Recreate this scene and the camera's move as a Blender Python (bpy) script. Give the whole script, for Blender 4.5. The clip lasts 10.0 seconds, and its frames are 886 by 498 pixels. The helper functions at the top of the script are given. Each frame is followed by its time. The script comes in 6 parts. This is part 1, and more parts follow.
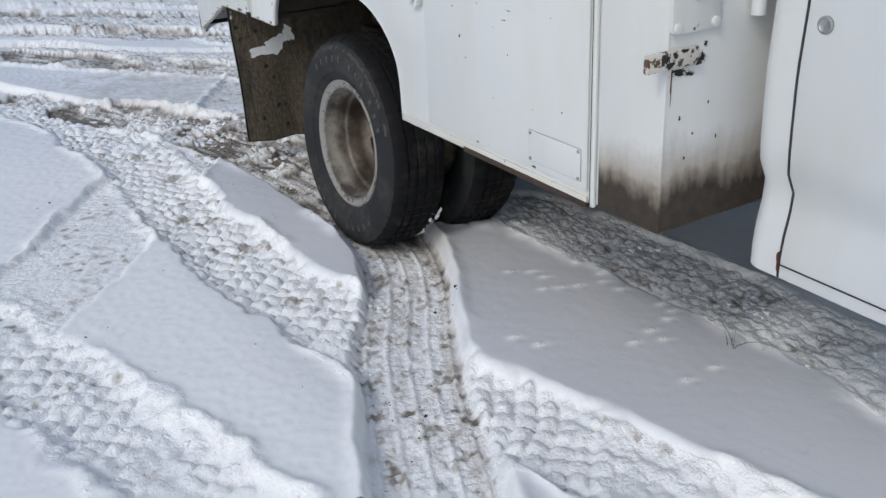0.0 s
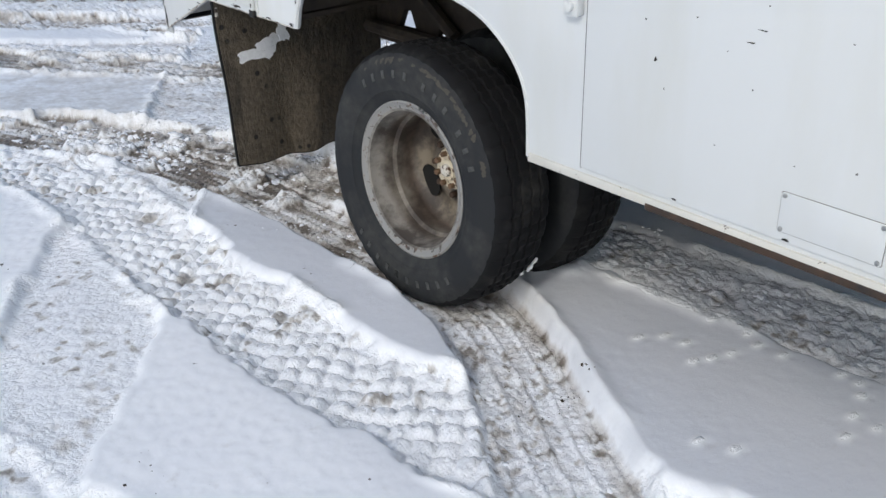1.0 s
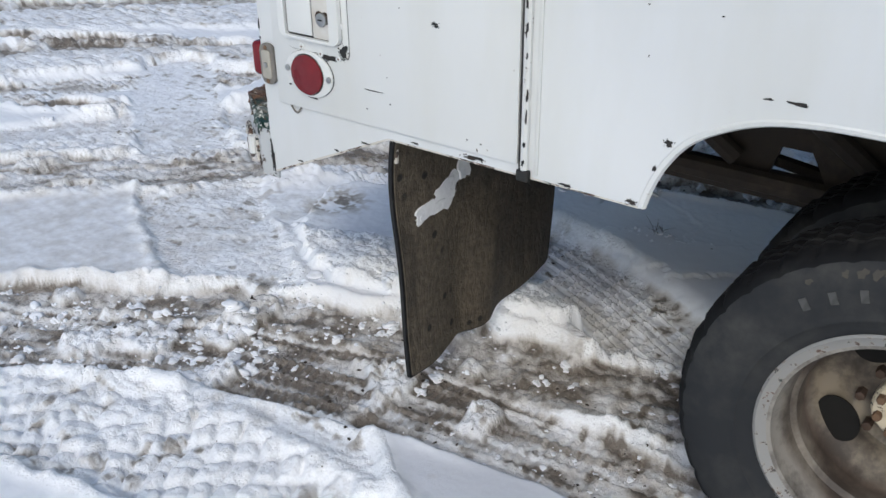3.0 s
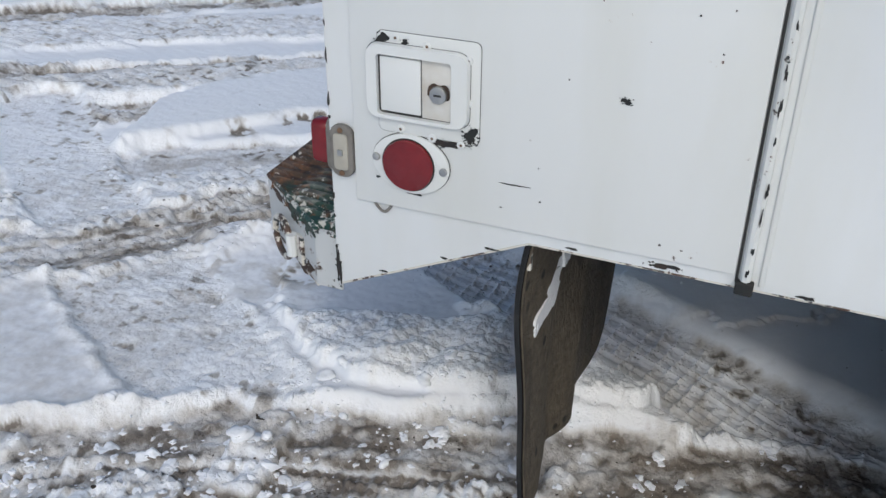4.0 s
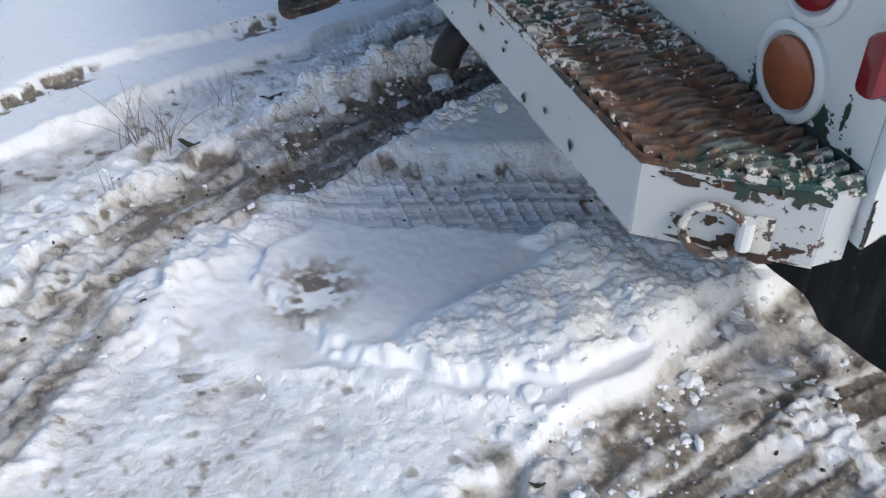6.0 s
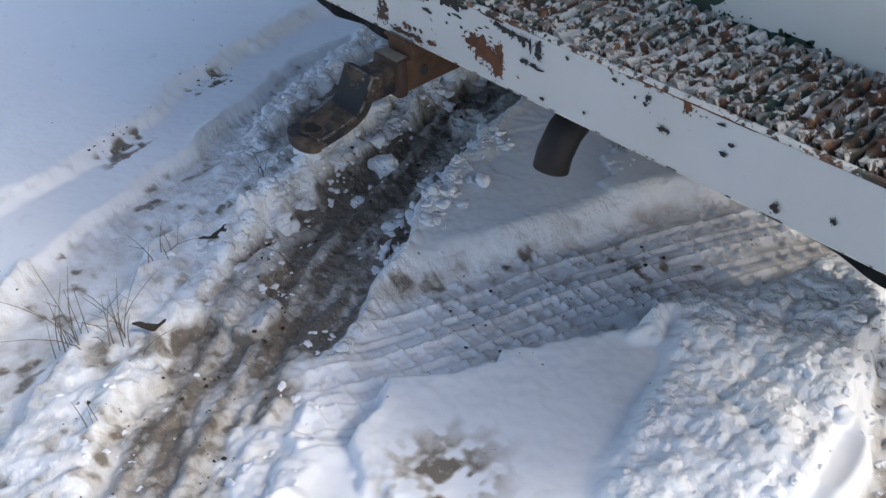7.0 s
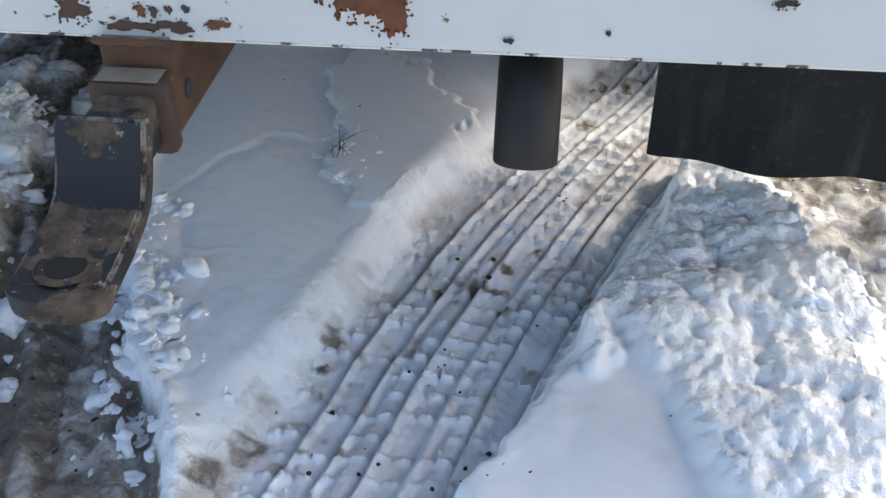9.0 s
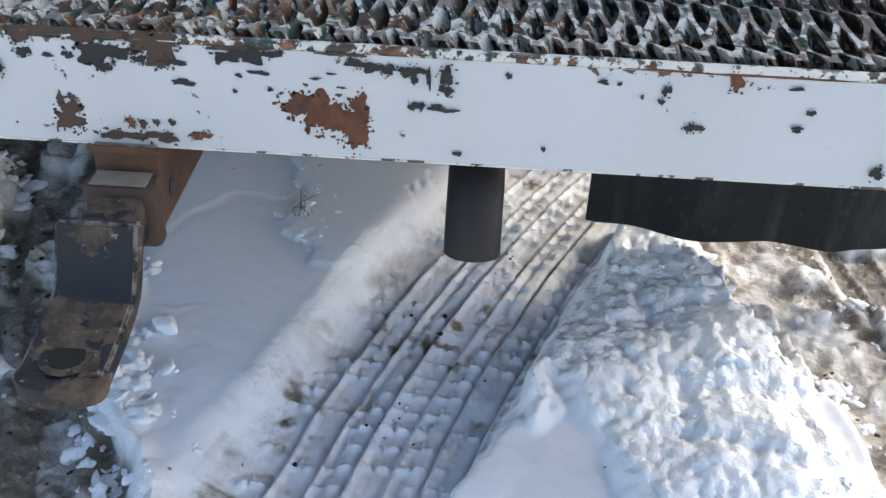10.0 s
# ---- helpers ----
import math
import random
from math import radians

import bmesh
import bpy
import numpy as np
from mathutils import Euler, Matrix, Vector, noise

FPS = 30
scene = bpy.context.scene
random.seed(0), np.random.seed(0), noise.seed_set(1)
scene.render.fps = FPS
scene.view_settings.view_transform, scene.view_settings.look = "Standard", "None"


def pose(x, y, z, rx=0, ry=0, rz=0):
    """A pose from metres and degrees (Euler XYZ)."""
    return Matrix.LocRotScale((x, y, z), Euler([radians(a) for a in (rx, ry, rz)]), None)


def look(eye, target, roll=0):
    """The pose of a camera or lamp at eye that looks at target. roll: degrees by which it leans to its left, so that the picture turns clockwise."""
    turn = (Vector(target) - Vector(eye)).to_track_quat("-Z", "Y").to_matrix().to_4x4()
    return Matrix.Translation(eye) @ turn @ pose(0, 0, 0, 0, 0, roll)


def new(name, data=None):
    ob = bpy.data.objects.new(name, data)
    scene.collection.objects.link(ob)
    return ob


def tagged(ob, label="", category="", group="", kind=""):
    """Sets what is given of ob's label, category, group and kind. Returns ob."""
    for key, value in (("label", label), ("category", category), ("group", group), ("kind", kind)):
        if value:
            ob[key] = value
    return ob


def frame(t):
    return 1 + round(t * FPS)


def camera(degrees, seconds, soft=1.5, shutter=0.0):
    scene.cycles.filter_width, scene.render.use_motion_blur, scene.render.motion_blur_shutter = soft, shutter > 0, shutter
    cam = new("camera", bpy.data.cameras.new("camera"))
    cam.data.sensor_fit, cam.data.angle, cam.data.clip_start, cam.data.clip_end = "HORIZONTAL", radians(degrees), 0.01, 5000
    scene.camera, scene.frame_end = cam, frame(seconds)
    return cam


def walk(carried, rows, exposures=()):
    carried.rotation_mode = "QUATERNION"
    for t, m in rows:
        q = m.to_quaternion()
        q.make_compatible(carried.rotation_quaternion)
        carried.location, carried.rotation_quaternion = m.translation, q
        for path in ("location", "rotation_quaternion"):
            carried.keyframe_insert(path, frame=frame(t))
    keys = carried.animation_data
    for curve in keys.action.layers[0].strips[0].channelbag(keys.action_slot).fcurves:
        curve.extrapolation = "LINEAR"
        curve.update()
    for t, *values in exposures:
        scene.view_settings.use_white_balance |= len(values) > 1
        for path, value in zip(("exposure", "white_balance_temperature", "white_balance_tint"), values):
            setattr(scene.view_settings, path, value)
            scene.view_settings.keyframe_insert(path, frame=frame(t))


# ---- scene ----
import mathutils
cam = camera(50.3, 10.0)
PATH = [
    (0, (0.127, 0.326, 1.363), (1.099, 1.883, 0.57), 0.1),
    (0.5, (-0.006, 0.809, 1.347), (1.118, 2.244, 0.523), 1.5),
    (1, (-0.005, 1.319, 1.334), (1.179, 2.686, 0.481), 1.1),
    (1.5, (-0.042, 1.794, 1.33), (1.24, 3.062, 0.463), 1.5),
    (2, (-0.079, 2.217, 1.372), (1.292, 3.391, 0.511), 2.5),
    (2.5, (0.022, 2.702, 1.377), (1.428, 3.849, 0.537), 2.5),
    (3, (0.069, 3.183, 1.382), (1.545, 4.197, 0.489), 1.3),
    (3.2, (0.112, 3.35, 1.416), (1.601, 4.303, 0.481), 0.3),
    (4.3, (0.253, 4.189, 1.378), (1.976, 4.653, 0.474), 2.2),
    (4.5, (0.252, 4.35, 1.397), (2.0, 4.667, 0.48), 1.7),
    (5, (0.377, 4.696, 1.347), (2.099, 4.713, 0.329), -1.2),
    (5.5, (0.545, 5.087, 1.306), (2.19, 4.836, 0.197), -1.6),
    (5.7, (0.605, 5.267, 1.292), (2.208, 4.889, 0.156), -1.2),
    (6.8, (1.404, 5.821, 1.315), (2.7, 4.907, 0.097), -3.5),
    (7, (1.55, 5.891, 1.323), (2.758, 4.844, 0.121), -3.8),
    (7.5, (1.901, 5.87, 1.26), (2.893, 4.607, 0.067), -7.6),
    (8, (2.211, 5.789, 1.163), (2.855, 4.339, -0.054), -6.7),
    (8.5, (2.375, 5.74, 1.024), (2.692, 4.179, -0.185), -3.6),
    (9, (2.413, 5.654, 0.96), (2.621, 4.072, -0.247), -3.6),
    (9.5, (2.408, 5.622, 0.95), (2.552, 4.034, -0.257), -2.4),
    (10, (2.405, 5.709, 1.084), (2.515, 4.094, -0.091), -1.3),
]
EXPOSURES = [(0.0, -0.48, 6300, 6), (2.0, -0.08, 6250, 6), (2.5, -0.09, 6250, 6), (3.0, -0.30, 6250, 6), (4.5, -0.45, 6250, 6), (5.5, -0.12, 6250, 7), (6.8, 0.10, 6500, 8), (7.0, 0.20, 6550, 9), (7.5, 0.74, 6750, 11), (8.0, 1.18, 6900, 10), (8.5, 1.09, 6850, 9), (9.2, 1.00, 6850, 8), (10.0, 1.02, 6800, 8)]
walk(cam, [(t, look(eye, target, roll)) for t, eye, target, roll in PATH], EXPOSURES)

# ---- world and sun ----
world = bpy.data.worlds.new("sky")
scene.world = world
world.use_nodes = True
wn = world.node_tree
sky = wn.nodes.new("ShaderNodeTexSky")
sky.sky_type = "NISHITA"
sky.sun_disc = False
SUN = Vector((-1.13, -0.50, 1.0)).normalized()
sky.sun_elevation = math.asin(SUN.z)
sky.sun_rotation = math.atan2(SUN.x, SUN.y)
sky.air_density, sky.dust_density, sky.ozone_density = 1.0, 2.2, 1.0
wn.links.new(sky.outputs[0], wn.nodes["Background"].inputs[0])
wn.nodes["Background"].inputs[1].default_value = 0.18
sun = new("sun", bpy.data.lights.new("sun", "SUN"))
sun.data.energy, sun.data.angle, sun.data.color = 1.05, radians(9.0), (1.0, 0.975, 0.93)
sun.matrix_world = look((-6, -3, 8), Vector((-6, -3, 8)) - SUN)


# ---- materials ----
def nodes_of(name, rough=0.5, metal=0.0):
    m = bpy.data.materials.new(name)
    m.use_nodes = True
    b = m.node_tree.nodes["Principled BSDF"]
    b.inputs["Roughness"].default_value, b.inputs["Metallic"].default_value = rough, metal
    return m, m.node_tree, b


def node(nt, kind, **sets):
    n = nt.nodes.new(kind)
    for k, v in sets.items():
        n.inputs[k.replace("_", " ")].default_value = v
    return n


def coords(nt):
    return nt.nodes.new("ShaderNodeTexCoord").outputs["Object"]


def noise_at(nt, scale, detail=4.0, rough=0.55, vec=None, stretch=None):
    n = node(nt, "ShaderNodeTexNoise", Scale=scale, Detail=detail, Roughness=rough)
    v = vec or coords(nt)
    if stretch:
        mp = nt.nodes.new("ShaderNodeMapping")
        mp.inputs["Scale"].default_value = stretch
        nt.links.new(v, mp.inputs[0])
        v = mp.outputs[0]
    nt.links.new(v, n.inputs["Vector"])
    return n.outputs["Fac"]


def ramp(nt, fac, a, b):
    r = nt.nodes.new("ShaderNodeMapRange")
    r.inputs["From Min"].default_value, r.inputs["From Max"].default_value = a, b
    nt.links.new(fac, r.inputs["Value"])
    return r.outputs["Result"]


def mix(nt, fac, a, b):
    m = nt.nodes.new("ShaderNodeMix")
    m.data_type = "RGBA"
    for sock, v in ((m.inputs["Factor"], fac), (m.inputs["A"], a), (m.inputs["B"], b)):
        if isinstance(v, (tuple, float, int)):
            sock.default_value = (*v, 1) if isinstance(v, tuple) else v
        else:
            nt.links.new(v, sock)
    return m.outputs["Result"]


def maths(nt, op, a, b=0.0):
    m = nt.nodes.new("ShaderNodeMath")
    m.operation = op
    for sock, v in zip(m.inputs, (a, b)):
        if isinstance(v, (float, int)):
            sock.default_value = v
        else:
            nt.links.new(v, sock)
    return m.outputs[0]


def bump(nt, b, height, strength=0.3, dist=0.005):
    n = node(nt, "ShaderNodeBump", Strength=strength, Distance=dist)
    nt.links.new(height, n.inputs["Height"])
    nt.links.new(n.outputs[0], b.inputs["Normal"])


def simple(name, col, rough, metal=0.0, vary=0.25, scale=30.0, bumpy=0.15, col2=None):
    m, nt, b = nodes_of(name, rough, metal)
    n = noise_at(nt, scale, 5.0)
    big = noise_at(nt, scale * 0.15, 3.0)
    f = maths(nt, "MULTIPLY", ramp(nt, n, 0.35, 0.7), ramp(nt, big, 0.3, 0.7))
    dark = col2 or tuple(c * (1 - vary) for c in col)
    nt.links.new(mix(nt, f, col, dark), b.inputs["Base Color"])
    if bumpy:
        bump(nt, b, n, bumpy, 0.003)
    return m


def white_paint(name, wear, col=(0.68, 0.695, 0.70), mud=None, ends=False):
    """Old white enamel: faint streaks, chips down to a dark primer, and a muddy foot where mud gives its height."""
    m, nt, b = nodes_of(name, 0.34)
    streak = noise_at(nt, 6.0, 4.0, stretch=(1.0, 1.0, 0.25))
    c = mix(nt, ramp(nt, streak, 0.45, 0.8), col, tuple(v * k for v, k in zip(col, (0.93, 0.92, 0.88))))
    chip_n = noise_at(nt, 55.0, 6.0, 0.65)
    patch_n = noise_at(nt, 9.0, 3.0)
    chips = maths(nt, "ADD", chip_n, maths(nt, "MULTIPLY", patch_n, 0.5))
    lim = 1.06 - wear
    if ends:
        sep = nt.nodes.new("ShaderNodeSeparateXYZ")
        nt.links.new(coords(nt), sep.inputs[0])
        off = maths(nt, "ABSOLUTE", maths(nt, "SUBTRACT", sep.outputs["X"], 2.75))
        chips = maths(nt, "ADD", chips, maths(nt, "MULTIPLY", ramp(nt, off, 1.06, 1.20), 0.10))
        chips = maths(nt, "ADD", chips, maths(nt, "MULTIPLY", ramp(nt, sep.outputs["Z"], 0.640, 0.656), 0.13))
        chips = maths(nt, "ADD", chips, maths(nt, "MULTIPLY", ramp(nt, sep.outputs["Z"], 0.549, 0.540), 0.06))
        chips = maths(nt, "ADD", chips, maths(nt, "MULTIPLY", ramp(nt, sep.outputs["X"], 2.45, 2.75), 0.05))
    mask = ramp(nt, chips, lim, lim + 0.012)
    under = mix(nt, ramp(nt, noise_at(nt, 20.0, 3.0), 0.42, 0.58), (0.038, 0.044, 0.042), (0.095, 0.052, 0.034))
    halo = ramp(nt, chips, lim - 0.05, lim + 0.01)
    c = mix(nt, maths(nt, "MULTIPLY", halo, 0.20), c, (0.46, 0.36, 0.26))
    c = mix(nt, mask, c, under)
    if mud:
        z = nt.nodes.new("ShaderNodeSeparateXYZ")
        nt.links.new(coords(nt), z.inputs[0])
        drip = maths(nt, "ADD", maths(nt, "MULTIPLY", noise_at(nt, 26.0, 4.0, 0.6, stretch=(1, 1, 0.18)), -0.09), maths(nt, "MULTIPLY", noise_at(nt, 5.0, 3.0), -0.10))
        edge = maths(nt, "ADD", maths(nt, "ADD", z.outputs["Z"], drip), maths(nt, "MULTIPLY", noise_at(nt, 60.0, 5.0, 0.7), -0.03))
        mud = mud - 0.045
        f = maths(nt, "MULTIPLY", ramp(nt, edge, mud - 0.01, mud - 0.075), 0.95)
        c = mix(nt, maths(nt, "MULTIPLY", ramp(nt, edge, mud + 0.075, mud - 0.03), 0.8), c, mix(nt, noise_at(nt, 30.0), (0.36, 0.29, 0.20), (0.17, 0.12, 0.075)))
        c = mix(nt, f, c, mix(nt, ramp(nt, noise_at(nt, 40.0), 0.3, 0.7), (0.045, 0.029, 0.018), (0.016, 0.011, 0.008)))
        nt.links.new(mix(nt, f, (0.34, 0.34, 0.34), (0.8, 0.8, 0.8)), b.inputs["Roughness"])
    nt.links.new(c, b.inputs["Base Color"])
    bump(nt, b, maths(nt, "ADD", maths(nt, "MULTIPLY", mask, -1.0), maths(nt, "MULTIPLY", noise_at(nt, 14.0), 0.15)), 0.25, 0.0015)
    return m


M_WHITE = white_paint("white_paint", 0.0)
M_WORN = white_paint("worn_white_paint", 0.055, (0.67, 0.68, 0.67))
# same white enamel, its base darkened for the shade on the bumper's rear face
M_SHADED_BUMPER = white_paint("chipped_bumper_paint_shaded", 0.085, (0.48, 0.495, 0.50), ends=True)
M_HINGE = white_paint("chipped_hinge_paint", 0.16, (0.66, 0.67, 0.66))
M_SCABBED = white_paint("scabbed_white_paint", 0.27, (0.62, 0.59, 0.53))
M_RINGPAINT = white_paint("rusted_ring_paint", 0.36, (0.62, 0.59, 0.53))
M_FOOT = white_paint("muddy_white_paint", 0.03, (0.67, 0.68, 0.68), mud=0.668)
M_STRIP = white_paint("splashed_white_paint", 0.04, (0.67, 0.68, 0.68), mud=0.655)
M_CAB = white_paint("cab_paint", -0.05, (0.66, 0.675, 0.69))
M_RUST = simple("rust", (0.135, 0.050, 0.021), 0.9, 0.0, 0.6, 75.0, 0.6, (0.048, 0.024, 0.015))
M_BOLT = simple("rusty_bolt", (0.16, 0.095, 0.055), 0.85, 0.0, 0.6, 90.0, 0.4)
M_DARKRUST = simple("worn_tool_steel", (0.075, 0.045, 0.03), 0.7, 0.3, 0.6, 40.0, 0.4, (0.03, 0.028, 0.028))
M_RECEIVER = simple("rusty_receiver_steel", (0.105, 0.052, 0.026), 0.9, 0.0, 0.5, 34.0, 0.5, (0.045, 0.027, 0.019))
M_GRIME = simple("dried_grime", (0.20, 0.175, 0.14), 0.9, 0.0, 0.5, 30.0, 0.4, (0.10, 0.085, 0.068))
M_CHASSIS = simple("dirty_chassis_black", (0.034, 0.027, 0.023), 0.85, 0.0, 0.5, 25.0, 0.4, (0.085, 0.064, 0.048))
M_PIPE = simple("sooty_steel", (0.026, 0.022, 0.021), 0.55, 0.5, 0.4, 25.0, 0.2)
M_CHIP = simple("bare_primer", (0.015, 0.017, 0.017), 0.8, 0.0, 0.5, 60.0, 0.2, (0.036, 0.022, 0.016))
# black for joints, slots and the drawn shade lines of the rear door
M_GAP_BLACK = simple("gap_black", (0.03, 0.03, 0.03), 0.7, 0.0, 0.4, 60.0, 0.1)
M_HOLE = simple("unlit_opening", (0.006, 0.0055, 0.005), 0.95, 0.0, 0.3, 60.0, 0.0)
M_GREEN = simple("old_green_paint", (0.016, 0.048, 0.038), 0.6, 0.0, 0.5, 60.0, 0.2, (0.05, 0.032, 0.022))
M_GREY = simple("grey_plastic", (0.20, 0.185, 0.165), 0.6, 0.0, 0.4, 50.0, 0.2)
M_CREAM = simple("yellowed_plastic", (0.40, 0.375, 0.32), 0.5, 0.0, 0.3, 60.0, 0.1)
M_STEEL = simple("dull_steel", (0.45, 0.45, 0.44), 0.35, 0.9, 0.3, 60.0, 0.1)
M_SNOWPATCH = simple("packed_snow", (0.86, 0.87, 0.89), 0.7, 0.0, 0.12, 60.0, 0.6)
M_CLOD = simple("loose_snow", (0.88, 0.89, 0.92), 0.75, 0.0, 0.10, 30.0, 0.6)
M_SOIL = simple("wet_soil", (0.05, 0.036, 0.026), 0.8, 0.0, 0.5, 60.0, 0.5)
M_STRAW = simple("dry_straw", (0.17, 0.135, 0.095), 0.85, 0.0, 0.4, 40.0, 0.1, (0.08, 0.06, 0.042))
M_TWIG = simple("dark_twig", (0.06, 0.045, 0.032), 0.85, 0.0, 0.4, 40.0, 0.1)


def drawbar_material(name, bare):
    """Black paint rubbed through to brown rust and pale dried dirt; bare where the edges are scraped."""
    m, nt, b = nodes_of(name, 0.5, 0.1)
    n = noise_at(nt, 60.0, 6.0, 0.65)
    rust = mix(nt, ramp(nt, n, 0.40, 0.62), (0.036, 0.026, 0.020), (0.085, 0.064, 0.047))
    rust = mix(nt, ramp(nt, noise_at(nt, 34.0, 6.0, 0.7), 0.60, 0.66), rust, (0.19, 0.165, 0.125))
    paint = ramp(nt, noise_at(nt, 19.0, 6.0, 0.62), 0.50, 0.515)
    c = mix(nt, paint, rust, (0.007, 0.0075, 0.010))
    c = mix(nt, maths(nt, "MULTIPLY", ramp(nt, noise_at(nt, 90.0, 5.0, 0.7), 0.64, 0.69), 0.7), c, (0.27, 0.25, 0.22))
    c = mix(nt, maths(nt, "MULTIPLY", ramp(nt, noise_at(nt, 46.0, 5.0, 0.7), 0.44, 0.56), bare), c, (0.24, 0.215, 0.185))
    nt.links.new(c, b.inputs["Base Color"])
    nt.links.new(mix(nt, paint, (0.9, 0.9, 0.9), (0.6, 0.6, 0.6)), b.inputs["Roughness"])
    bump(nt, b, maths(nt, "ADD", n, paint), 0.5, 0.002)
    return m


M_DRAWBAR = drawbar_material("rubbed_drawbar_paint", 0.0)
M_SCRAPED = drawbar_material("scraped_edge_steel", 0.85)


def lens_material(name, col):
    m, nt, b = nodes_of(name, 0.18)
    v = node(nt, "ShaderNodeTexVoronoi", Scale=90.0)
    nt.links.new(coords(nt), v.inputs["Vector"])
    nt.links.new(mix(nt, ramp(nt, noise_at(nt, 14.0), 0.35, 0.7), col, tuple(c * 0.6 for c in col)), b.inputs["Base Color"])
    bump(nt, b, v.outputs["Distance"], 0.25, 0.002)
    return m


M_RED = lens_material("red_lens", (0.19, 0.010, 0.014))
M_AMBER = lens_material("amber_lens", (0.33, 0.10, 0.045))


def rubber(name, col, mudcol, amount, scale):
    m, nt, b = nodes_of(name, 0.82)
    b.inputs["Specular IOR Level"].default_value = 0.18
    n = noise_at(nt, scale, 5.0, 0.6)
    f = maths(nt, "MULTIPLY", ramp(nt, noise_at(nt, scale * 0.22, 4.0), 0.62 - amount, 0.80 - amount), ramp(nt, n, 0.25, 0.7))
    nt.links.new(mix(nt, f, col, mudcol), b.inputs["Base Color"])
    bump(nt, b, n, 0.35, 0.003)
    return m


M_TYRE = rubber("weathered_tyre_rubber", (0.024, 0.0255, 0.028), (0.052, 0.052, 0.050), 0.20, 30.0)
M_TREAD = rubber("tread_rubber", (0.009, 0.009, 0.010), (0.034, 0.033, 0.031), 0.10, 40.0)
M_LETTER = simple("faded_letter_rubber", (0.072, 0.072, 0.070), 0.85, 0.0, 0.7, 60.0, 0.2)
M_SCUFF = simple("scuffed_dry_mud", (0.066, 0.058, 0.047), 0.85, 0.0, 0.5, 60.0, 0.4, (0.034, 0.032, 0.030))


def sheet_material():
    """Black rubber sheet with pale scuffs running down it."""
    m, nt, b = nodes_of("black_rubber_sheet", 0.75)
    b.inputs["Specular IOR Level"].default_value = 0.12
    run = noise_at(nt, 22.0, 5.0, 0.6, stretch=(1, 1, 0.10))
    fine = noise_at(nt, 60.0, 4.0)
    big = noise_at(nt, 4.0, 4.0)
    c = mix(nt, maths(nt, "MULTIPLY", ramp(nt, run, 0.48, 0.70), ramp(nt, big, 0.35, 0.65)), (0.021, 0.0215, 0.023), (0.062, 0.060, 0.058))
    c = mix(nt, maths(nt, "MULTIPLY", ramp(nt, fine, 0.60, 0.72), 0.5), c, (0.065, 0.060, 0.054))
    nt.links.new(c, b.inputs["Base Color"])
    bump(nt, b, maths(nt, "ADD", maths(nt, "MULTIPLY", run, 1.5), maths(nt, "MULTIPLY", fine, 0.3)), 0.6, 0.006)
    return m


M_SHEET = sheet_material()


def flap_material():
    """Dried brown mud, with darker wet runs."""
    m, nt, b = nodes_of("dried_mud", 0.8)
    n = noise_at(nt, 45.0, 6.0, 0.65)
    mud = mix(nt, ramp(nt, n, 0.35, 0.7), (0.125, 0.100, 0.070), (0.055, 0.044, 0.032))
    mud = mix(nt, ramp(nt, noise_at(nt, 7.0, 4.0, stretch=(1, 1, 0.35)), 0.54, 0.68), mud, (0.024, 0.021, 0.018))
    spots = node(nt, "ShaderNodeTexVoronoi", Scale=17.0)
    nt.links.new(coords(nt), spots.inputs["Vector"])
    mud = mix(nt, maths(nt, "MULTIPLY", ramp(nt, spots.outputs["Distance"], 0.20, 0.15), ramp(nt, noise_at(nt, 4.0, 2.0), 0.50, 0.56)), mud, (0.012, 0.011, 0.010))
    sep = nt.nodes.new("ShaderNodeSeparateXYZ")
    nt.links.new(coords(nt), sep.inputs[0])
    # darker towards the inner side, with a ragged border
    inward = maths(nt, "ADD", sep.outputs["X"], maths(nt, "MULTIPLY", noise_at(nt, 6.0, 5.0), 0.5))
    mud = mix(nt, maths(nt, "MULTIPLY", ramp(nt, inward, 2.02, 2.30), 0.7), mud, (0.032, 0.026, 0.021))
    nt.links.new(mud, b.inputs["Base Color"])
    drips = noise_at(nt, 26.0, 4.0, 0.6, stretch=(1, 1, 0.4))
    bump(nt, b, maths(nt, "ADD", n, maths(nt, "MULTIPLY", drips, 1.4)), 0.8, 0.010)
    return m


M_FLAPMUD = flap_material()


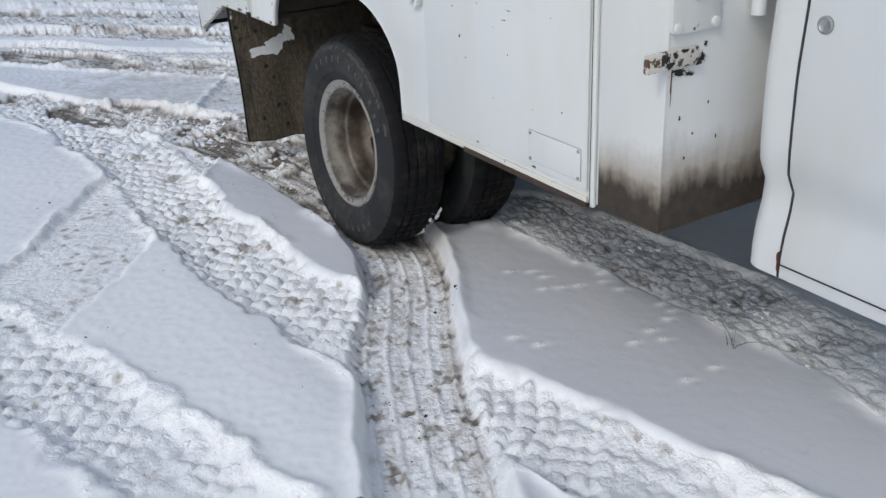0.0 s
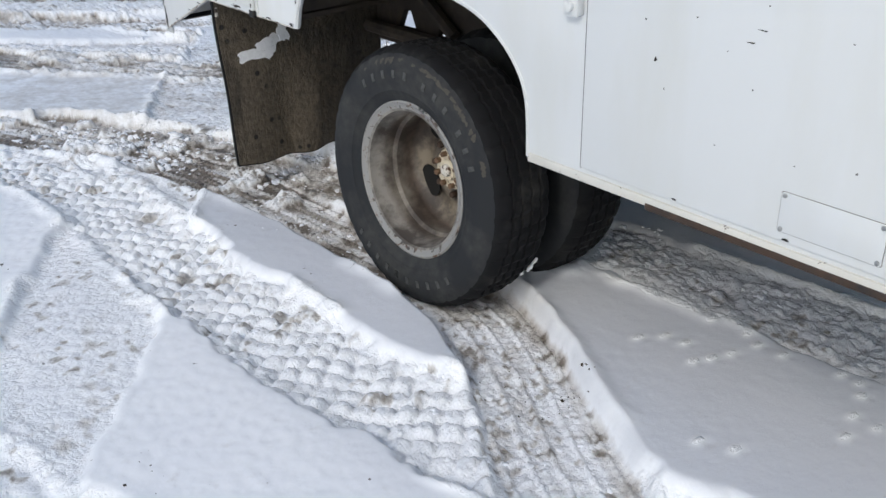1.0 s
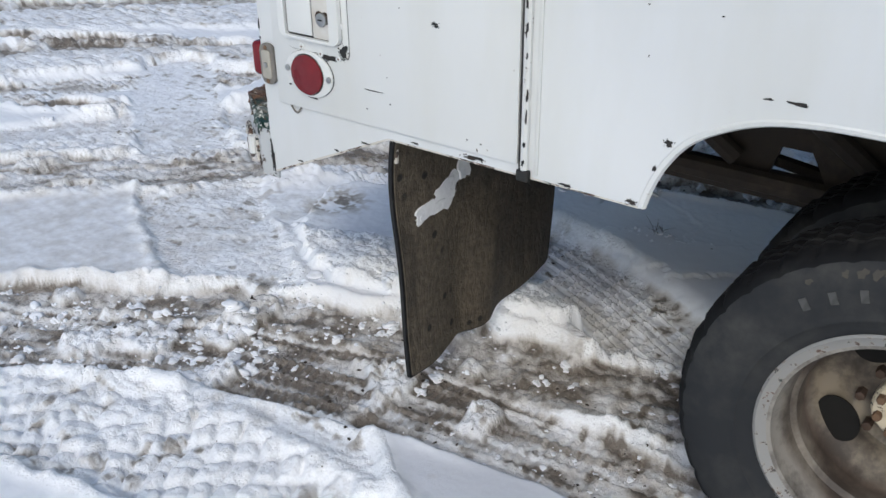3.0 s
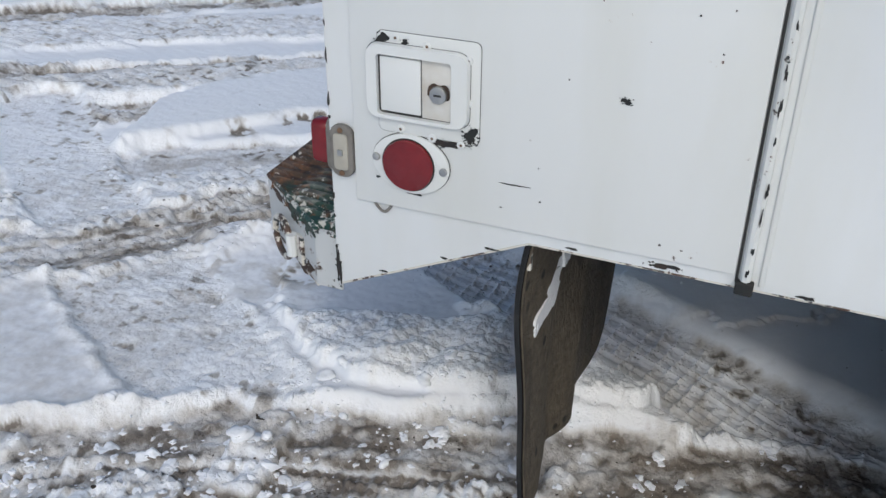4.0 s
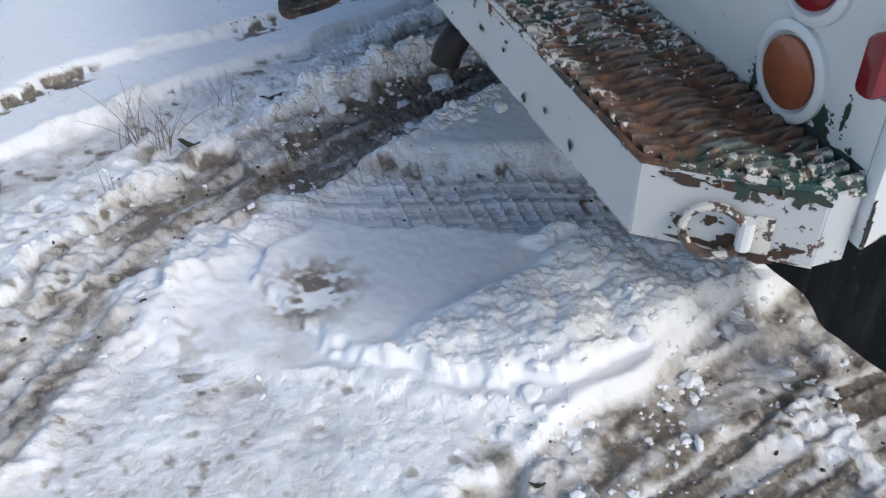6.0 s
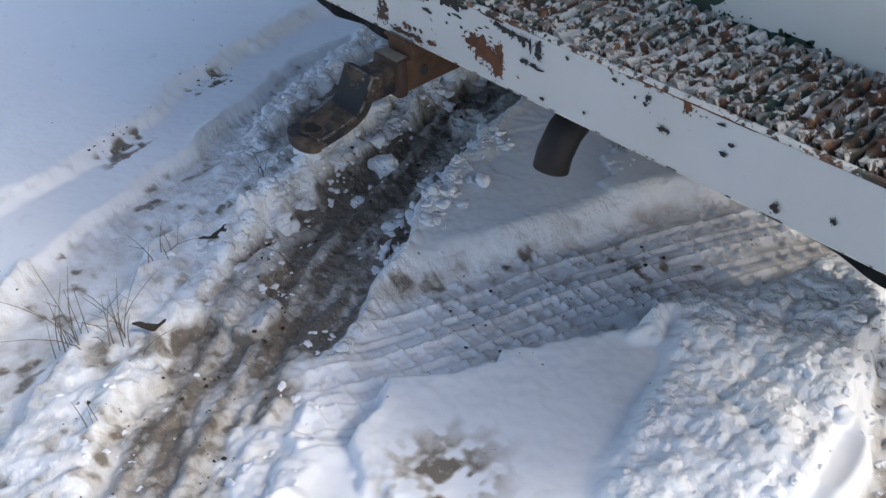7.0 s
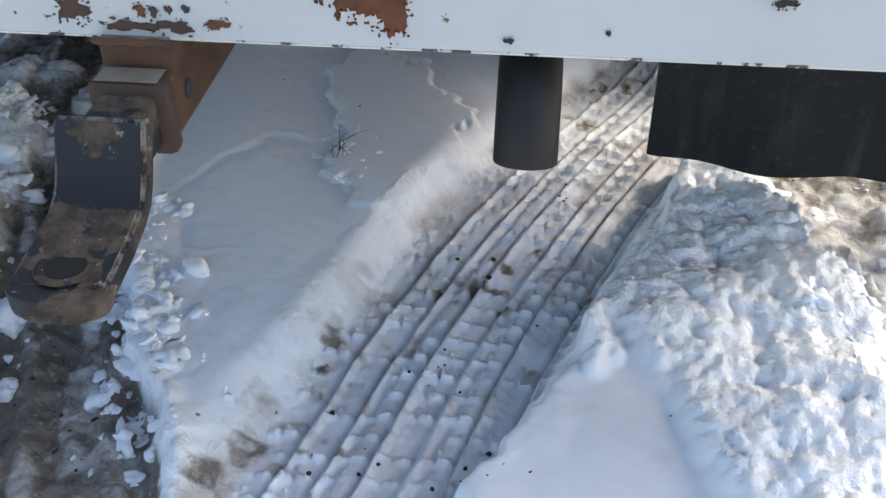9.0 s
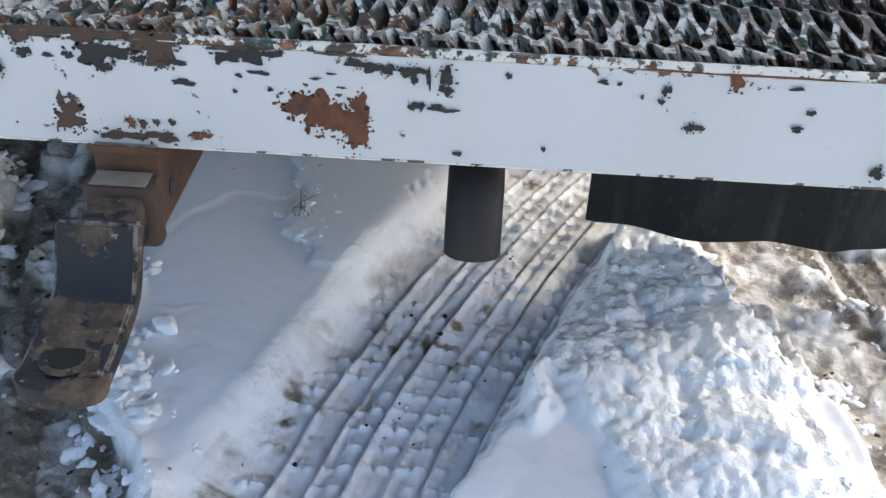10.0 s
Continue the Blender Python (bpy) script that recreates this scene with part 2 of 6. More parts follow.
def wheel_material():
    """Silver-grey rim paint under brown brake dust and dried mud."""
    m, nt, b = nodes_of("dusty_wheel_steel", 0.6)
    n = noise_at(nt, 22.0, 5.0, 0.6)
    big = noise_at(nt, 5.0, 3.0)
    c = mix(nt, ramp(nt, n, 0.35, 0.68), (0.21, 0.185, 0.155), (0.085, 0.068, 0.052))
    c = mix(nt, ramp(nt, big, 0.52, 0.66), c, (0.10, 0.076, 0.060))
    sep = nt.nodes.new("ShaderNodeSeparateXYZ")
    nt.links.new(coords(nt), sep.inputs[0])
    depth = maths(nt, "ADD", sep.outputs["X"], maths(nt, "MULTIPLY", maths(nt, "SUBTRACT", noise_at(nt, 14.0, 5.0), 0.5), 0.06))
    c = mix(nt, maths(nt, "MULTIPLY", ramp(nt, depth, -0.02, -0.05), 0.7), c, (0.31, 0.29, 0.26))
    c = mix(nt, maths(nt, "MULTIPLY", maths(nt, "MULTIPLY", ramp(nt, depth, 0.01, 0.03), ramp(nt, depth, 0.075, 0.06)), 0.6), c, (0.105, 0.072, 0.056))
    disc_tan = mix(nt, ramp(nt, noise_at(nt, 11.0, 5.0, 0.6), 0.45, 0.60), (0.20, 0.165, 0.12), (0.055, 0.043, 0.034))
    c = mix(nt, maths(nt, "MULTIPLY", ramp(nt, depth, 0.072, 0.085), 0.9), c, disc_tan)
    c = mix(nt, maths(nt, "MULTIPLY", ramp(nt, noise_at(nt, 9.0, 6.0, 0.65), 0.46, 0.62), 0.85), c, (0.040, 0.031, 0.026))
    nt.links.new(c, b.inputs["Base Color"])
    bump(nt, b, n, 0.25, 0.003)
    return m


M_WHEEL = wheel_material()
M_LIP = white_paint("chipped_rim_lip", 0.22, (0.26, 0.255, 0.245))
M_POCKET = simple("stained_pocket_paint", (0.64, 0.63, 0.60), 0.5, 0.0, 0.5, 26.0, 0.2, (0.40, 0.33, 0.24))
M_HUB = white_paint("rust_stained_hub_paint", 0.22, (0.60, 0.53, 0.40))


def grating_material():
    """Layers of white and green paint flaking off rusty steel."""
    m, nt, b = nodes_of("peeling_grating_paint", 0.7)
    n = noise_at(nt, 75.0, 6.0, 0.7)
    big = noise_at(nt, 6.0, 4.0)
    under = mix(nt, ramp(nt, noise_at(nt, 18.0, 4.0), 0.42, 0.56), (0.016, 0.046, 0.038), (0.070, 0.036, 0.021))
    under = mix(nt, ramp(nt, noise_at(nt, 60.0, 4.0), 0.52, 0.68), under, (0.24, 0.105, 0.045))
    sep = nt.nodes.new("ShaderNodeSeparateXYZ")
    nt.links.new(coords(nt), sep.inputs[0])
    along_x = maths(nt, "ADD", sep.outputs["X"], maths(nt, "MULTIPLY", maths(nt, "SUBTRACT", big, 0.5), 0.5))
    stood = maths(nt, "MULTIPLY", ramp(nt, along_x, 1.58, 1.66), ramp(nt, along_x, 2.05, 1.82))
    under = mix(nt, maths(nt, "MULTIPLY", stood, 0.8), under, mix(nt, ramp(nt, noise_at(nt, 30.0, 4.0), 0.4, 0.65), (0.040, 0.020, 0.014), (0.13, 0.062, 0.032)))
    corner = maths(nt, "MULTIPLY", ramp(nt, along_x, 1.66, 1.60), ramp(nt, noise_at(nt, 40.0, 4.0), 0.42, 0.52))
    under = mix(nt, corner, under, (0.014, 0.052, 0.042))
    bare = maths(nt, "SUBTRACT", maths(nt, "MULTIPLY", stood, 0.11), maths(nt, "MULTIPLY", maths(nt, "MULTIPLY", ramp(nt, along_x, 1.98, 2.06), ramp(nt, along_x, 2.42, 2.25)), 0.025))
    kept = maths(nt, "MULTIPLY", ramp(nt, sep.outputs["X"], 2.0, 2.4), 0.005)
    flakes = maths(nt, "SUBTRACT", maths(nt, "ADD", maths(nt, "ADD", noise_at(nt, 64.0, 6.0, 0.66), kept), maths(nt, "MULTIPLY", big, 0.45)), bare)
    top = ramp(nt, maths(nt, "ADD", sep.outputs["Z"], maths(nt, "MULTIPLY", maths(nt, "SUBTRACT", n, 0.5), 0.016)), 0.6625, 0.6655)
    white = maths(nt, "MAXIMUM", ramp(nt, flakes, 0.745, 0.775), maths(nt, "MULTIPLY", top, maths(nt, "SUBTRACT", 0.27, maths(nt, "MULTIPLY", stood, 0.20))))
    nt.links.new(mix(nt, maths(nt, "MULTIPLY", white, 0.92), under, (0.62, 0.60, 0.55)), b.inputs["Base Color"])
    bump(nt, b, n, 0.4, 0.003)
    return m


M_GRATE = grating_material()


def node_colour(nt, scale, vec):
    n = node(nt, "ShaderNodeTexNoise", Scale=scale, Detail=2.0)
    nt.links.new(vec, n.inputs["Vector"])
    return n.outputs["Color"]


def ground_material():
    """Snow: smooth and bluish grey where untouched, bright where it is crushed, stained and muddy in the ruts."""
    m, nt, b = nodes_of("trodden_snow", 0.62)
    co = coords(nt)

    def layer(name):
        a = nt.nodes.new("ShaderNodeAttribute")
        a.attribute_name = name
        return a.outputs["Fac"]

    dirt, smooth_grey = layer("dirt"), layer("smooth_grey")
    fine, mid, big = noise_at(nt, 70.0, 6.0, 0.65, co), noise_at(nt, 17.0, 5.0, 0.6, co), noise_at(nt, 3.0, 4.0, 0.55, co)
    c = mix(nt, smooth_grey, (0.935, 0.94, 0.955), (0.70, 0.712, 0.755))
    c = mix(nt, maths(nt, "MULTIPLY", ramp(nt, big, 0.4, 0.75), 0.20), c, (0.76, 0.76, 0.80))
    tan = maths(nt, "ADD", dirt, maths(nt, "MULTIPLY", maths(nt, "SUBTRACT", mid, 0.5), 0.8))
    c = mix(nt, maths(nt, "MULTIPLY", ramp(nt, tan, 0.10, 0.50), 0.75), c, (0.44, 0.40, 0.35))
    wet = maths(nt, "ADD", tan, maths(nt, "MULTIPLY", maths(nt, "SUBTRACT", fine, 0.5), 0.7))
    soil = mix(nt, fine, (0.065, 0.047, 0.033), (0.20, 0.155, 0.11))
    wetf = maths(nt, "MULTIPLY", ramp(nt, wet, 0.48, 0.86), 0.85)
    c = mix(nt, wetf, c, soil)
    ice = maths(nt, "MULTIPLY", ramp(nt, noise_at(nt, 55.0, 4.0, 0.6, co), 0.56, 0.64), wetf)
    c = mix(nt, maths(nt, "MULTIPLY", ice, 0.55), c, (0.56, 0.53, 0.49))
    c = mix(nt, maths(nt, "MULTIPLY", maths(nt, "MULTIPLY", ramp(nt, noise_at(nt, 24.0, 5.0, 0.65, co), 0.56, 0.66), wetf), 0.6), c, (0.040, 0.030, 0.023))
    speck = ramp(nt, noise_at(nt, 38.0, 2.0, 0.5, co), 0.765, 0.785)
    c = mix(nt, maths(nt, "MULTIPLY", speck, 0.8), c, (0.10, 0.075, 0.055))
    nt.links.new(c, b.inputs["Base Color"])
    nt.links.new(mix(nt, wetf, (0.62, 0.62, 0.62), (0.42, 0.42, 0.42)), b.inputs["Roughness"])
    warp = mix(nt, 0.06, co, node_colour(nt, 30.0, co))
    grains = node(nt, "ShaderNodeTexVoronoi", Scale=48.0)
    small = node(nt, "ShaderNodeTexVoronoi", Scale=120.0)
    for g in (grains, small):
        nt.links.new(warp, g.inputs["Vector"])
    crumb = maths(nt, "ADD", maths(nt, "MULTIPLY", grains.outputs["Distance"], -0.9), maths(nt, "MULTIPLY", small.outputs["Distance"], -0.4))
    crumb = maths(nt, "MULTIPLY", crumb, ramp(nt, mid, 0.42, 0.62))
    rough = mix(nt, ramp(nt, smooth_grey, 0.02, 0.20), maths(nt, "ADD", maths(nt, "MULTIPLY", fine, 0.9), maths(nt, "MULTIPLY", crumb, 0.6)), maths(nt, "MULTIPLY", fine, 0.14))
    bump(nt, b, rough, 0.75, 0.0085)
    return m


M_GROUND = ground_material()


# ---- mesh helpers ----
def box(bm, x0, x1, y0, y1, z0, z1, bevel=0.0, seg=2):
    vs = bmesh.ops.create_cube(bm, size=1.0)["verts"]
    for v in vs:
        v.co = Vector((x0 + (v.co.x + 0.5) * (x1 - x0), y0 + (v.co.y + 0.5) * (y1 - y0), z0 + (v.co.z + 0.5) * (z1 - z0)))
    if bevel:
        es = list({e for v in vs for e in v.link_edges})
        bmesh.ops.bevel(bm, geom=es, offset=bevel, segments=seg, affect="EDGES", profile=0.5)
    return bm


def prism(bm, outline, axis, a, b, bevel=0.0):
    """A plate: the outline in the plane across axis, from a to b along it."""
    def at(p, h):
        return {"x": (h, p[0], p[1]), "y": (p[0], h, p[1]), "z": (p[0], p[1], h)}[axis]
    lo, hi = [bm.verts.new(at(p, a)) for p in outline], [bm.verts.new(at(p, b)) for p in outline]
    faces = [bm.faces.new(lo[::-1]), bm.faces.new(hi)]
    n = len(outline)
    for i in range(n):
        faces.append(bm.faces.new((lo[i], lo[(i + 1) % n], hi[(i + 1) % n], hi[i])))
    bmesh.ops.recalc_face_normals(bm, faces=faces)
    if bevel:
        es = list({e for f in faces[:2] for e in f.edges})
        bmesh.ops.bevel(bm, geom=es, offset=bevel, segments=2, affect="EDGES", profile=0.5)
    return bm


def tube(bm, pts, r, n=12, caps=True):
    pts = [Vector(p) for p in pts]
    rings = []
    up = Vector((0.13, 0.21, 0.97))
    for i, p in enumerate(pts):
        d = (pts[min(i + 1, len(pts) - 1)] - pts[max(i - 1, 0)]).normalized()
        u = (up - d * up.dot(d)).normalized()
        w = d.cross(u)
        rr = r[i] if isinstance(r, (list, tuple)) else r
        rings.append([bm.verts.new(p + (u * math.cos(k * math.tau / n) + w * math.sin(k * math.tau / n)) * rr) for k in range(n)])
    for a, b in zip(rings, rings[1:]):
        for k in range(n):
            bm.faces.new((a[k], a[(k + 1) % n], b[(k + 1) % n], b[k]))
    if caps:
        bm.faces.new(rings[0][::-1])
        bm.faces.new(rings[-1])
    return bm


def lathe(bm, profile, n=64, wobble=0.0):
    """Turned about the x axis: (x, radius) rows."""
    rings = [[bm.verts.new((x, r * math.cos(k * math.tau / n), r * math.sin(k * math.tau / n))) for k in range(n)] for x, r in profile]
    for a, b in zip(rings, rings[1:]):
        for k in range(n):
            bm.faces.new((a[k], a[(k + 1) % n], b[(k + 1) % n], b[k]))
    return bm


def disc(bm, c, axis, r, h, n=24, squash=1.0, bevel=0.0):
    pts = [(r * squash * math.cos(k * math.tau / n), r * math.sin(k * math.tau / n)) for k in range(n)]
    i = "xyz".index(axis)
    o = [(c[1], c[2]), (c[0], c[2]), (c[0], c[1])][i]
    return prism(bm, [(o[0] + p, o[1] + q) for p, q in pts], axis, c[i] - h / 2, c[i] + h / 2, bevel)


def blob(c, ra, rb, rng, n=14, rough=0.35):
    """A ragged outline round c."""
    ph = [rng.uniform(0, math.tau) for _ in range(4)]
    out = []
    for k in range(n):
        a = k * math.tau / n
        q = 1 + rough * (0.5 * math.sin(2 * a + ph[0]) + 0.4 * math.sin(3 * a + ph[1]) + 0.35 * math.sin(5 * a + ph[2]) + rng.uniform(-0.35, 0.35))
        out.append((c[0] + ra * q * math.cos(a), c[1] + rb * q * math.sin(a)))
    return out


def rounded(x0, x1, y0, y1, r, n=5):
    out = []
    for cx, cy, a0 in ((x1 - r, y1 - r, 0), (x0 + r, y1 - r, 90), (x0 + r, y0 + r, 180), (x1 - r, y0 + r, 270)):
        for k in range(n + 1):
            a = radians(a0 + 90 * k / n)
            out.append((cx + r * math.cos(a), cy + r * math.sin(a)))
    return out


def finish(ob_mesh, bm, smooth=True):
    bm.to_mesh(ob_mesh)
    bm.free()
    if smooth:
        ob_mesh.polygons.foreach_set("use_smooth", [True] * len(ob_mesh.polygons))
        ob_mesh.set_sharp_from_angle(angle=radians(35))


def mesh_of(name, bm, material, smooth=True):
    me = bpy.data.meshes.new(name)
    finish(me, bm, smooth)
    me.materials.append(material)
    return me


def part(name, bm, material, parent, label="", smooth=True, at=None):
    me = bm if isinstance(bm, bpy.types.Mesh) else mesh_of(name, bm, material, smooth)
    ob = new(name, me)
    ob.parent = parent
    if at is not None:
        ob.matrix_basis = at
    return tagged(ob, label)


def thing(name, bm, material, label, category, group="", kind="", smooth=True):
    return tagged(new(name, mesh_of(name, bm, material, smooth)), label, category, group, kind)


# ---- the ground: one sheet of snow with its ruts ----
def lattice(ix, iy, seed):
    h = (ix.astype(np.int64) * 374761393 + iy.astype(np.int64) * 668265263 + seed * 974634777) & 0xFFFFFFFF
    h = ((h ^ (h >> 13)) * 1274126177) & 0xFFFFFFFF
    return ((h ^ (h >> 16)) & 0xFFFFFF) / float(0xFFFFFF)


def vnoise(x, y, cell, seed):
    """Smooth noise from 0 to 1 with the given cell in metres."""
    u, v = x / cell, y / cell
    iu, iv = np.floor(u), np.floor(v)
    fu, fv = u - iu, v - iv
    su, sv = fu * fu * fu * (fu * (fu * 6 - 15) + 10), fv * fv * fv * (fv * (fv * 6 - 15) + 10)
    a, b = lattice(iu, iv, seed), lattice(iu + 1, iv, seed)
    c, d = lattice(iu, iv + 1, seed), lattice(iu + 1, iv + 1, seed)
    return (a * (1 - su) + b * su) * (1 - sv) + (c * (1 - su) + d * su) * sv


def clumps(x, y, cell, seed):
    """Rounded lumps: one at minus at the cell's seam, 1 on its crown."""
    u, v = x / cell, y / cell
    iu, iv = np.floor(u), np.floor(v)
    best = np.full(x.shape, 9.0)
    for du in (-1, 0, 1):
        for dv in (-1, 0, 1):
            px = iu + du + 0.15 + 0.7 * lattice(iu + du, iv + dv, seed)
            py = iv + dv + 0.15 + 0.7 * lattice(iu + du, iv + dv, seed + 7)
            size = 0.65 + 0.6 * lattice(iu + du, iv + dv, seed + 13)
            best = np.minimum(best, np.hypot(u - px, v - py) / size)
    return np.clip(1 - best * best, -0.2, 1)


def smooth01(v, a, b):
    q = np.clip((v - a) / (b - a), 0, 1)
    return q * q * (3 - 2 * q)


def spline(pts, step=0.06):
    p = np.array(pts, float)
    p = np.vstack([2 * p[0] - p[1], p, 2 * p[-1] - p[-2]])
    out = []
    for i in range(1, len(p) - 2):
        n = max(2, int(np.linalg.norm(p[i + 1] - p[i]) / step))
        t = np.linspace(0, 1, n, endpoint=False)[:, None]
        a, b, c, d = p[i - 1], p[i], p[i + 1], p[i + 2]
        out.append(0.5 * (2 * b + (c - a) * t + (2 * a - 5 * b + 4 * c - d) * t ** 2 + (3 * b - a - 3 * c + d) * t ** 3))
    return np.vstack(out + [p[-2:-1]])


def along(x, y, pts, reach):
    """For the points near the line: their index, the way along it and the distance off it, left positive."""
    line = spline(pts)
    lo, hi = line.min(0) - reach, line.max(0) + reach
    idx = np.nonzero((x > lo[0]) & (x < hi[0]) & (y > lo[1]) & (y < hi[1]))[0]
    px, py = x[idx], y[idx]
    best, s_at, d_at = np.full(len(idx), 1e9), np.zeros(len(idx)), np.zeros(len(idx))
    run = 0.0
    for a, b in zip(line, line[1:]):
        e = b - a
        ln = np.hypot(*e)
        ex, ey = e / ln
        s = np.clip((px - a[0]) * ex + (py - a[1]) * ey, 0, ln)
        qx, qy = px - a[0] - s * ex, py - a[1] - s * ey
        dist = np.hypot(qx, qy)
        near = dist < best
        best = np.where(near, dist, best)
        s_at = np.where(near, run + s, s_at)
        d_at = np.where(near, np.where(ex * qy - ey * qx > 0, dist, -dist), d_at)
        run += ln
    keep = best < reach
    return idx[keep], s_at[keep], d_at[keep]


def axis(stops):
    """Grid lines from rows of (start, spacing); the spacing glides between the rows."""
    xs, out = [s[0] for s in stops], [stops[0][0]]
    while out[-1] < xs[-1]:
        out.append(out[-1] + float(np.interp(out[-1], xs, [s[1] for s in stops])))
    return np.array(out)


gx = axis([(-400, 60), (-40, 6), (-6, 0.5), (-1.5, 0.05), (-0.2, 0.012), (0.2, 0.009), (0.85, 0.009), (0.95, 0.0062), (1.95, 0.0062), (2.0, 0.0048), (2.9, 0.0048), (3.0, 0.0062), (3.1, 0.0075), (4.05, 0.0075), (4.6, 0.016), (7.0, 0.06), (14, 0.5), (60, 8), (400, 60)])
gy = axis([(-400, 60), (-40, 6), (-6, 0.5), (0.0, 0.06), (1.1, 0.010), (1.4, 0.009), (3.4, 0.009), (3.5, 0.0062), (4.0, 0.0062), (4.05, 0.0048), (5.3, 0.0048), (5.4, 0.0062), (5.5, 0.0062), (5.6, 0.009), (5.8, 0.009), (6.6, 0.014), (9.0, 0.05), (16, 0.4), (60, 8), (400, 60)])
GX, GY = [a.ravel() for a in np.meshgrid(gx, gy)]
UNDISTURBED = 0.038
wx = GX + 0.03 * (vnoise(GX, GY, 0.35, 3) - 0.5)
wy = GY + 0.03 * (vnoise(GX, GY, 0.35, 4) - 0.5)
H = UNDISTURBED + 0.030 * (vnoise(GX, GY, 1.4, 1) - 0.5) + 0.010 * (vnoise(GX, GY, 0.4, 2) - 0.5) + 0.0008 * (vnoise(GX, GY, 0.03, 5) - 0.5) + 0.0016 * (vnoise(GX, GY, 0.12, 6) - 0.5)
far = smooth01(np.hypot(GX - 2.3, GY - 4.0), 3.6, 6.0)
H += far * (0.07 * (vnoise(GX + 0.6 * GY, GY, 1.1, 8) - 0.5) + 0.035 * np.maximum(clumps(GX, GY, 0.22, 9), 0) * smooth01(vnoise(GX, GY, 0.9, 10), 0.45, 0.6))
H += smooth01(np.hypot(GX, GY), 20, 200) * 3.0 * (vnoise(GX, GY, 60.0, 11) - 0.5)
DIRT = far * 0.18 * smooth01(vnoise(GX * 0.8 + GY * 0.6, GY * 1.6, 0.5, 12), 0.50, 0.8)
# smooth bluish grey, strongest near x 1.9 below y 4.2, faint elsewhere
SMOOTH_GREY = (0.25 + 0.75 * (1 - smooth01(np.abs(GX - 1.9), 0.75, 1.1)) * (1 - smooth01(GY, 4.2, 4.5))) * (1 - far)

churn = 0.6 * np.maximum(clumps(wx, wy, 0.055, 21), 0) + 0.4 * np.maximum(clumps(wx, wy, 0.027, 22), 0)
chunk = 0.7 * np.maximum(clumps(wx, wy, 0.085, 23), 0) + 0.3 * np.maximum(clumps(wx, wy, 0.035, 24), 0)
grit = vnoise(GX, GY, 0.018, 25) - 0.5
spotty = smooth01(vnoise(GX, GY, 0.026, 71), 0.64, 0.84) * (0.4 + 0.6 * smooth01(vnoise(GX, GY, 0.012, 72), 0.3, 0.6)) * smooth01(vnoise(GX, GY, 0.16, 73), 0.42, 0.70)


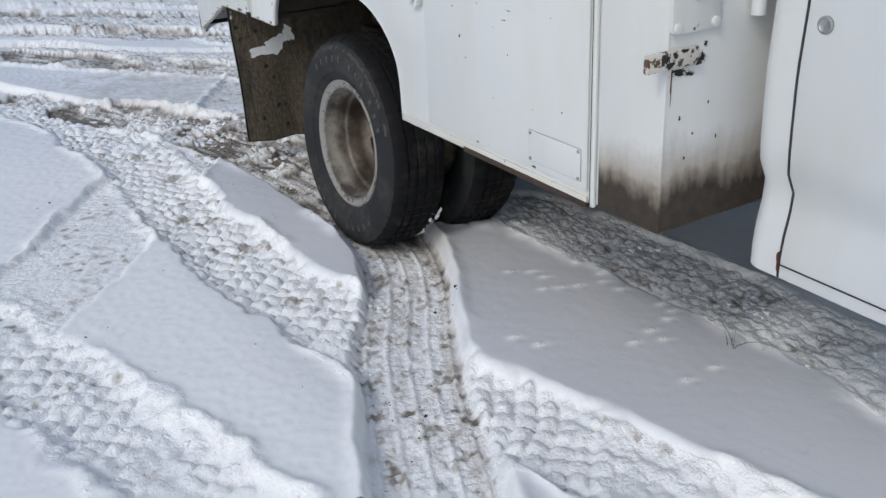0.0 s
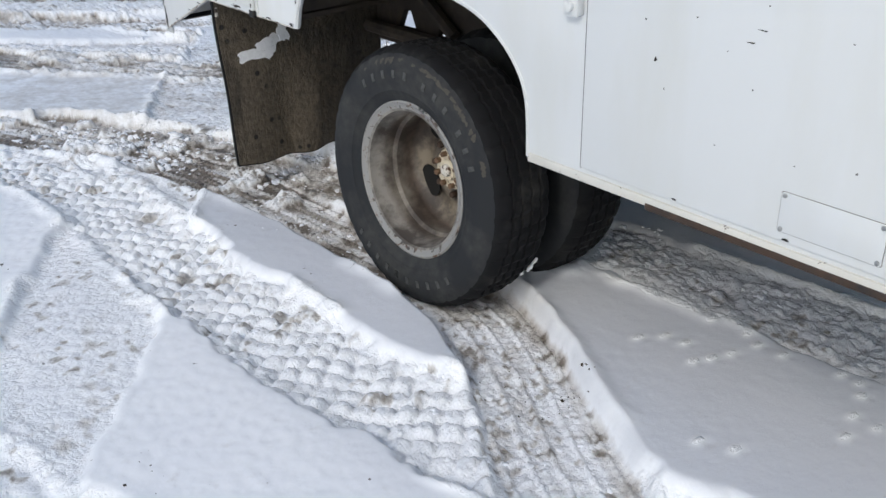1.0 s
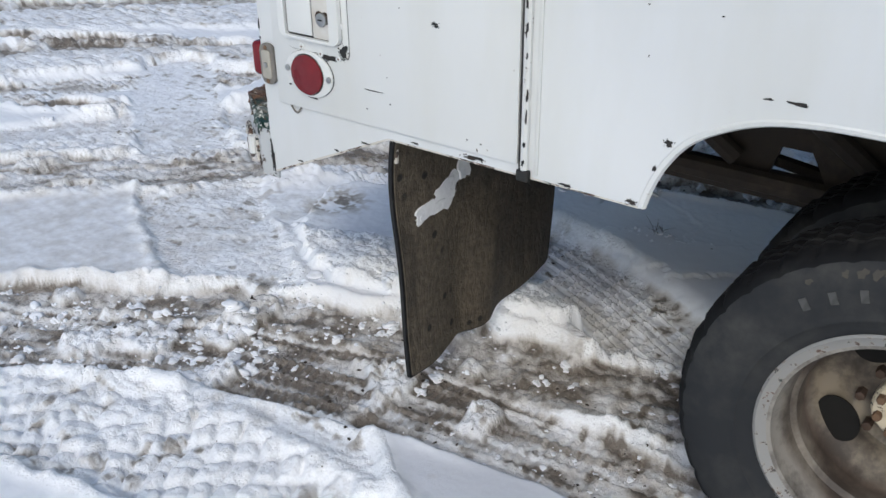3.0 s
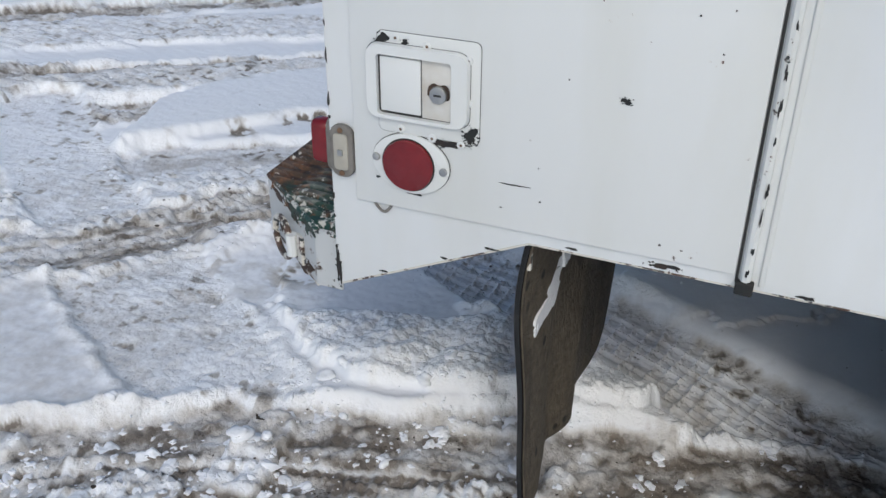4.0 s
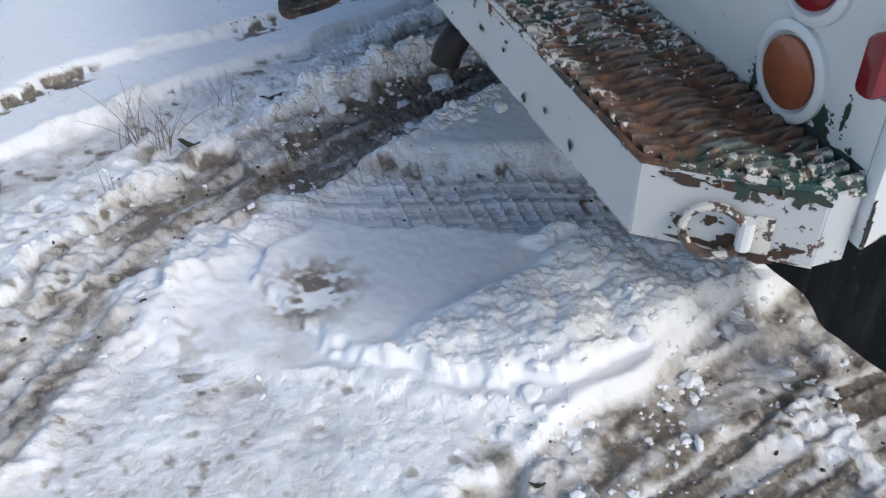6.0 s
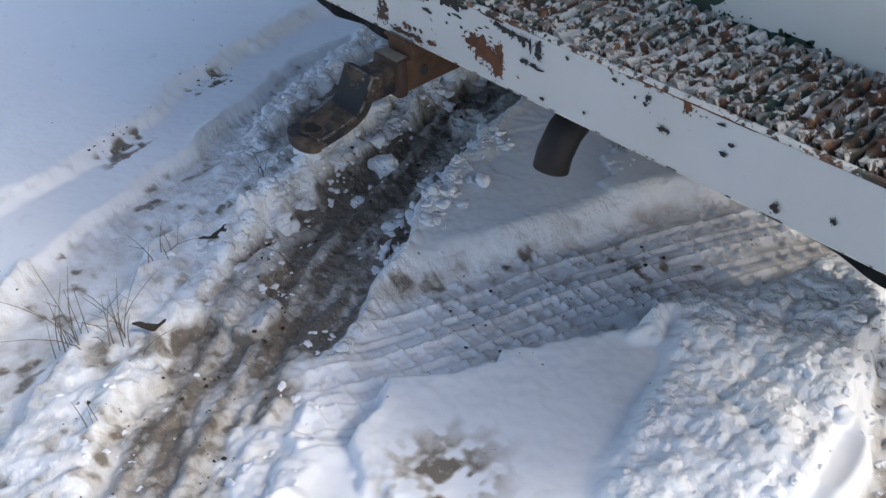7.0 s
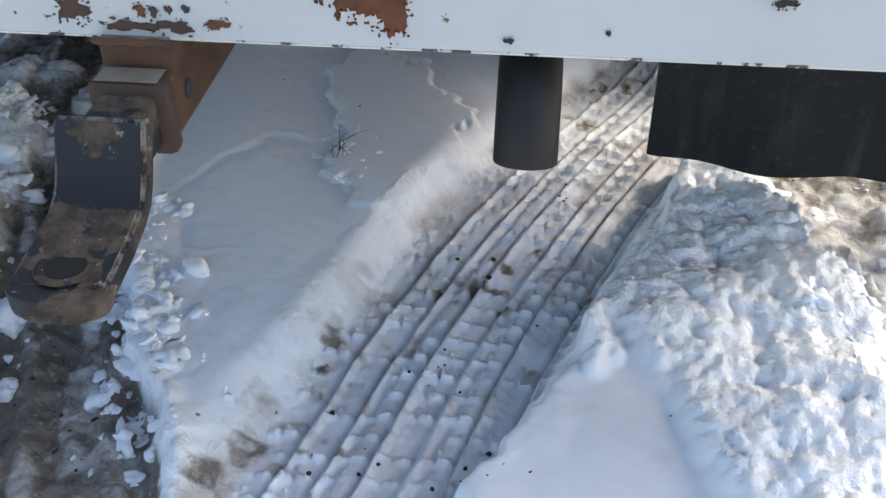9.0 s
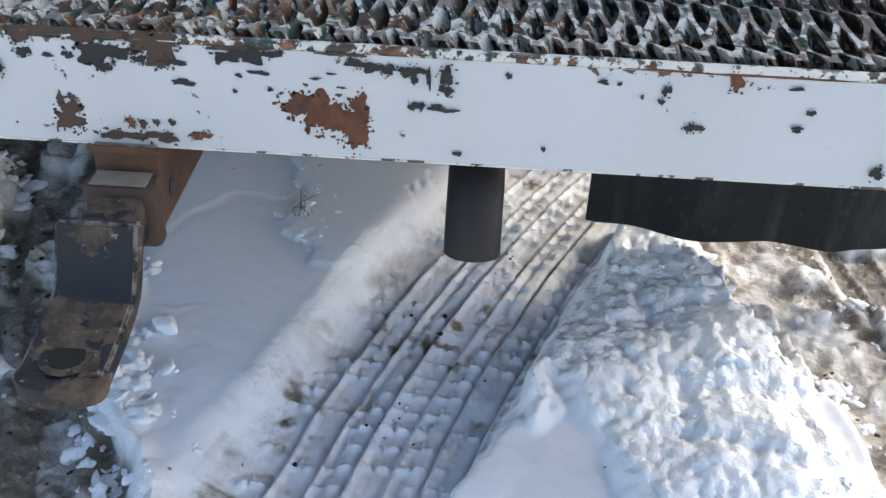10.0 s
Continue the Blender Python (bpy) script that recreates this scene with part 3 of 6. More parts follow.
def lay(pts, width, kind, floor=0.0, dirt=0.0, edge=0.019, berm=0.006, dirt_by=None, spots=0.6, crumble=0.0, streak=0.0, floor_by=None):
    """Presses one track into the snow. kind: lug, ribs, tread, fine, mud or chunk."""
    bent = 0.25 if kind == "ribs" else 1.0 - 0.65 * streak
    idx, s, d = along(GX + bent * (wx - GX), GY + bent * (wy - GY), pts, width / 2 + 0.12)
    x, y = GX[idx], GY[idx]
    if floor_by:
        floor = np.interp(y, [q[0] for q in floor_by], [q[1] for q in floor_by])
    half = width / 2 * (1 + 0.14 * (vnoise(s, s * 0 + 3.1, 0.25, 31) - 0.5))
    ragged = 0.030 * (vnoise(x, y, 0.06, 32) - 0.5) + 0.040 * (vnoise(x, y, 0.17, 30) - 0.5)
    if kind in ("ribs", "tread"):
        ragged = 0.3 * ragged
    if kind == "mud":
        ragged = 0.8 * ragged + 0.035 * (vnoise(x, y, 0.10, 29) - 0.5)
    inside = 1 - smooth01(np.abs(d) + ragged, half - edge, half + edge)
    if kind == "lug":
        ws, wd = s + 0.030 * (vnoise(x, y, 0.12, 41) - 0.5), d + 0.030 * (vnoise(x, y, 0.10, 42) - 0.5)
        u, v = (ws + 0.55 * wd) / 0.064, (0.75 * ws - 1.05 * wd) / 0.078
        cu, cv = np.floor(u), np.floor(v)
        fu, fv = u - cu - 0.5, v - cv - 0.5
        cell = lattice(cu, cv, 43)
        inner = 0.5 - np.cbrt(np.abs(fu) ** 3 + np.abs(fv) ** 3) + 0.12 * (vnoise(x, y, 0.020, 47) - 0.5)
        pad = smooth01(inner, -0.03, 0.22) * (0.50 + 0.55 * cell) + 0.14 * (fu * (lattice(cu, cv, 44) - 0.5) + fv * (lattice(cu, cv, 45) - 0.5))
        loose = smooth01(vnoise(x, y, 0.22, 44) + crumble, 0.60, 0.76)
        crumbs = 0.030 * np.maximum(clumps(x, y, 0.050, 49), 0) * (0.4 + 0.9 * vnoise(x, y, 0.09, 50))
        bank = 0.016 * smooth01(np.abs(d), half * 0.62, half * 0.98)
        relief = 0.023 * pad * (1 - loose) + crumbs * loose + bank + 0.004 * (vnoise(x, y, 0.030, 48) - 0.5) + 0.006 * np.maximum(churn[idx] - 0.45, 0) + 0.005 * np.maximum(clumps(x, y, 0.020, 61), 0) * smooth01(vnoise(x, y, 0.11, 60), 0.5, 0.7) + 0.003 * grit[idx] - 0.016
    elif kind == "ribs":
        pos = d / width * 7.4 + 0.05 * (vnoise(s, d * 0 + 1.7, 0.16, 52) - 0.5)
        away = pos - np.round(pos)
        off = np.abs(away)
        on_track = 1 - smooth01(d, 0.125, 0.155)
        strip = np.floor(pos + 0.42)
        groove = np.exp(-((away - 0.09) / 0.075) ** 2) * on_track * (0.25 + 1.0 * smooth01(lattice(strip, strip * 0 + 5, 54), 0.15, 0.6)) * (0.55 + 0.6 * vnoise(x, y, 0.12, 82))
        ridge = np.exp(-((away + 0.09) / 0.085) ** 2) * on_track * (0.55 + 0.6 * vnoise(x, y, 0.05, 45))
        tick = np.abs(((s / 0.040 + 0.37 * strip + 0.30 * away) % 1.0) - 0.5) * 0.040
        cut_ = np.exp(-(tick / 0.0046) ** 2) * smooth01(off, 0.08, 0.18) * smooth01(vnoise(x, y, 0.05, 46), 0.22, 0.36) * (1 - smooth01(d, 0.150, 0.18))
        bank = 0.032 * smooth01(d, 0.13, 0.24) + 0.008 * np.maximum(clumps(x, y, 0.045, 86), 0) * smooth01(d, 0.15, 0.19) * smooth01(vnoise(x, y, 0.11, 87), 0.4, 0.6)
        relief = 0.0125 * ridge - 0.0120 * groove + 0.0095 * cut_ * (0.4 + vnoise(x, y, 0.05, 111)) + bank + 0.008 * (lattice(strip, strip * 0, 53) - 0.5) * on_track + 0.0016 * grit[idx] + 0.003 * (vnoise(x, y, 0.03, 83) - 0.5)
    elif kind == "tread":
        pos = d / width * 5.0
        off = np.abs(pos - np.round(pos))
        bars = smooth01(np.abs(np.sin(np.pi * (s + 0.10 * np.abs(d)) / 0.026)), 0.55, 0.95)
        relief = 0.007 * (1 - smooth01(off, 0.04, 0.13)) + 0.005 * bars * smooth01(vnoise(x, y, 0.05, 34), 0.25, 0.5) + 0.003 * grit[idx] + 0.012 * np.maximum(churn[idx] - 0.35, 0) * smooth01(vnoise(x, y, 0.2, 35), 0.55, 0.65)
    elif kind == "fine":
        relief = 0.0022 * np.sin(2 * np.pi * (s + 0.5 * np.abs(d)) / 0.030) * (np.abs(d) > width * 0.28) * smooth01(vnoise(x, y, 0.22, 27), 0.5, 0.7) + 0.008 * (churn[idx] - 0.35) * smooth01(vnoise(x, y, 0.15, 36), 0.4, 0.7) + 0.003 * grit[idx]
    elif kind == "mud":
        rib = 0.004 * np.cos(2 * np.pi * d / (width / 3.3)) + 0.018 * streak * (vnoise(s * 0.22, d * 1.6, 0.045, 115) - 0.5)
        relief = 0.016 * (churn[idx] - 0.3) * smooth01(vnoise(x, y, 0.18, 37), 0.35, 0.7) + rib + 0.010 * grit[idx] + 0.006 * (vnoise(x, y, 0.011, 79) - 0.5)
    else:
        relief = 0.034 * (chunk[idx] - 0.35) + 0.016 * (churn[idx] - 0.3) + 0.006 * grit[idx]
    amount = dirt if dirt_by is None else np.interp(y, [q[0] for q in dirt_by], [q[1] for q in dirt_by])
    if kind in ("mud", "tread"):
        # lumps of cleaner snow thrown into the slush
        slush = smooth01(amount + 0 * x, 0.22, 0.40)
        low = 0.62 if kind == "mud" else 0.58
        heap = slush * smooth01(vnoise(x, y, 0.13, 56), low, low + 0.14)
        relief = relief + heap * (0.015 * np.maximum(clumps(x, y, 0.046, 57), 0) + 0.013 * np.maximum(clumps(x, y, 0.022, 58), 0) + 0.007 * np.maximum(clumps(x, y, 0.012, 112), 0) + 0.008 * np.abs(vnoise(x, y, 0.03, 81) - 0.5))
        run = vnoise(s * 0.35, d * 2.2, 0.06, 40 + len(pts)) * 0.6 + vnoise(s, d, 0.11, 47) * 0.4
        amount = amount * (0.35 + 1.25 * smooth01(run, 0.28, 0.75)) * (1 - 0.85 * heap * smooth01(relief, 0.006, 0.018))
        if kind == "mud":
            amount = (amount * 0.75 + 0.30 * slush) * (0.35 + 1.3 * (0.60 * (streak * vnoise(s * 0.25, d * 1.5, 0.042, 74) + (1 - streak) * vnoise(x, y, 0.038, 74)) + 0.25 * vnoise(x, y, 0.05, 116) + 0.15 * vnoise(x, y, 0.016, 75)))
        if kind == "tread":
            amount = amount + 0.42 * smooth01(-d, 0.085, 0.115) * (y < 3.2) * (0.35 + 0.65 * smooth01(y, 2.0, 2.3)) * (0.45 + 0.75 * vnoise(x, y, 0.07, 59))
    if kind == "ribs":
        amount = amount + 0.30 * groove * vnoise(x, y, 0.15, 85) + 0.13 * smooth01(lattice(strip, strip * 0 + 9, 55), 0.35, 0.7) * on_track * smooth01(vnoise(s * 0.5, d, 0.09, 114), 0.40, 0.65) + 0.16 * (1 - smooth01(y, 4.1, 4.35)) * vnoise(x, y, 0.06, 84) + 0.34 * np.exp(-((d - 0.170) / 0.030) ** 2) * smooth01(0.7 * vnoise(x, y, 0.13, 66) + 0.3 * vnoise(x, y, 0.04, 76), 0.40, 0.68)
    H[idx] = H[idx] * (1 - inside) + (floor + relief) * inside
    # crumbling edge
    rim = np.exp(-((np.abs(d) + ragged - half - 0.012) / 0.030) ** 2)
    broken = smooth01(vnoise(x, y, 0.28, 28), 0.40, 0.65)
    lift = berm * rim * (1 - inside) * broken * (0.3 + 1.4 * vnoise(x, y, 0.07, 39)) + 1.5 * berm * rim * broken * np.maximum(churn[idx] - 0.15, 0) + (2.2 * berm * rim * np.maximum(clumps(x, y, 0.036, 110), 0) * (1 - far[idx]) if kind == "mud" else 0.0)
    H[idx] = np.maximum(H[idx], np.minimum(H[idx] + lift, 0.062))
    SMOOTH_GREY[idx] = SMOOTH_GREY[idx] * (1 - np.maximum(inside, np.minimum(1, (0.5 if kind == "tread" else 1.3) * rim * broken)))
    if kind == "ribs":
        SMOOTH_GREY[idx] += 0.42 * inside * on_track * (1 - np.minimum(1, 1.1 * ridge + 1.0 * cut_))
    if kind == "tread":
        amount = amount + 0.5 * smooth01(vnoise(x, y, 0.030, 77), 0.68, 0.86) * smooth01(vnoise(x, y, 0.012, 78), 0.25, 0.55)
    amount = amount + spots * spotty[idx]
    DIRT[idx] = DIRT[idx] * (1 - 0.8 * inside) + amount * np.maximum(smooth01(inside, 0.55, 0.98), 0.04 * rim * broken * vnoise(x, y, 0.04, 69))


def within(x, y, outline, reach):
    """For the points near the closed outline: their index and how deep inside it they lie, minus outside."""
    p = spline(outline + outline[:1], 0.05)[:-1]
    lo, hi = p.min(0) - reach, p.max(0) + reach
    idx = np.nonzero((x > lo[0]) & (x < hi[0]) & (y > lo[1]) & (y < hi[1]))[0]
    px, py = x[idx], y[idx]
    best, odd = np.full(len(idx), 1e9), np.zeros(len(idx), bool)
    for a, b in zip(p, np.roll(p, -1, axis=0)):
        e = b - a
        q = np.clip(((px - a[0]) * e[0] + (py - a[1]) * e[1]) / (e @ e), 0, 1)
        best = np.minimum(best, np.hypot(px - a[0] - q * e[0], py - a[1] - q * e[1]))
        cross = (a[1] > py) != (b[1] > py)
        odd ^= cross & (px < a[0] + (py - a[1]) / np.where(cross, b[1] - a[1], 1.0) * e[0])
    return idx, np.where(odd, best, -best)


# far tracks and churned bands first, the freshest last
lay([(2.5, 9.0), (2.9, 8.4), (3.22, 7.84), (3.53, 7.34), (3.72, 6.94), (4.0, 6.4), (4.4, 5.8), (4.9, 5.0)], 0.16, "mud", 0.0, 0.75, berm=0.012)
lay([(1.3, 8.6), (2.1, 7.6), (2.4, 7.09), (2.68, 6.57), (3.0, 6.05), (3.35, 5.5)], 0.14, "mud", 0.0, 0.55, berm=0.012)
lay([(0.4, 9.4), (1.6, 8.1), (2.3, 7.5), (2.95, 6.9), (3.4, 6.3)], 0.12, "mud", 0.0, 0.5, berm=0.012)
lay([(6.2, 3.0), (5.2, 4.5), (4.6, 5.45), (4.1, 6.3), (3.55, 7.0), (3.1, 7.6), (2.5, 8.1), (1.5, 8.8), (0, 9.6)], 0.42, "mud", 0.0, 0.46, berm=0.010)
lay([(5.6, 3.6), (4.9, 4.9), (4.35, 5.85), (3.75, 6.6), (3.2, 7.2), (2.5, 7.7), (1.4, 8.4), (0.2, 9.2)], 0.34, "chunk", 0.04, 0.16, berm=0.010)
lay([(3.4, 6.5), (2.8, 7.05), (2.0, 7.55), (1.2, 8.1), (0.2, 8.8)], 0.30, "tread", 0.0, 0.30)
lay([(7.2, 4.6), (6.0, 6.2), (5.0, 7.4), (4.0, 8.4), (2.6, 9.4), (0.8, 10.4)], 0.4, "mud", 0.0, 0.42, berm=0.010)
lay([(2.6, 8.9), (1.6, 9.5), (0.4, 10.3), (-1, 11.2)], 0.6, "chunk", 0.06, 0.1)
lay([(6.6, 4.4), (5.6, 5.6), (4.9, 6.5), (4.3, 7.4), (3.4, 8.3), (2.2, 9.2)], 0.5, "chunk", 0.03, 0.18, berm=0.010)
lay([(3.75, 3.4), (3.78, 4.2), (3.62, 4.7), (3.42, 5.2), (3.2, 5.65), (2.95, 6.1), (2.45, 6.55), (1.98, 6.82), (1.4, 7.3), (0.6, 8.0)], 0.34, "fine", -0.008, 0.24, berm=0.010)
# a bank of untouched snow beyond the rutted strip
idx, deep = within(GX, GY, [(2.90, 6.40), (3.28, 6.08), (3.53, 5.91), (3.68, 5.66), (3.76, 5.40), (3.83, 5.12), (3.89, 4.92), (4.00, 4.74), (4.05, 4.55), (4.12, 4.18), (4.2, 3.6), (5.2, 3.6), (5.2, 4.9), (4.5, 5.75), (3.6, 6.5)], 0.2)
x, y = GX[idx], GY[idx]
share = smooth01(deep + 0.05 * (vnoise(x, y, 0.11, 101) - 0.5) + 0.02 * (vnoise(x, y, 0.03, 102) - 0.5), -0.02, 0.045)
H[idx] = H[idx] * (1 - share) + (0.066 + 0.006 * (vnoise(x, y, 0.5, 103) - 0.5) + 0.0008 * (vnoise(x, y, 0.03, 104) - 0.5)) * share
DIRT[idx] *= 1 - share
SMOOTH_GREY[idx] = SMOOTH_GREY[idx] * (1 - share) + 0.14 * share
# its foot crumbles to bare soil in places
foot = np.exp(-((share - 0.22) / 0.26) ** 2) * (deep > -0.06) * (np.exp(-((y - 4.68) / 0.07) ** 4) + 0.8 * np.exp(-((y - 5.04) / 0.09) ** 4) + np.exp(-((y - 5.77) / 0.17) ** 4)) * smooth01(0.5 * vnoise(x, y, 0.040, 118) + 0.5 * vnoise(x, y, 0.018, 119), 0.42, 0.58)
FOOT = (idx, foot, 0.10 * smooth01(share, 0.3, 0.6) * (1 - smooth01(deep, 0.03, 0.06)) * smooth01(vnoise(x, y, 0.12, 120), 0.35, 0.6))
lay([(3.45, 4.3), (3.34, 4.85), (3.10, 5.35), (2.72, 5.85), (2.25, 6.3), (1.75, 6.7), (1.1, 7.3)], 0.30, "chunk", 0.022, 0.16)
lay([(-0.9, 2.0), (-0.3, 2.5), (0.1, 2.9), (0.4, 3.25), (0.65, 3.55), (0.9, 3.95), (1.35, 4.55), (1.78, 5.15), (2.05, 5.55), (2.6, 6.3), (3.2, 7.0)], 0.40, "fine", 0.015, 0.05)
lay([(0.15, 3.6), (0.25, 3.2), (0.36, 2.8), (0.48, 2.4), (0.58, 2.0), (0.70, 1.5), (0.82, 0.9)], 0.32, "lug", 0.005, crumble=0.22)
lay([(1.75, 0.2), (1.55, 1.2), (1.45, 1.6), (1.34, 2.0), (1.25, 2.35), (1.17, 2.9), (1.12, 3.4), (1.08, 3.8), (1.12, 4.3), (1.08, 4.9), (0.95, 5.5), (0.70, 6.1), (0.3, 6.8)], 0.34, "lug", 0.005, dirt_by=[(2.8, 0.0), (3.6, 0.07), (5.0, 0.09)])
lay([(2.32, 0.3), (2.33, 1.5), (2.33, 2.0), (2.28, 2.6), (2.24, 3.1)], 0.36, "chunk", 0.01)
lay([(2.82, 5.35), (2.68, 5.0), (2.57, 4.65), (2.45, 4.35), (2.34, 4.13), (2.14, 3.8), (2.0, 3.5)], 0.40, "ribs", -0.008, 0.11, edge=0.045, berm=0.004, spots=0.75)
lay([(3.66, 3.4), (3.65, 4.1), (3.58, 4.45), (3.49, 4.75), (3.40, 5.0)], 0.24, "mud", 0.0, streak=0.5, dirt_by=[(3.4, 0.7), (4.2, 0.62), (4.6, 0.45), (4.9, 0.15)])
lay([(3.48, 3.3), (3.36, 4.15), (3.27, 4.45), (3.16, 4.71), (3.05, 4.99), (2.91, 5.26), (2.72, 5.50), (2.47, 5.74), (2.17, 6.0), (1.75, 6.42), (1.2, 7.0), (0.4, 7.8)], 0.34, "mud", -0.008, dirt_by=[(4.2, 0.95), (4.9, 1.15), (5.15, 1.15), (5.27, 0.90), (5.45, 0.50), (5.65, 0.34), (6.2, 0.32), (7.5, 0.5)], streak=1.0, floor_by=[(5.1, -0.008), (5.6, 0.020), (6.2, 0.022)])
lay([(2.0, 3.2), (1.97, 3.7), (1.88, 4.2), (1.76, 4.6), (1.58, 5.05), (1.3, 5.5)], 0.32, "mud", -0.015, 0.50)
lay([(0.2, 0.2), (0.55, 0.9), (0.80, 1.35), (1.02, 1.75), (1.30, 2.36), (1.48, 2.7), (1.645, 3.06), (1.67, 3.5), (1.64, 4.0), (1.56, 4.5), (1.43, 4.95), (1.2, 5.42), (0.9, 6.0), (0.5, 6.6), (-0.2, 7.4)], 0.31, "tread", -0.025,
    dirt_by=[(1.0, 0.10), (2.4, 0.12), (3.0, 0.15), (3.5, 0.70), (4.4, 0.74), (4.8, 0.62), (5.5, 0.62), (6.5, 0.7)], spots=0.55)


# the slab left standing between the ribbed track and the wheel rut, broken up along the rut
idx, deep = within(GX, GY, [(2.62, 5.15), (2.50, 4.93), (2.39, 4.74), (2.32, 4.57), (2.23, 4.40), (2.145, 4.13), (2.06, 4.22), (2.03, 4.34), (1.985, 4.49), (1.955, 4.62), (1.925, 4.75), (1.93, 4.85), (1.97, 4.97), (2.05, 5.07), (2.12, 5.18), (2.32, 5.28), (2.50, 5.31)], 0.12)
x, y = GX[idx], GY[idx]
deep = deep + 0.030 * (vnoise(x, y, 0.07, 91) - 0.5) + 0.020 * (vnoise(x, y, 0.025, 92) - 0.5)
deep = deep + 0.007 * (np.abs(np.sin(np.pi * (0.72 * x + 0.69 * y + 0.06 * vnoise(x, y, 0.09, 90)) / 0.034)) - 0.5) * smooth01(y - x, 2.75, 2.9) * smooth01(vnoise(x, y, 0.10, 88), 0.3, 0.6)
off_line = (x - 2.335) * 0.886 + (y - 4.66) * 0.463  # towards the smooth part
broken = 1 - smooth01(off_line + 0.10 * (vnoise(x, y, 0.12, 93) - 0.5), -0.05, 0.03)
broken = np.maximum(broken, (1 - smooth01(deep, 0.02, 0.07)) * (1 - 0.85 * smooth01(off_line, 0.0, 0.08)))
lumps = 0.55 * np.maximum(clumps(x, y, 0.085, 94), 0) * (0.35 + 1.0 * vnoise(x, y, 0.10, 95)) + 0.34 * np.maximum(clumps(x, y, 0.040, 96), 0) + 0.26 * np.maximum(clumps(x, y, 0.019, 97), 0) + 0.12 * np.maximum(clumps(x, y, 0.011, 113), 0)
ridge_up = np.exp(-((x - 2.05 + 0.16 * (y - 4.45)) / 0.085) ** 2) * (1 - smooth01(y, 4.75, 5.0))
top_of = 0.046 + 0.006 * (vnoise(x, y, 0.3, 98) - 0.5) + 0.001 * (vnoise(x, y, 0.02, 99) - 0.5) + broken * (0.042 * lumps - 0.008) + 0.022 * ridge_up
share = smooth01(deep, -0.012, 0.014)
H[idx] = H[idx] * (1 - share) + np.maximum(top_of, H[idx] * (1 - share)) * share
SMOOTH_GREY[idx] = SMOOTH_GREY[idx] * (1 - share) + 0.50 * share * (1 - broken)
DIRT[idx] = DIRT[idx] * (1 - share)

H += (1 - SMOOTH_GREY) * (0.0030 * (vnoise(GX, GY, 0.022, 63) - 0.5) + 0.002 * (vnoise(GX, GY, 0.011, 64) - 0.5))

def windrow(line, half, high, seed, stain=0.0, dull=0.0):
    """Adds a row of wet lumps of snow pushed up along a line."""
    idx, s, d = along(wx, wy, line, half * 2.6)
    x, y = GX[idx], GY[idx]
    body = 1 - smooth01(np.abs(d) + 0.8 * half * (vnoise(x, y, 0.07, seed) - 0.5), 0.55 * half, 1.35 * half)
    big = np.maximum(clumps(x, y, 0.070, seed + 1), 0) * smooth01(vnoise(x, y, 0.08, seed + 2), 0.30, 0.62)
    lumps = 0.62 * big + 0.34 * np.maximum(clumps(x, y, 0.036, seed + 3), 0) + 0.16 * np.maximum(clumps(x, y, 0.018, seed + 4), 0)
    body = body * smooth01(s, 0.0, 0.10) * (1 - smooth01(s, s.max() - 0.30, s.max() - 0.05))
    SMOOTH_GREY[idx] = SMOOTH_GREY[idx] * (1 - body) + dull * body
    H[idx] += high * body * (1.25 * lumps - 0.10)
    DIRT[idx] = DIRT[idx] * (1 - 0.8 * body * smooth01(lumps, 0.15, 0.40)) + stain * body * (1 - smooth01(lumps, 0.10, 0.40)) * smooth01(vnoise(x, y, 0.09, seed + 5), 0.40, 0.65)


W_HITCH = [(3.55, 3.9), (3.50, 4.03), (3.44, 4.33), (3.36, 4.62), (3.31, 4.80), (3.25, 4.98), (3.18, 5.11), (3.15, 5.18), (3.11, 5.25)]
W_OUTER = [(3.90, 3.9), (3.87, 4.19), (3.80, 4.39), (3.70, 4.62), (3.60, 4.85)]
W_NEAR = [(2.80, 5.14), (2.70, 5.27), (2.57, 5.42), (2.42, 5.54), (2.2, 5.66)]
windrow(W_HITCH, 0.060, 0.050, 130, 0.45)
windrow(W_OUTER, 0.055, 0.040, 140, 0.25)
# the last value greys these lumps
windrow(W_NEAR, 0.085, 0.020, 160, 0.30, 0.5)
idx, soil, tint = FOOT
H[idx] -= 0.012 * soil
DIRT[idx] = np.maximum(DIRT[idx], np.maximum(2.4 * soil, tint))

# thawed stains behind the truck
near_rear = smooth01(GY, 4.3, 4.7) * (1 - smooth01(GY, 6.8, 7.6)) * smooth01(GX, 0.5, 0.9)
stain = smooth01(vnoise(GX, GY, 0.22, 67), 0.55, 0.74) * smooth01(0.5 * vnoise(GX, GY, 0.07, 68) + 0.5 * vnoise(GX, GY, 0.025, 80), 0.35, 0.65) * (SMOOTH_GREY < 0.12)
DIRT = np.maximum(DIRT, 0.24 * near_rear * stain * (1 - smooth01(np.hypot(GX - 2.3, GY - 4.85), 0.55, 0.30)))

soaked = smooth01(GX, 0.9, 1.3) * (1 - smooth01(GX, 2.5, 3.0)) * smooth01(GY, 5.1, 5.4) * (1 - smooth01(GY, 6.3, 6.9)) * (SMOOTH_GREY < 0.3)
DIRT = np.maximum(DIRT, soaked * (0.05 + 0.20 * smooth01(0.7 * vnoise(GX, GY, 0.45, 121) + 0.3 * vnoise(GX, GY, 0.10, 122), 0.35, 0.65)))

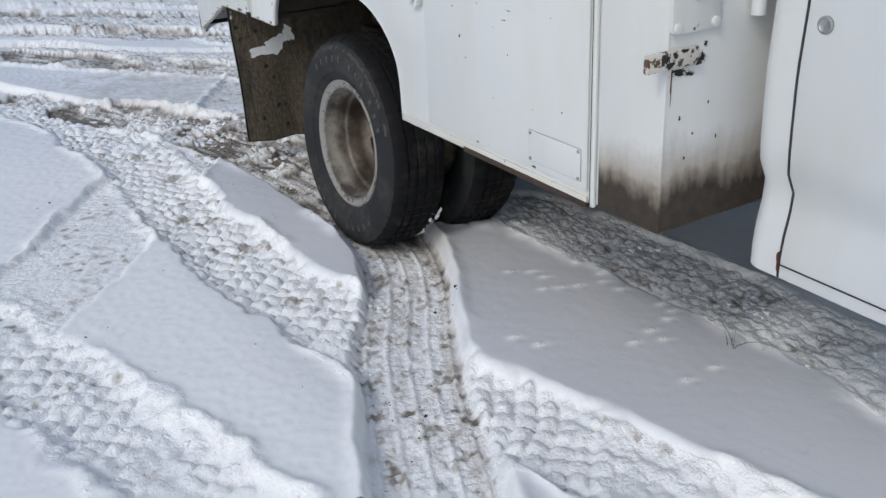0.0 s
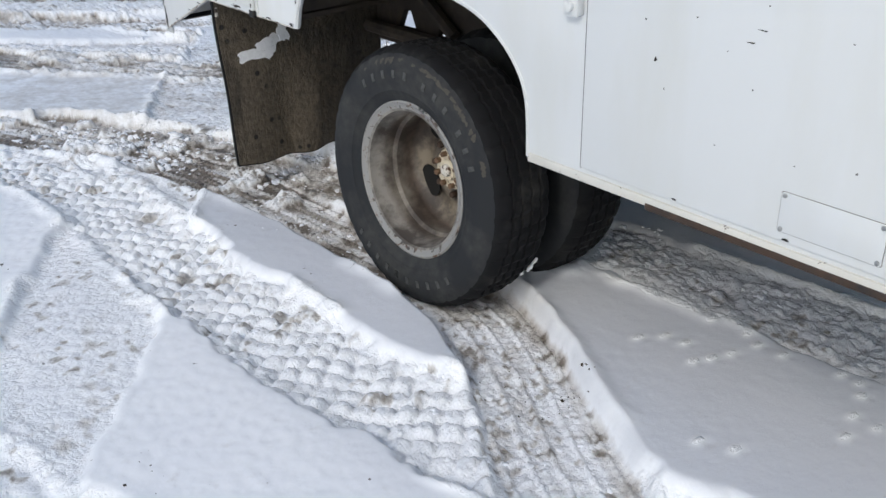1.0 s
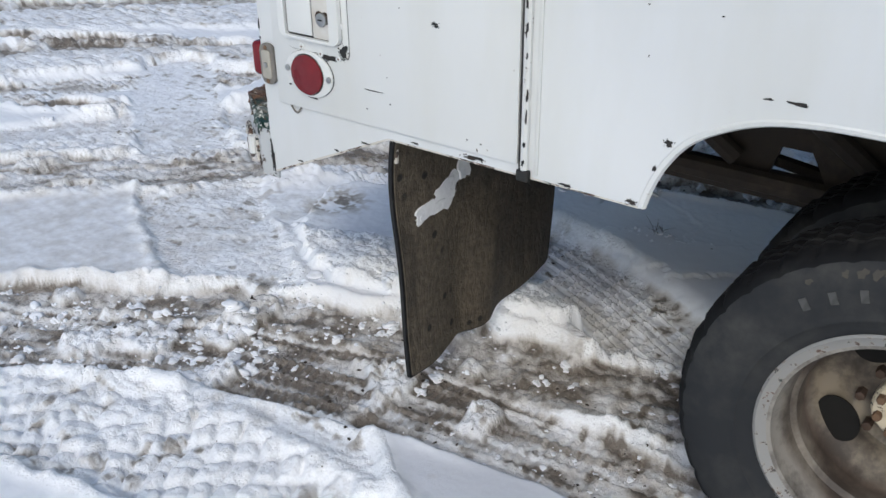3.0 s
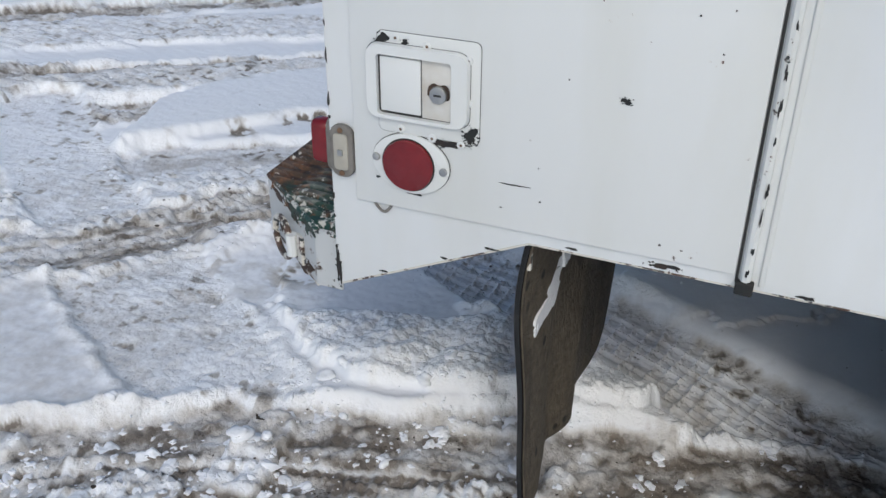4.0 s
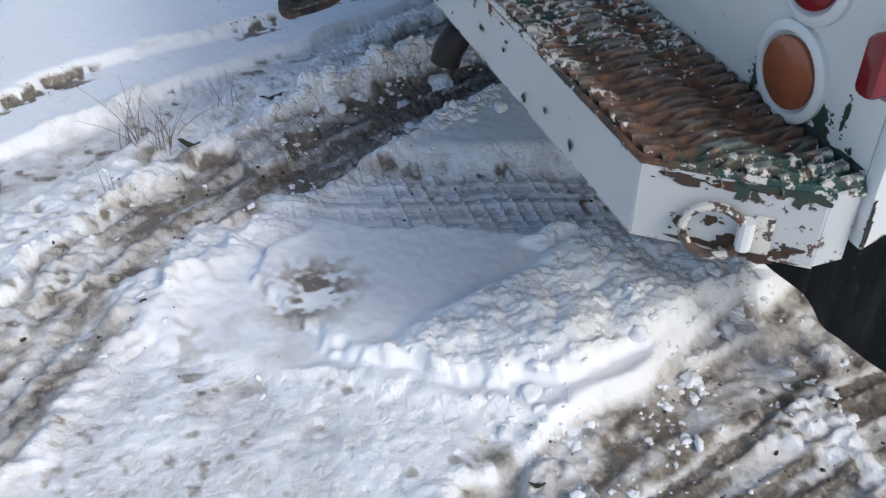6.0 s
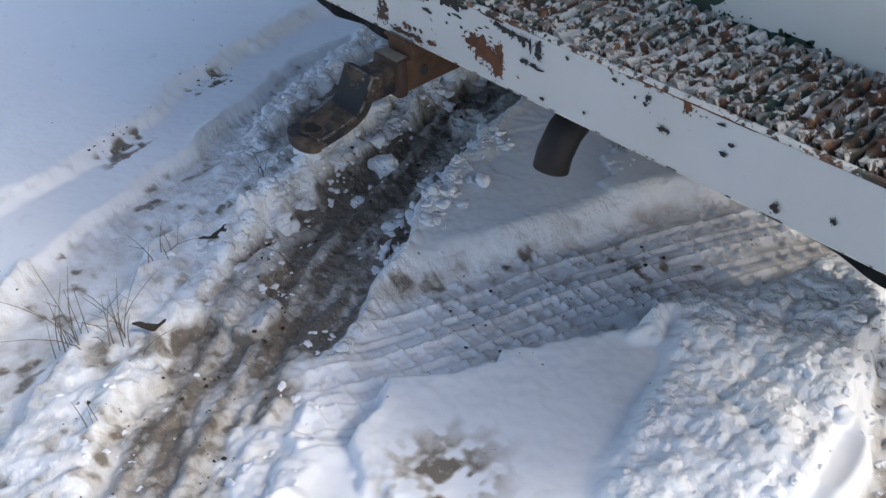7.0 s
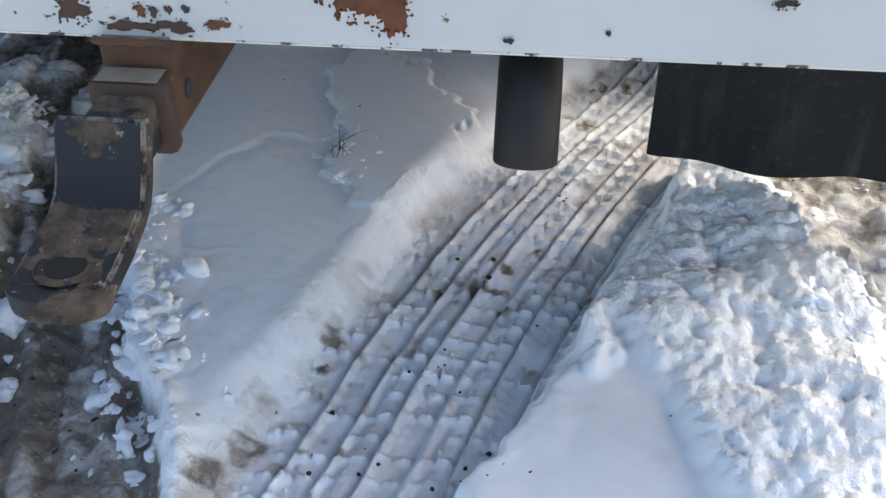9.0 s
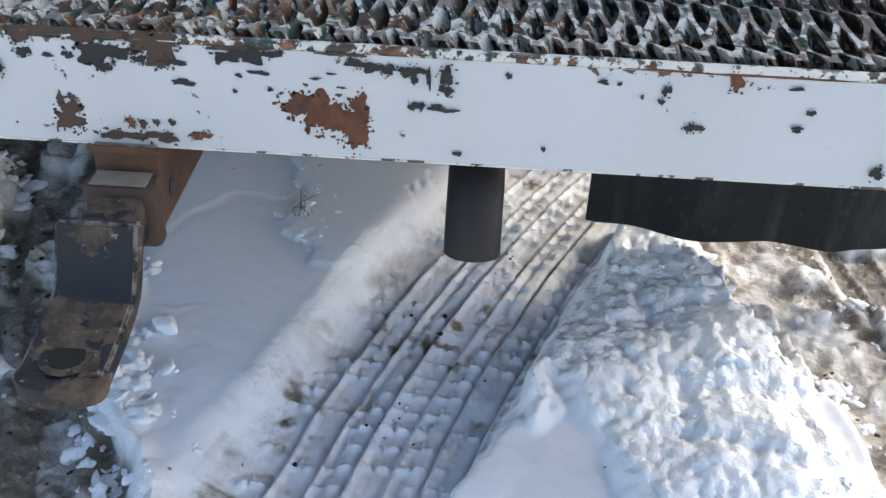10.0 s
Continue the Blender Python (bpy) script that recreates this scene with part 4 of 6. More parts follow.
# a plate of crust lifted under the truck, crumbling along its rim
idx, deep = within(GX, GY, [(2.87, 3.94), (2.80, 4.08), (2.79, 4.19), (2.755, 4.30), (2.70, 4.36), (2.60, 4.24), (2.55, 4.05), (2.64, 3.88), (2.74, 3.77), (2.83, 3.74)], 0.06)
x, y = GX[idx], GY[idx]
deep = deep + 0.055 * (vnoise(x, y, 0.065, 105) - 0.5) + 0.030 * (vnoise(x, y, 0.024, 106) - 0.5) + 0.012 * (vnoise(x, y, 0.010, 107) - 0.5)
H[idx] += 0.009 * smooth01(deep, -0.003, 0.004)
SMOOTH_GREY[idx] *= 1 - 0.25 * smooth01(deep, 0.0, 0.01)
for crack in ([(2.80, 4.105), (2.841, 4.116), (2.936, 4.107), (3.009, 4.178), (3.068, 4.29)], [(3.025, 4.42), (2.994, 4.458), (2.952, 4.471), (2.915, 4.456)]):
    idx, s_, d_ = along(GX + 0.03 * (vnoise(GX, GY, 0.05, 108) - 0.5), GY + 0.03 * (vnoise(GX, GY, 0.05, 109) - 0.5), crack, 0.06)
    k_ = vnoise(GX[idx], GY[idx], 0.045, 65)
    H[idx] += -0.0035 * smooth01(d_, -0.002, 0.003) * (1 - smooth01(d_, 0.01, 0.05)) + 0.005 * np.maximum(clumps(GX[idx], GY[idx], 0.014, 88), 0) * np.exp(-(d_ / 0.007) ** 2) * smooth01(k_, 0.45, 0.7)

# dirty thaw holes along the edges of the slabs
for cx, cy, r, amount in ((2.36, 5.22, 0.10, 0.75), (2.30, 5.25, 0.05, 0.6), (3.28, 6.05, 0.05, 1.0), (3.10, 5.48, 0.06, 0.5), (3.05, 5.42, 0.05, 0.45), (3.03, 5.37, 0.06, 0.55), (3.2, 5.25, 0.08, 0.35), (3.25, 5.11, 0.04, 0.5), (3.17, 5.94, 0.05, 0.7), (1.20, 4.28, 0.06, 0.4), (1.08, 3.78, 0.05, 0.4), (1.72, 4.92, 0.05, 0.5), (1.80, 5.02, 0.04, 0.5), (2.98, 5.36, 0.09, 0.35), (1.98, 5.30, 0.05, 0.35), (2.12, 5.42, 0.07, 0.35), (2.3, 5.5, 0.08, 0.3), (1.85, 5.45, 0.04, 0.3), (2.62, 4.62, 0.03, 0.5), (2.43, 4.66, 0.025, 0.6), (2.38, 4.42, 0.03, 0.55), (2.52, 4.90, 0.02, 0.6), (2.72, 4.75, 0.10, 0.22), (2.66, 4.5, 0.10, 0.22), (1.95, 4.05, 0.12, 0.5)):
    q = np.exp(-((GX - cx) ** 2 + (GY - cy) ** 2) / r ** 2)
    H -= 0.010 * q
    DIRT = np.maximum(DIRT, amount * 1.5 * q * smooth01(0.6 * vnoise(GX, GY, 0.035, 51) + 0.4 * vnoise(GX, GY, 0.014, 89), 0.33, 0.60))

# small prints of an animal in the crust beside the wheel, and brown drips on the narrow track
for cx, cy in ((1.83, 2.63), (1.89, 2.59), (1.90, 2.53), (2.06, 2.56), (1.84, 2.46), (1.89, 2.44), (1.95, 2.42), (2.07, 2.45), (2.04, 2.40), (2.05, 2.33), (2.17, 2.42), (1.85, 2.05), (1.94, 2.02), (2.09, 2.19), (2.09, 2.14), (1.94, 2.08), (1.94, 1.83), (1.83, 1.82), (2.04, 2.11), (1.61, 2.18), (1.57, 2.25)):
    q = np.exp(-(((GX - cx) / 0.022) ** 2 + ((GY - cy) / 0.013) ** 2))
    H += 0.005 * q - 0.003 * np.exp(-(((GX - cx - 0.012) / 0.016) ** 2 + ((GY - cy + 0.014) / 0.010) ** 2))
    SMOOTH_GREY = SMOOTH_GREY * (1 - np.minimum(1, q * 1.8))
for cx, cy in ((0.78, 3.95), (0.72, 3.62), (0.70, 3.55), (0.62, 3.36), (0.60, 3.30), (0.55, 3.22), (0.48, 3.17)):
    DIRT = np.maximum(DIRT, 0.42 * np.exp(-(((GX - cx) / 0.022) ** 2 + ((GY - cy) / 0.03) ** 2)))

ground_mesh = bpy.data.meshes.new("ground")
NX, NY = len(gx), len(gy)
ground_mesh.vertices.add(NX * NY)
ground_mesh.vertices.foreach_set("co", np.column_stack([GX, GY, H]).astype(np.float32).ravel())
i0 = (np.arange(NY - 1)[:, None] * NX + np.arange(NX - 1)[None, :]).ravel()
quads = np.column_stack([i0, i0 + 1, i0 + NX + 1, i0 + NX]).astype(np.int32)
ground_mesh.loops.add(quads.size)
ground_mesh.loops.foreach_set("vertex_index", quads.ravel())
ground_mesh.polygons.add(len(quads))
ground_mesh.polygons.foreach_set("loop_start", np.arange(0, quads.size, 4, dtype=np.int32))
ground_mesh.polygons.foreach_set("use_smooth", np.ones(len(quads), dtype=bool))
ground_mesh.update()
for layer_name, values in (("dirt", DIRT), ("smooth_grey", SMOOTH_GREY)):
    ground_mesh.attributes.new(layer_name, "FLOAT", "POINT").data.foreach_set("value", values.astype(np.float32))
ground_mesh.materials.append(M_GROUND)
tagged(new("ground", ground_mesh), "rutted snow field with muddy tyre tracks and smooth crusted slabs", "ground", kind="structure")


def height_at(x, y):
    i, j = min(np.searchsorted(gx, x), NX - 1), min(np.searchsorted(gy, y), NY - 1)
    return float(H[j * NX + i])


# ---- the service truck ----
MID = 2.75
BASE = Vector((MID, 3.3, 0.0))
LEAN_AT = Vector((1.5, 0, 0.75))
truck = tagged(new("service_truck"), "white service truck with chipped paint, parked on rutted snow", "truck")
LEAN = Matrix.Translation(LEAN_AT) @ pose(0, 0, 0, 0, -3.1, 0) @ Matrix.Translation(-LEAN_AT)
truck.matrix_basis = LEAN @ Matrix.Translation(BASE)
HOME = Matrix.Translation(-BASE)
LEVEL = HOME @ LEAN.inverted()  # the axle and its wheels stand level under the leaning body


def tpart(name, bm, material, label="", parent=None, smooth=True):
    """A part of the truck, drawn in the truck's upright place."""
    if parent is None:
        return part(name, bm, material, truck, label, smooth, HOME)
    return part(name, bm, material, parent, label, smooth)


ARCH = [(2.770, 0.592), (2.775, 0.70), (2.792, 0.765), (2.835, 0.825), (2.895, 0.872), (2.965, 0.905), (3.06, 0.926), (3.16, 0.932), (3.40, 0.934), (3.50, 0.930),
        (3.575, 0.917), (3.640, 0.890), (3.690, 0.855), (3.725, 0.805), (3.745, 0.757), (3.755, 0.720)]
ARCH = [tuple(float(c) for c in p) for p in spline(ARCH, 0.018)]
# walls run up out of sight to a height chosen for their shadow
TOP = 1.58
SIDE = [(1.672, 0.592)] + ARCH + [(4.31, 0.722), (4.645, 0.568), (4.650, 0.62), (4.650, TOP), (1.672, TOP)]


def mirrored(bm):
    for v in bm.verts:
        v.co.x = 2 * MID - v.co.x
    bmesh.ops.reverse_faces(bm, faces=bm.faces)
    return bm


tpart("side_panel", prism(bmesh.new(), SIDE, "x", 1.500, 1.524, 0.003), M_WHITE, "white painted side panel with rounded wheel opening")
tpart("side_panel", mirrored(prism(bmesh.new(), SIDE, "x", 1.500, 1.524, 0.003)), M_WHITE)
for flip in (False, True):
    bm = tube(bmesh.new(), [(1.508, y, z) for y, z in ARCH], 0.010, 8)
    tpart("wheel_arch_lip", mirrored(bm) if flip else bm, M_WORN, "rolled arch edge with chipped paint")
for flip in (False, True):
    bm = tube(bmesh.new(), [(1.5045, 3.757, 0.720), (1.5045, 4.31, 0.722), (1.5045, 4.643, 0.569)], 0.0042, 8)
    tpart("lower_edge", mirrored(bm) if flip else bm, M_SCABBED, "folded lower edge spotted with rust")
tpart("front_panel", box(bmesh.new(), 1.4995, 2 * MID - 1.4995, 1.667, 1.697, 0.591, TOP, 0.002), M_FOOT, "front wall of the body, brown with mud at its foot")
tpart("rear_panel", box(bmesh.new(), 1.526, 2 * MID - 1.526, 4.628, 4.648, 0.635, TOP, 0.003), M_WORN, "rear wall with peeling white paint")
# unseen closing sheet, added so the body blocks the sky and casts its shadow
tpart("unseen_roof", box(bmesh.new(), 1.50, 2 * MID - 1.50, 1.66, 4.65, TOP, TOP + 0.02, 0.005), M_WHITE)
bm = box(bmesh.new(), 1.53, 2 * MID - 1.53, 1.69, 2.755, 0.605, 0.63)
box(bm, 1.53, 2 * MID - 1.53, 3.775, 4.62, 0.735, 0.755)
box(bm, 1.53, 2 * MID - 1.53, 2.74, 3.79, 0.965, 0.985)
box(bm, 1.53, 2 * MID - 1.53, 2.735, 2.755, 0.63, 0.97)
box(bm, 1.53, 2 * MID - 1.53, 3.775, 3.79, 0.75, 0.97)
tpart("underfloor", bm, M_CHASSIS, "dirty black underside of the body")

# front corner strip, hinge bead and sill lip
tpart("corner_strip", box(bmesh.new(), 1.4955, 1.5005, 1.6655, 1.862, 0.590, TOP, 0.002), M_STRIP, "narrow white corner panel stained by mud")
tpart("hinge_bead", tube(bmesh.new(), [(1.494, 1.876, 0.588), (1.494, 1.876, TOP)], 0.007, 8), M_WORN, "piano hinge painted white")
bm = tube(bmesh.new(), [(1.4985, 1.892, 0.586), (1.4985, 1.892, TOP)], 0.0022, 8)
tpart("hinge_gap", bm, M_GAP_BLACK)
tpart("sill_lip", box(bmesh.new(), 1.4925, 1.512, 1.90, 2.765, 0.584, 0.604, 0.003), white_paint("rusted_sill_paint", 0.14, (0.64, 0.62, 0.57)), "rusty lower sill")
tpart("sill_rust", box(bmesh.new(), 1.4912, 1.512, 1.90, 2.42, 0.576, 0.592, 0.002), M_DARKRUST, "brown rusted sill edge")
fdoor = tpart("front_door", box(bmesh.new(), 1.494, 1.5, 1.900, 2.603, 0.617, TOP - 0.05, 0.002), M_WHITE, "flat white locker door")
tpart("door_gap", box(bmesh.new(), 1.4985, 1.5005, 2.603, 2.6075, 0.614, TOP - 0.05), M_GAP_BLACK)
tpart("plate_gap", prism(bmesh.new(), rounded(1.9200, 2.1200, 0.6350, 0.7150, 0.004), "x", 1.4932, 1.4942), M_GREY, "", fdoor)
tpart("access_plate", prism(bmesh.new(), rounded(1.921, 2.119, 0.636, 0.714, 0.004), "x", 1.4915, 1.4945, 0.0008), M_WHITE, "small riveted cover plate", fdoor)
rivet_head = mesh_of("rivet", lathe(bmesh.new(), [(0.001, 0.0070), (-0.0004, 0.0067), (-0.0014, 0.0050), (-0.0014, 0.0026), (0.0002, 0.0020)], 16), M_WORN)
rivet_core = mesh_of("rivet_core", disc(bmesh.new(), (-0.0004, 0, 0), "x", 0.0023, 0.0012, 10), M_BOLT)
rivet_me = mesh_of("rivet", disc(bmesh.new(), (0, 0, 0), "x", 0.0045, 0.004, 10, bevel=0.0012), M_STEEL)
for y, z in ((1.928, 0.642), (1.928, 0.708), (2.112, 0.642), (2.112, 0.708)):
    part("rivet", rivet_me, None, fdoor, at=Matrix.Translation((1.4905, y, z)))
bm = prism(bmesh.new(), rounded(2.615, 2.655, 0.945, 0.99, 0.006), "x", 1.478, 1.500, 0.003)
disc(bm, (1.474, 2.636, 0.967), "x", 0.011, 0.012, 14, bevel=0.002)
tpart("door_clip", bm, M_WORN, "worn metal door clip")

# latch and plate on the front wall
bm = box(bmesh.new(), 1.432, 1.572, 1.6530, 1.6670, 0.950, 0.988, 0.004)
tpart("latch_bracket", bm, M_SCABBED, "rust-spotted latch bracket")
bm = prism(bmesh.new(), rounded(1.496, 1.626, 1.015, 1.20, 0.012), "y", 1.6570, 1.6690, 0.003)
for x, z in ((1.510, 1.03), (1.612, 1.03), (1.562, 1.085)):
    disc(bm, (x, 1.6560, z), "y", 0.011, 0.012, 12, bevel=0.003)
tpart("bolt_plate", bm, M_HINGE, "bolted plate with rusty edge")
tpart("latch_slot", box(bmesh.new(), 1.468, 1.476, 1.6522, 1.6532, 0.962, 0.980), M_GAP_BLACK)
tpart("rust_drip", prism(bmesh.new(), blob((1.511, 0.915), 0.0025, 0.030, random.Random(6), 30, 0.5), "y", 1.6665, 1.6675), M_RUST)
tpart("vent_pipe", tube(bmesh.new(), [(1.72, 1.6420, 1.03), (1.72, 1.6420, 1.5)], 0.016, 12), M_WHITE)

# rear locker door with its fittings
rdoor = tpart("rear_door", box(bmesh.new(), 1.4925, 1.5, 4.000, 4.602, 0.745, TOP - 0.05, 0.002), M_WORN, "flat white locker door with dented latch")
# black rim past the door edge, drawn as its shadow
tpart("door_shadow_gap", box(bmesh.new(), 1.4985, 1.4995, 4.300, 4.6040, 0.7432, TOP - 0.06), M_GAP_BLACK, "", rdoor)
tpart("hinge_bead", tube(bmesh.new(), [(1.495, 3.985, 0.728), (1.495, 3.985, TOP)], 0.008, 8), M_HINGE, "piano hinge with chipped paint")
tpart("door_gap", box(bmesh.new(), 1.4982, 1.5005, 3.9955, 3.9995, 0.73, TOP - 0.05), M_GAP_BLACK)
rng = random.Random(23)
hinge_chips = [(3.981 + rng.uniform(-0.002, 0.004), 0.74 + 0.052 * i + rng.uniform(-0.015, 0.015), rng.uniform(0.0012, 0.0026), rng.uniform(0.004, 0.018)) for i in range(15)]
bm = bmesh.new()
for a, z, ra, rb in hinge_chips:
    prism(bm, blob((a, z), ra, rb, rng, 16, 0.5), "x", 1.4862, 1.4880)
box(bm, 1.4850, 1.4985, 3.972, 3.998, 0.716, 0.738, 0.003)
tagged(tpart("hinge_chip", bm, M_CHIP, "dark green chips down the hinge", None, smooth=False), kind="stuff")
tpart("panel_seam", box(bmesh.new(), 1.4965, 1.5005, 3.958, 3.966, 0.73, TOP - 0.02, 0.001), M_WORN)
# thin black outlines that draw the contact shade round the latch and reflector
tpart("flange_shade", prism(bmesh.new(), rounded(4.3913, 4.5567, 0.8753, 1.0337, 0.010), "x", 1.4918, 1.4926), M_GAP_BLACK, "", rdoor)
tpart("pan_shade", prism(bmesh.new(), rounded(4.4064, 4.5736, 0.8984, 1.0166, 0.020), "x", 1.4899, 1.4906), M_GAP_BLACK, "", rdoor)
tpart("bezel_shade", prism(bmesh.new(), [(4.503 + 0.0657 * math.cos(a * math.tau / 40), 0.827 + 0.0507 * math.sin(a * math.tau / 40)) for a in range(40)], "x", 1.4908, 1.4924), M_GAP_BLACK, "", rdoor)
tpart("lens_shade", disc(bmesh.new(), (1.4873, 4.506, 0.826), "x", 0.0445, 0.002, 40), M_GAP_BLACK, "", rdoor)
bm = prism(bmesh.new(), rounded(4.392, 4.556, 0.876, 1.033, 0.010), "x", 1.4905, 1.493, 0.0008)
tpart("latch_flange", bm, M_WORN, "riveted mounting flange with dark chips", rdoor)
ring = rounded(4.407, 4.573, 0.899, 1.016, 0.020)
inner = rounded(4.434, 4.554, 0.906, 1.000, 0.006)
bm = bmesh.new()
rows = []
for x, sc in ((1.4905, 1.0), (1.481, 0.975)):
    rows.append([bm.verts.new((x, 4.490 + (y - 4.490) * sc, 0.9575 + (z - 0.9575) * sc)) for y, z in ring])
for x in (1.481, 1.4918):
    rows.append([bm.verts.new((x, y, z)) for y, z in inner])
for a, b in zip(rows, rows[1:]):
    for k in range(len(a)):
        bm.faces.new((a[k], a[(k + 1) % len(a)], b[(k + 1) % len(b)], b[k]))
bm.faces.new(rows[-1])
bmesh.ops.recalc_face_normals(bm, faces=bm.faces)
tpart("latch_pan", bm, M_WORN, "recessed white latch pan", rdoor)

tpart("paddle_gap", box(bmesh.new(), 1.4906, 1.4916, 4.481, 4.554, 0.908, 0.999), M_DARKRUST, "", rdoor)
tpart("lock_pocket", box(bmesh.new(), 1.4898, 1.4912, 4.435, 4.4835, 0.907, 0.999, 0.0004), M_POCKET, "greyed recess round the lock", rdoor)
tpart("paddle", box(bmesh.new(), 1.4860, 1.4915, 4.4845, 4.5505, 0.9105, 0.9965, 0.0022), M_WORN, "flat paddle handle", rdoor)
bm = disc(bmesh.new(), (1.488, 4.456, 0.948), "x", 0.0135, 0.010, 20, bevel=0.0015)
tpart("lock", bm, M_STEEL, "round key lock", rdoor)
tpart("keyhole", box(bmesh.new(), 1.4822, 1.4835, 4.450, 4.462, 0.9465, 0.9495), M_GAP_BLACK, "", rdoor)
tpart("lock_rust", prism(bmesh.new(), blob((4.456, 0.950), 0.0160, 0.0165, random.Random(4), 24, 0.25), "x", 1.4893, 1.4899), M_DARKRUST, "", rdoor)
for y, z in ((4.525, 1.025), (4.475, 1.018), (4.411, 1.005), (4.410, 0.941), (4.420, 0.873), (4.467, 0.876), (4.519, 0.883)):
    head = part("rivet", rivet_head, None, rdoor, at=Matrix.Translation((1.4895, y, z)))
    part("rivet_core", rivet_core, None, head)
bm = prism(bmesh.new(), [(4.503 + 0.065 * math.cos(a * math.tau / 40), 0.827 + 0.050 * math.sin(a * math.tau / 40)) for a in range(40)], "x", 1.487, 1.493, 0.002)
bezel = tpart("reflector_bezel", bm, M_WORN, "white oval reflector bezel", rdoor)
bm = disc(bmesh.new(), (1.485, 4.506, 0.826), "x", 0.0425, 0.008, 40, bevel=0.0025)
tpart("reflector_lens", bm, M_RED, "round red reflector", rdoor)
for y, z in ((4.560, 0.832), (4.447, 0.825)):
    bm = disc(bmesh.new(), (1.4855, y, z), "x", 0.0065, 0.005, 12, bevel=0.0015)
    tpart("screw", bm, M_STEEL, "", rdoor)
bm = tube(bmesh.new(), [(1.496, 4.572 - 0.040 * math.sin(a * math.pi / 8) ** 2 * 0 - 0.034 * a / 8, 0.748 - 0.018 * math.sin(a * math.pi / 8)) for a in range(9)], 0.0025, 6)
tpart("wire_loop", bm, M_GREY)

# oval marker lamps at the rear corner
bm = prism(bmesh.new(), rounded(4.603, 4.644, 0.782, 0.872, 0.018), "x", 1.488, 1.500, 0.003)
marker = tpart("side_marker", bm, M_GREY, "grey oval marker lamp with its lens gone")
tpart("lamp_base", prism(bmesh.new(), rounded(4.611, 4.636, 0.796, 0.858, 0.006), "x", 1.4855, 1.489, 0.001), M_CREAM, "yellowed bare lamp base", marker)
tpart("contact", box(bmesh.new(), 1.482, 1.486, 4.619, 4.628, 0.822, 0.832, 0.001), M_STEEL, "", marker)
for z in (0.790, 0.864):
    tpart("screw", disc(bmesh.new(), (1.4875, 4.6235, z), "x", 0.0045, 0.003, 10), M_BOLT, "", marker)
bm = prism(bmesh.new(), rounded(1.508, 1.552, 0.775, 0.870, 0.019), "y", 4.648, 4.662, 0.003)
marker = tpart("rear_marker", bm, M_GREY, "red oval marker lamp on a grey base")
tpart("lens", prism(bmesh.new(), rounded(1.513, 1.547, 0.784, 0.861, 0.012), "y", 4.660, 4.694, 0.008), M_RED, "red marker lens", marker)
for z, mat, word in ((0.727, M_AMBER, "faded amber reflector with chequered face"), (0.868, M_RED, "round red tail lamp")):
    bm = lathe(bmesh.new(), [(0.0, 0.070), (-0.008, 0.070), (-0.012, 0.064), (-0.012, 0.057), (-0.004, 0.052), (-0.004, 0.001)], 40)
    bmesh.ops.rotate(bm, verts=bm.verts, matrix=Matrix.Rotation(radians(-90), 3, "Z"))
    bmesh.ops.translate(bm, verts=bm.verts, vec=(1.695, 4.648, z))
    bmesh.ops.recalc_face_normals(bm, faces=bm.faces)
    lamp = tpart("tail_lamp", bm, M_WORN, "round lamp in a white ring")
    tpart("lens", disc(bmesh.new(), (1.695, 4.656, z), "y", 0.050, 0.010, 40, bevel=0.003), mat, word, lamp)

# ---- step bumper ----
B0, B1 = 0.540, 0.656
LEFT = 2 * MID
plan = [(1.517, 4.650), (1.517, 4.700), (1.665, 4.885), (LEFT - 1.665, 4.885), (LEFT - 1.517, 4.700), (LEFT - 1.517, 4.650)]
inset = [(1.523, 4.650), (1.523, 4.698), (1.668, 4.879), (LEFT - 1.668, 4.879), (LEFT - 1.523, 4.698), (LEFT - 1.523, 4.650)]
bm = bmesh.new()
rings = [[bm.verts.new((*p[i], z)) for p, z in ((plan, B0), (plan, B1), (inset, B1), (inset, B0))] for i in range(len(plan))]
for r0, r1 in zip(rings, rings[1:]):
    for e in range(4):
        bm.faces.new((r0[e], r0[(e + 1) % 4], r1[(e + 1) % 4], r1[e]))
bm.faces.new(rings[0])
bm.faces.new(rings[-1][::-1])
bmesh.ops.recalc_face_normals(bm, faces=bm.faces)
bmesh.ops.bevel(bm, geom=[e for e in bm.edges if e.calc_face_angle(0) > 0.5], offset=0.002, segments=2, affect="EDGES")
bumper = tpart("step_bumper", bm, M_SHADED_BUMPER, "white step bumper with rust and flaking paint")
bm = bmesh.new()
tube(bm, [(x, y - 0.004, B1 + 0.002) for x, y in plan[1:5]], 0.0055, 8)
tpart("top_bead", bm, M_GRATE, "rusty weld bead along the edge", bumper)
tpart("lower_bead", tube(bmesh.new(), [(x, y - 0.001, B0 + 0.0005) for x, y in plan[1:5]], 0.0018, 6), M_SCABBED, "thin rusty line along the lower edge", bumper)
tpart("bumper_floor", prism(bmesh.new(), [(x, y - (0.008 if 0 < i < 5 else 0)) for i, (x, y) in enumerate(inset)], "z", B1 - 0.075, B1 - 0.070), M_CHASSIS, "", bumper)
bm = bmesh.new()
pitch, amp, y_in, y_out = 0.0155, 0.0071, 4.652, 4.876
k = 0
x = 1.53
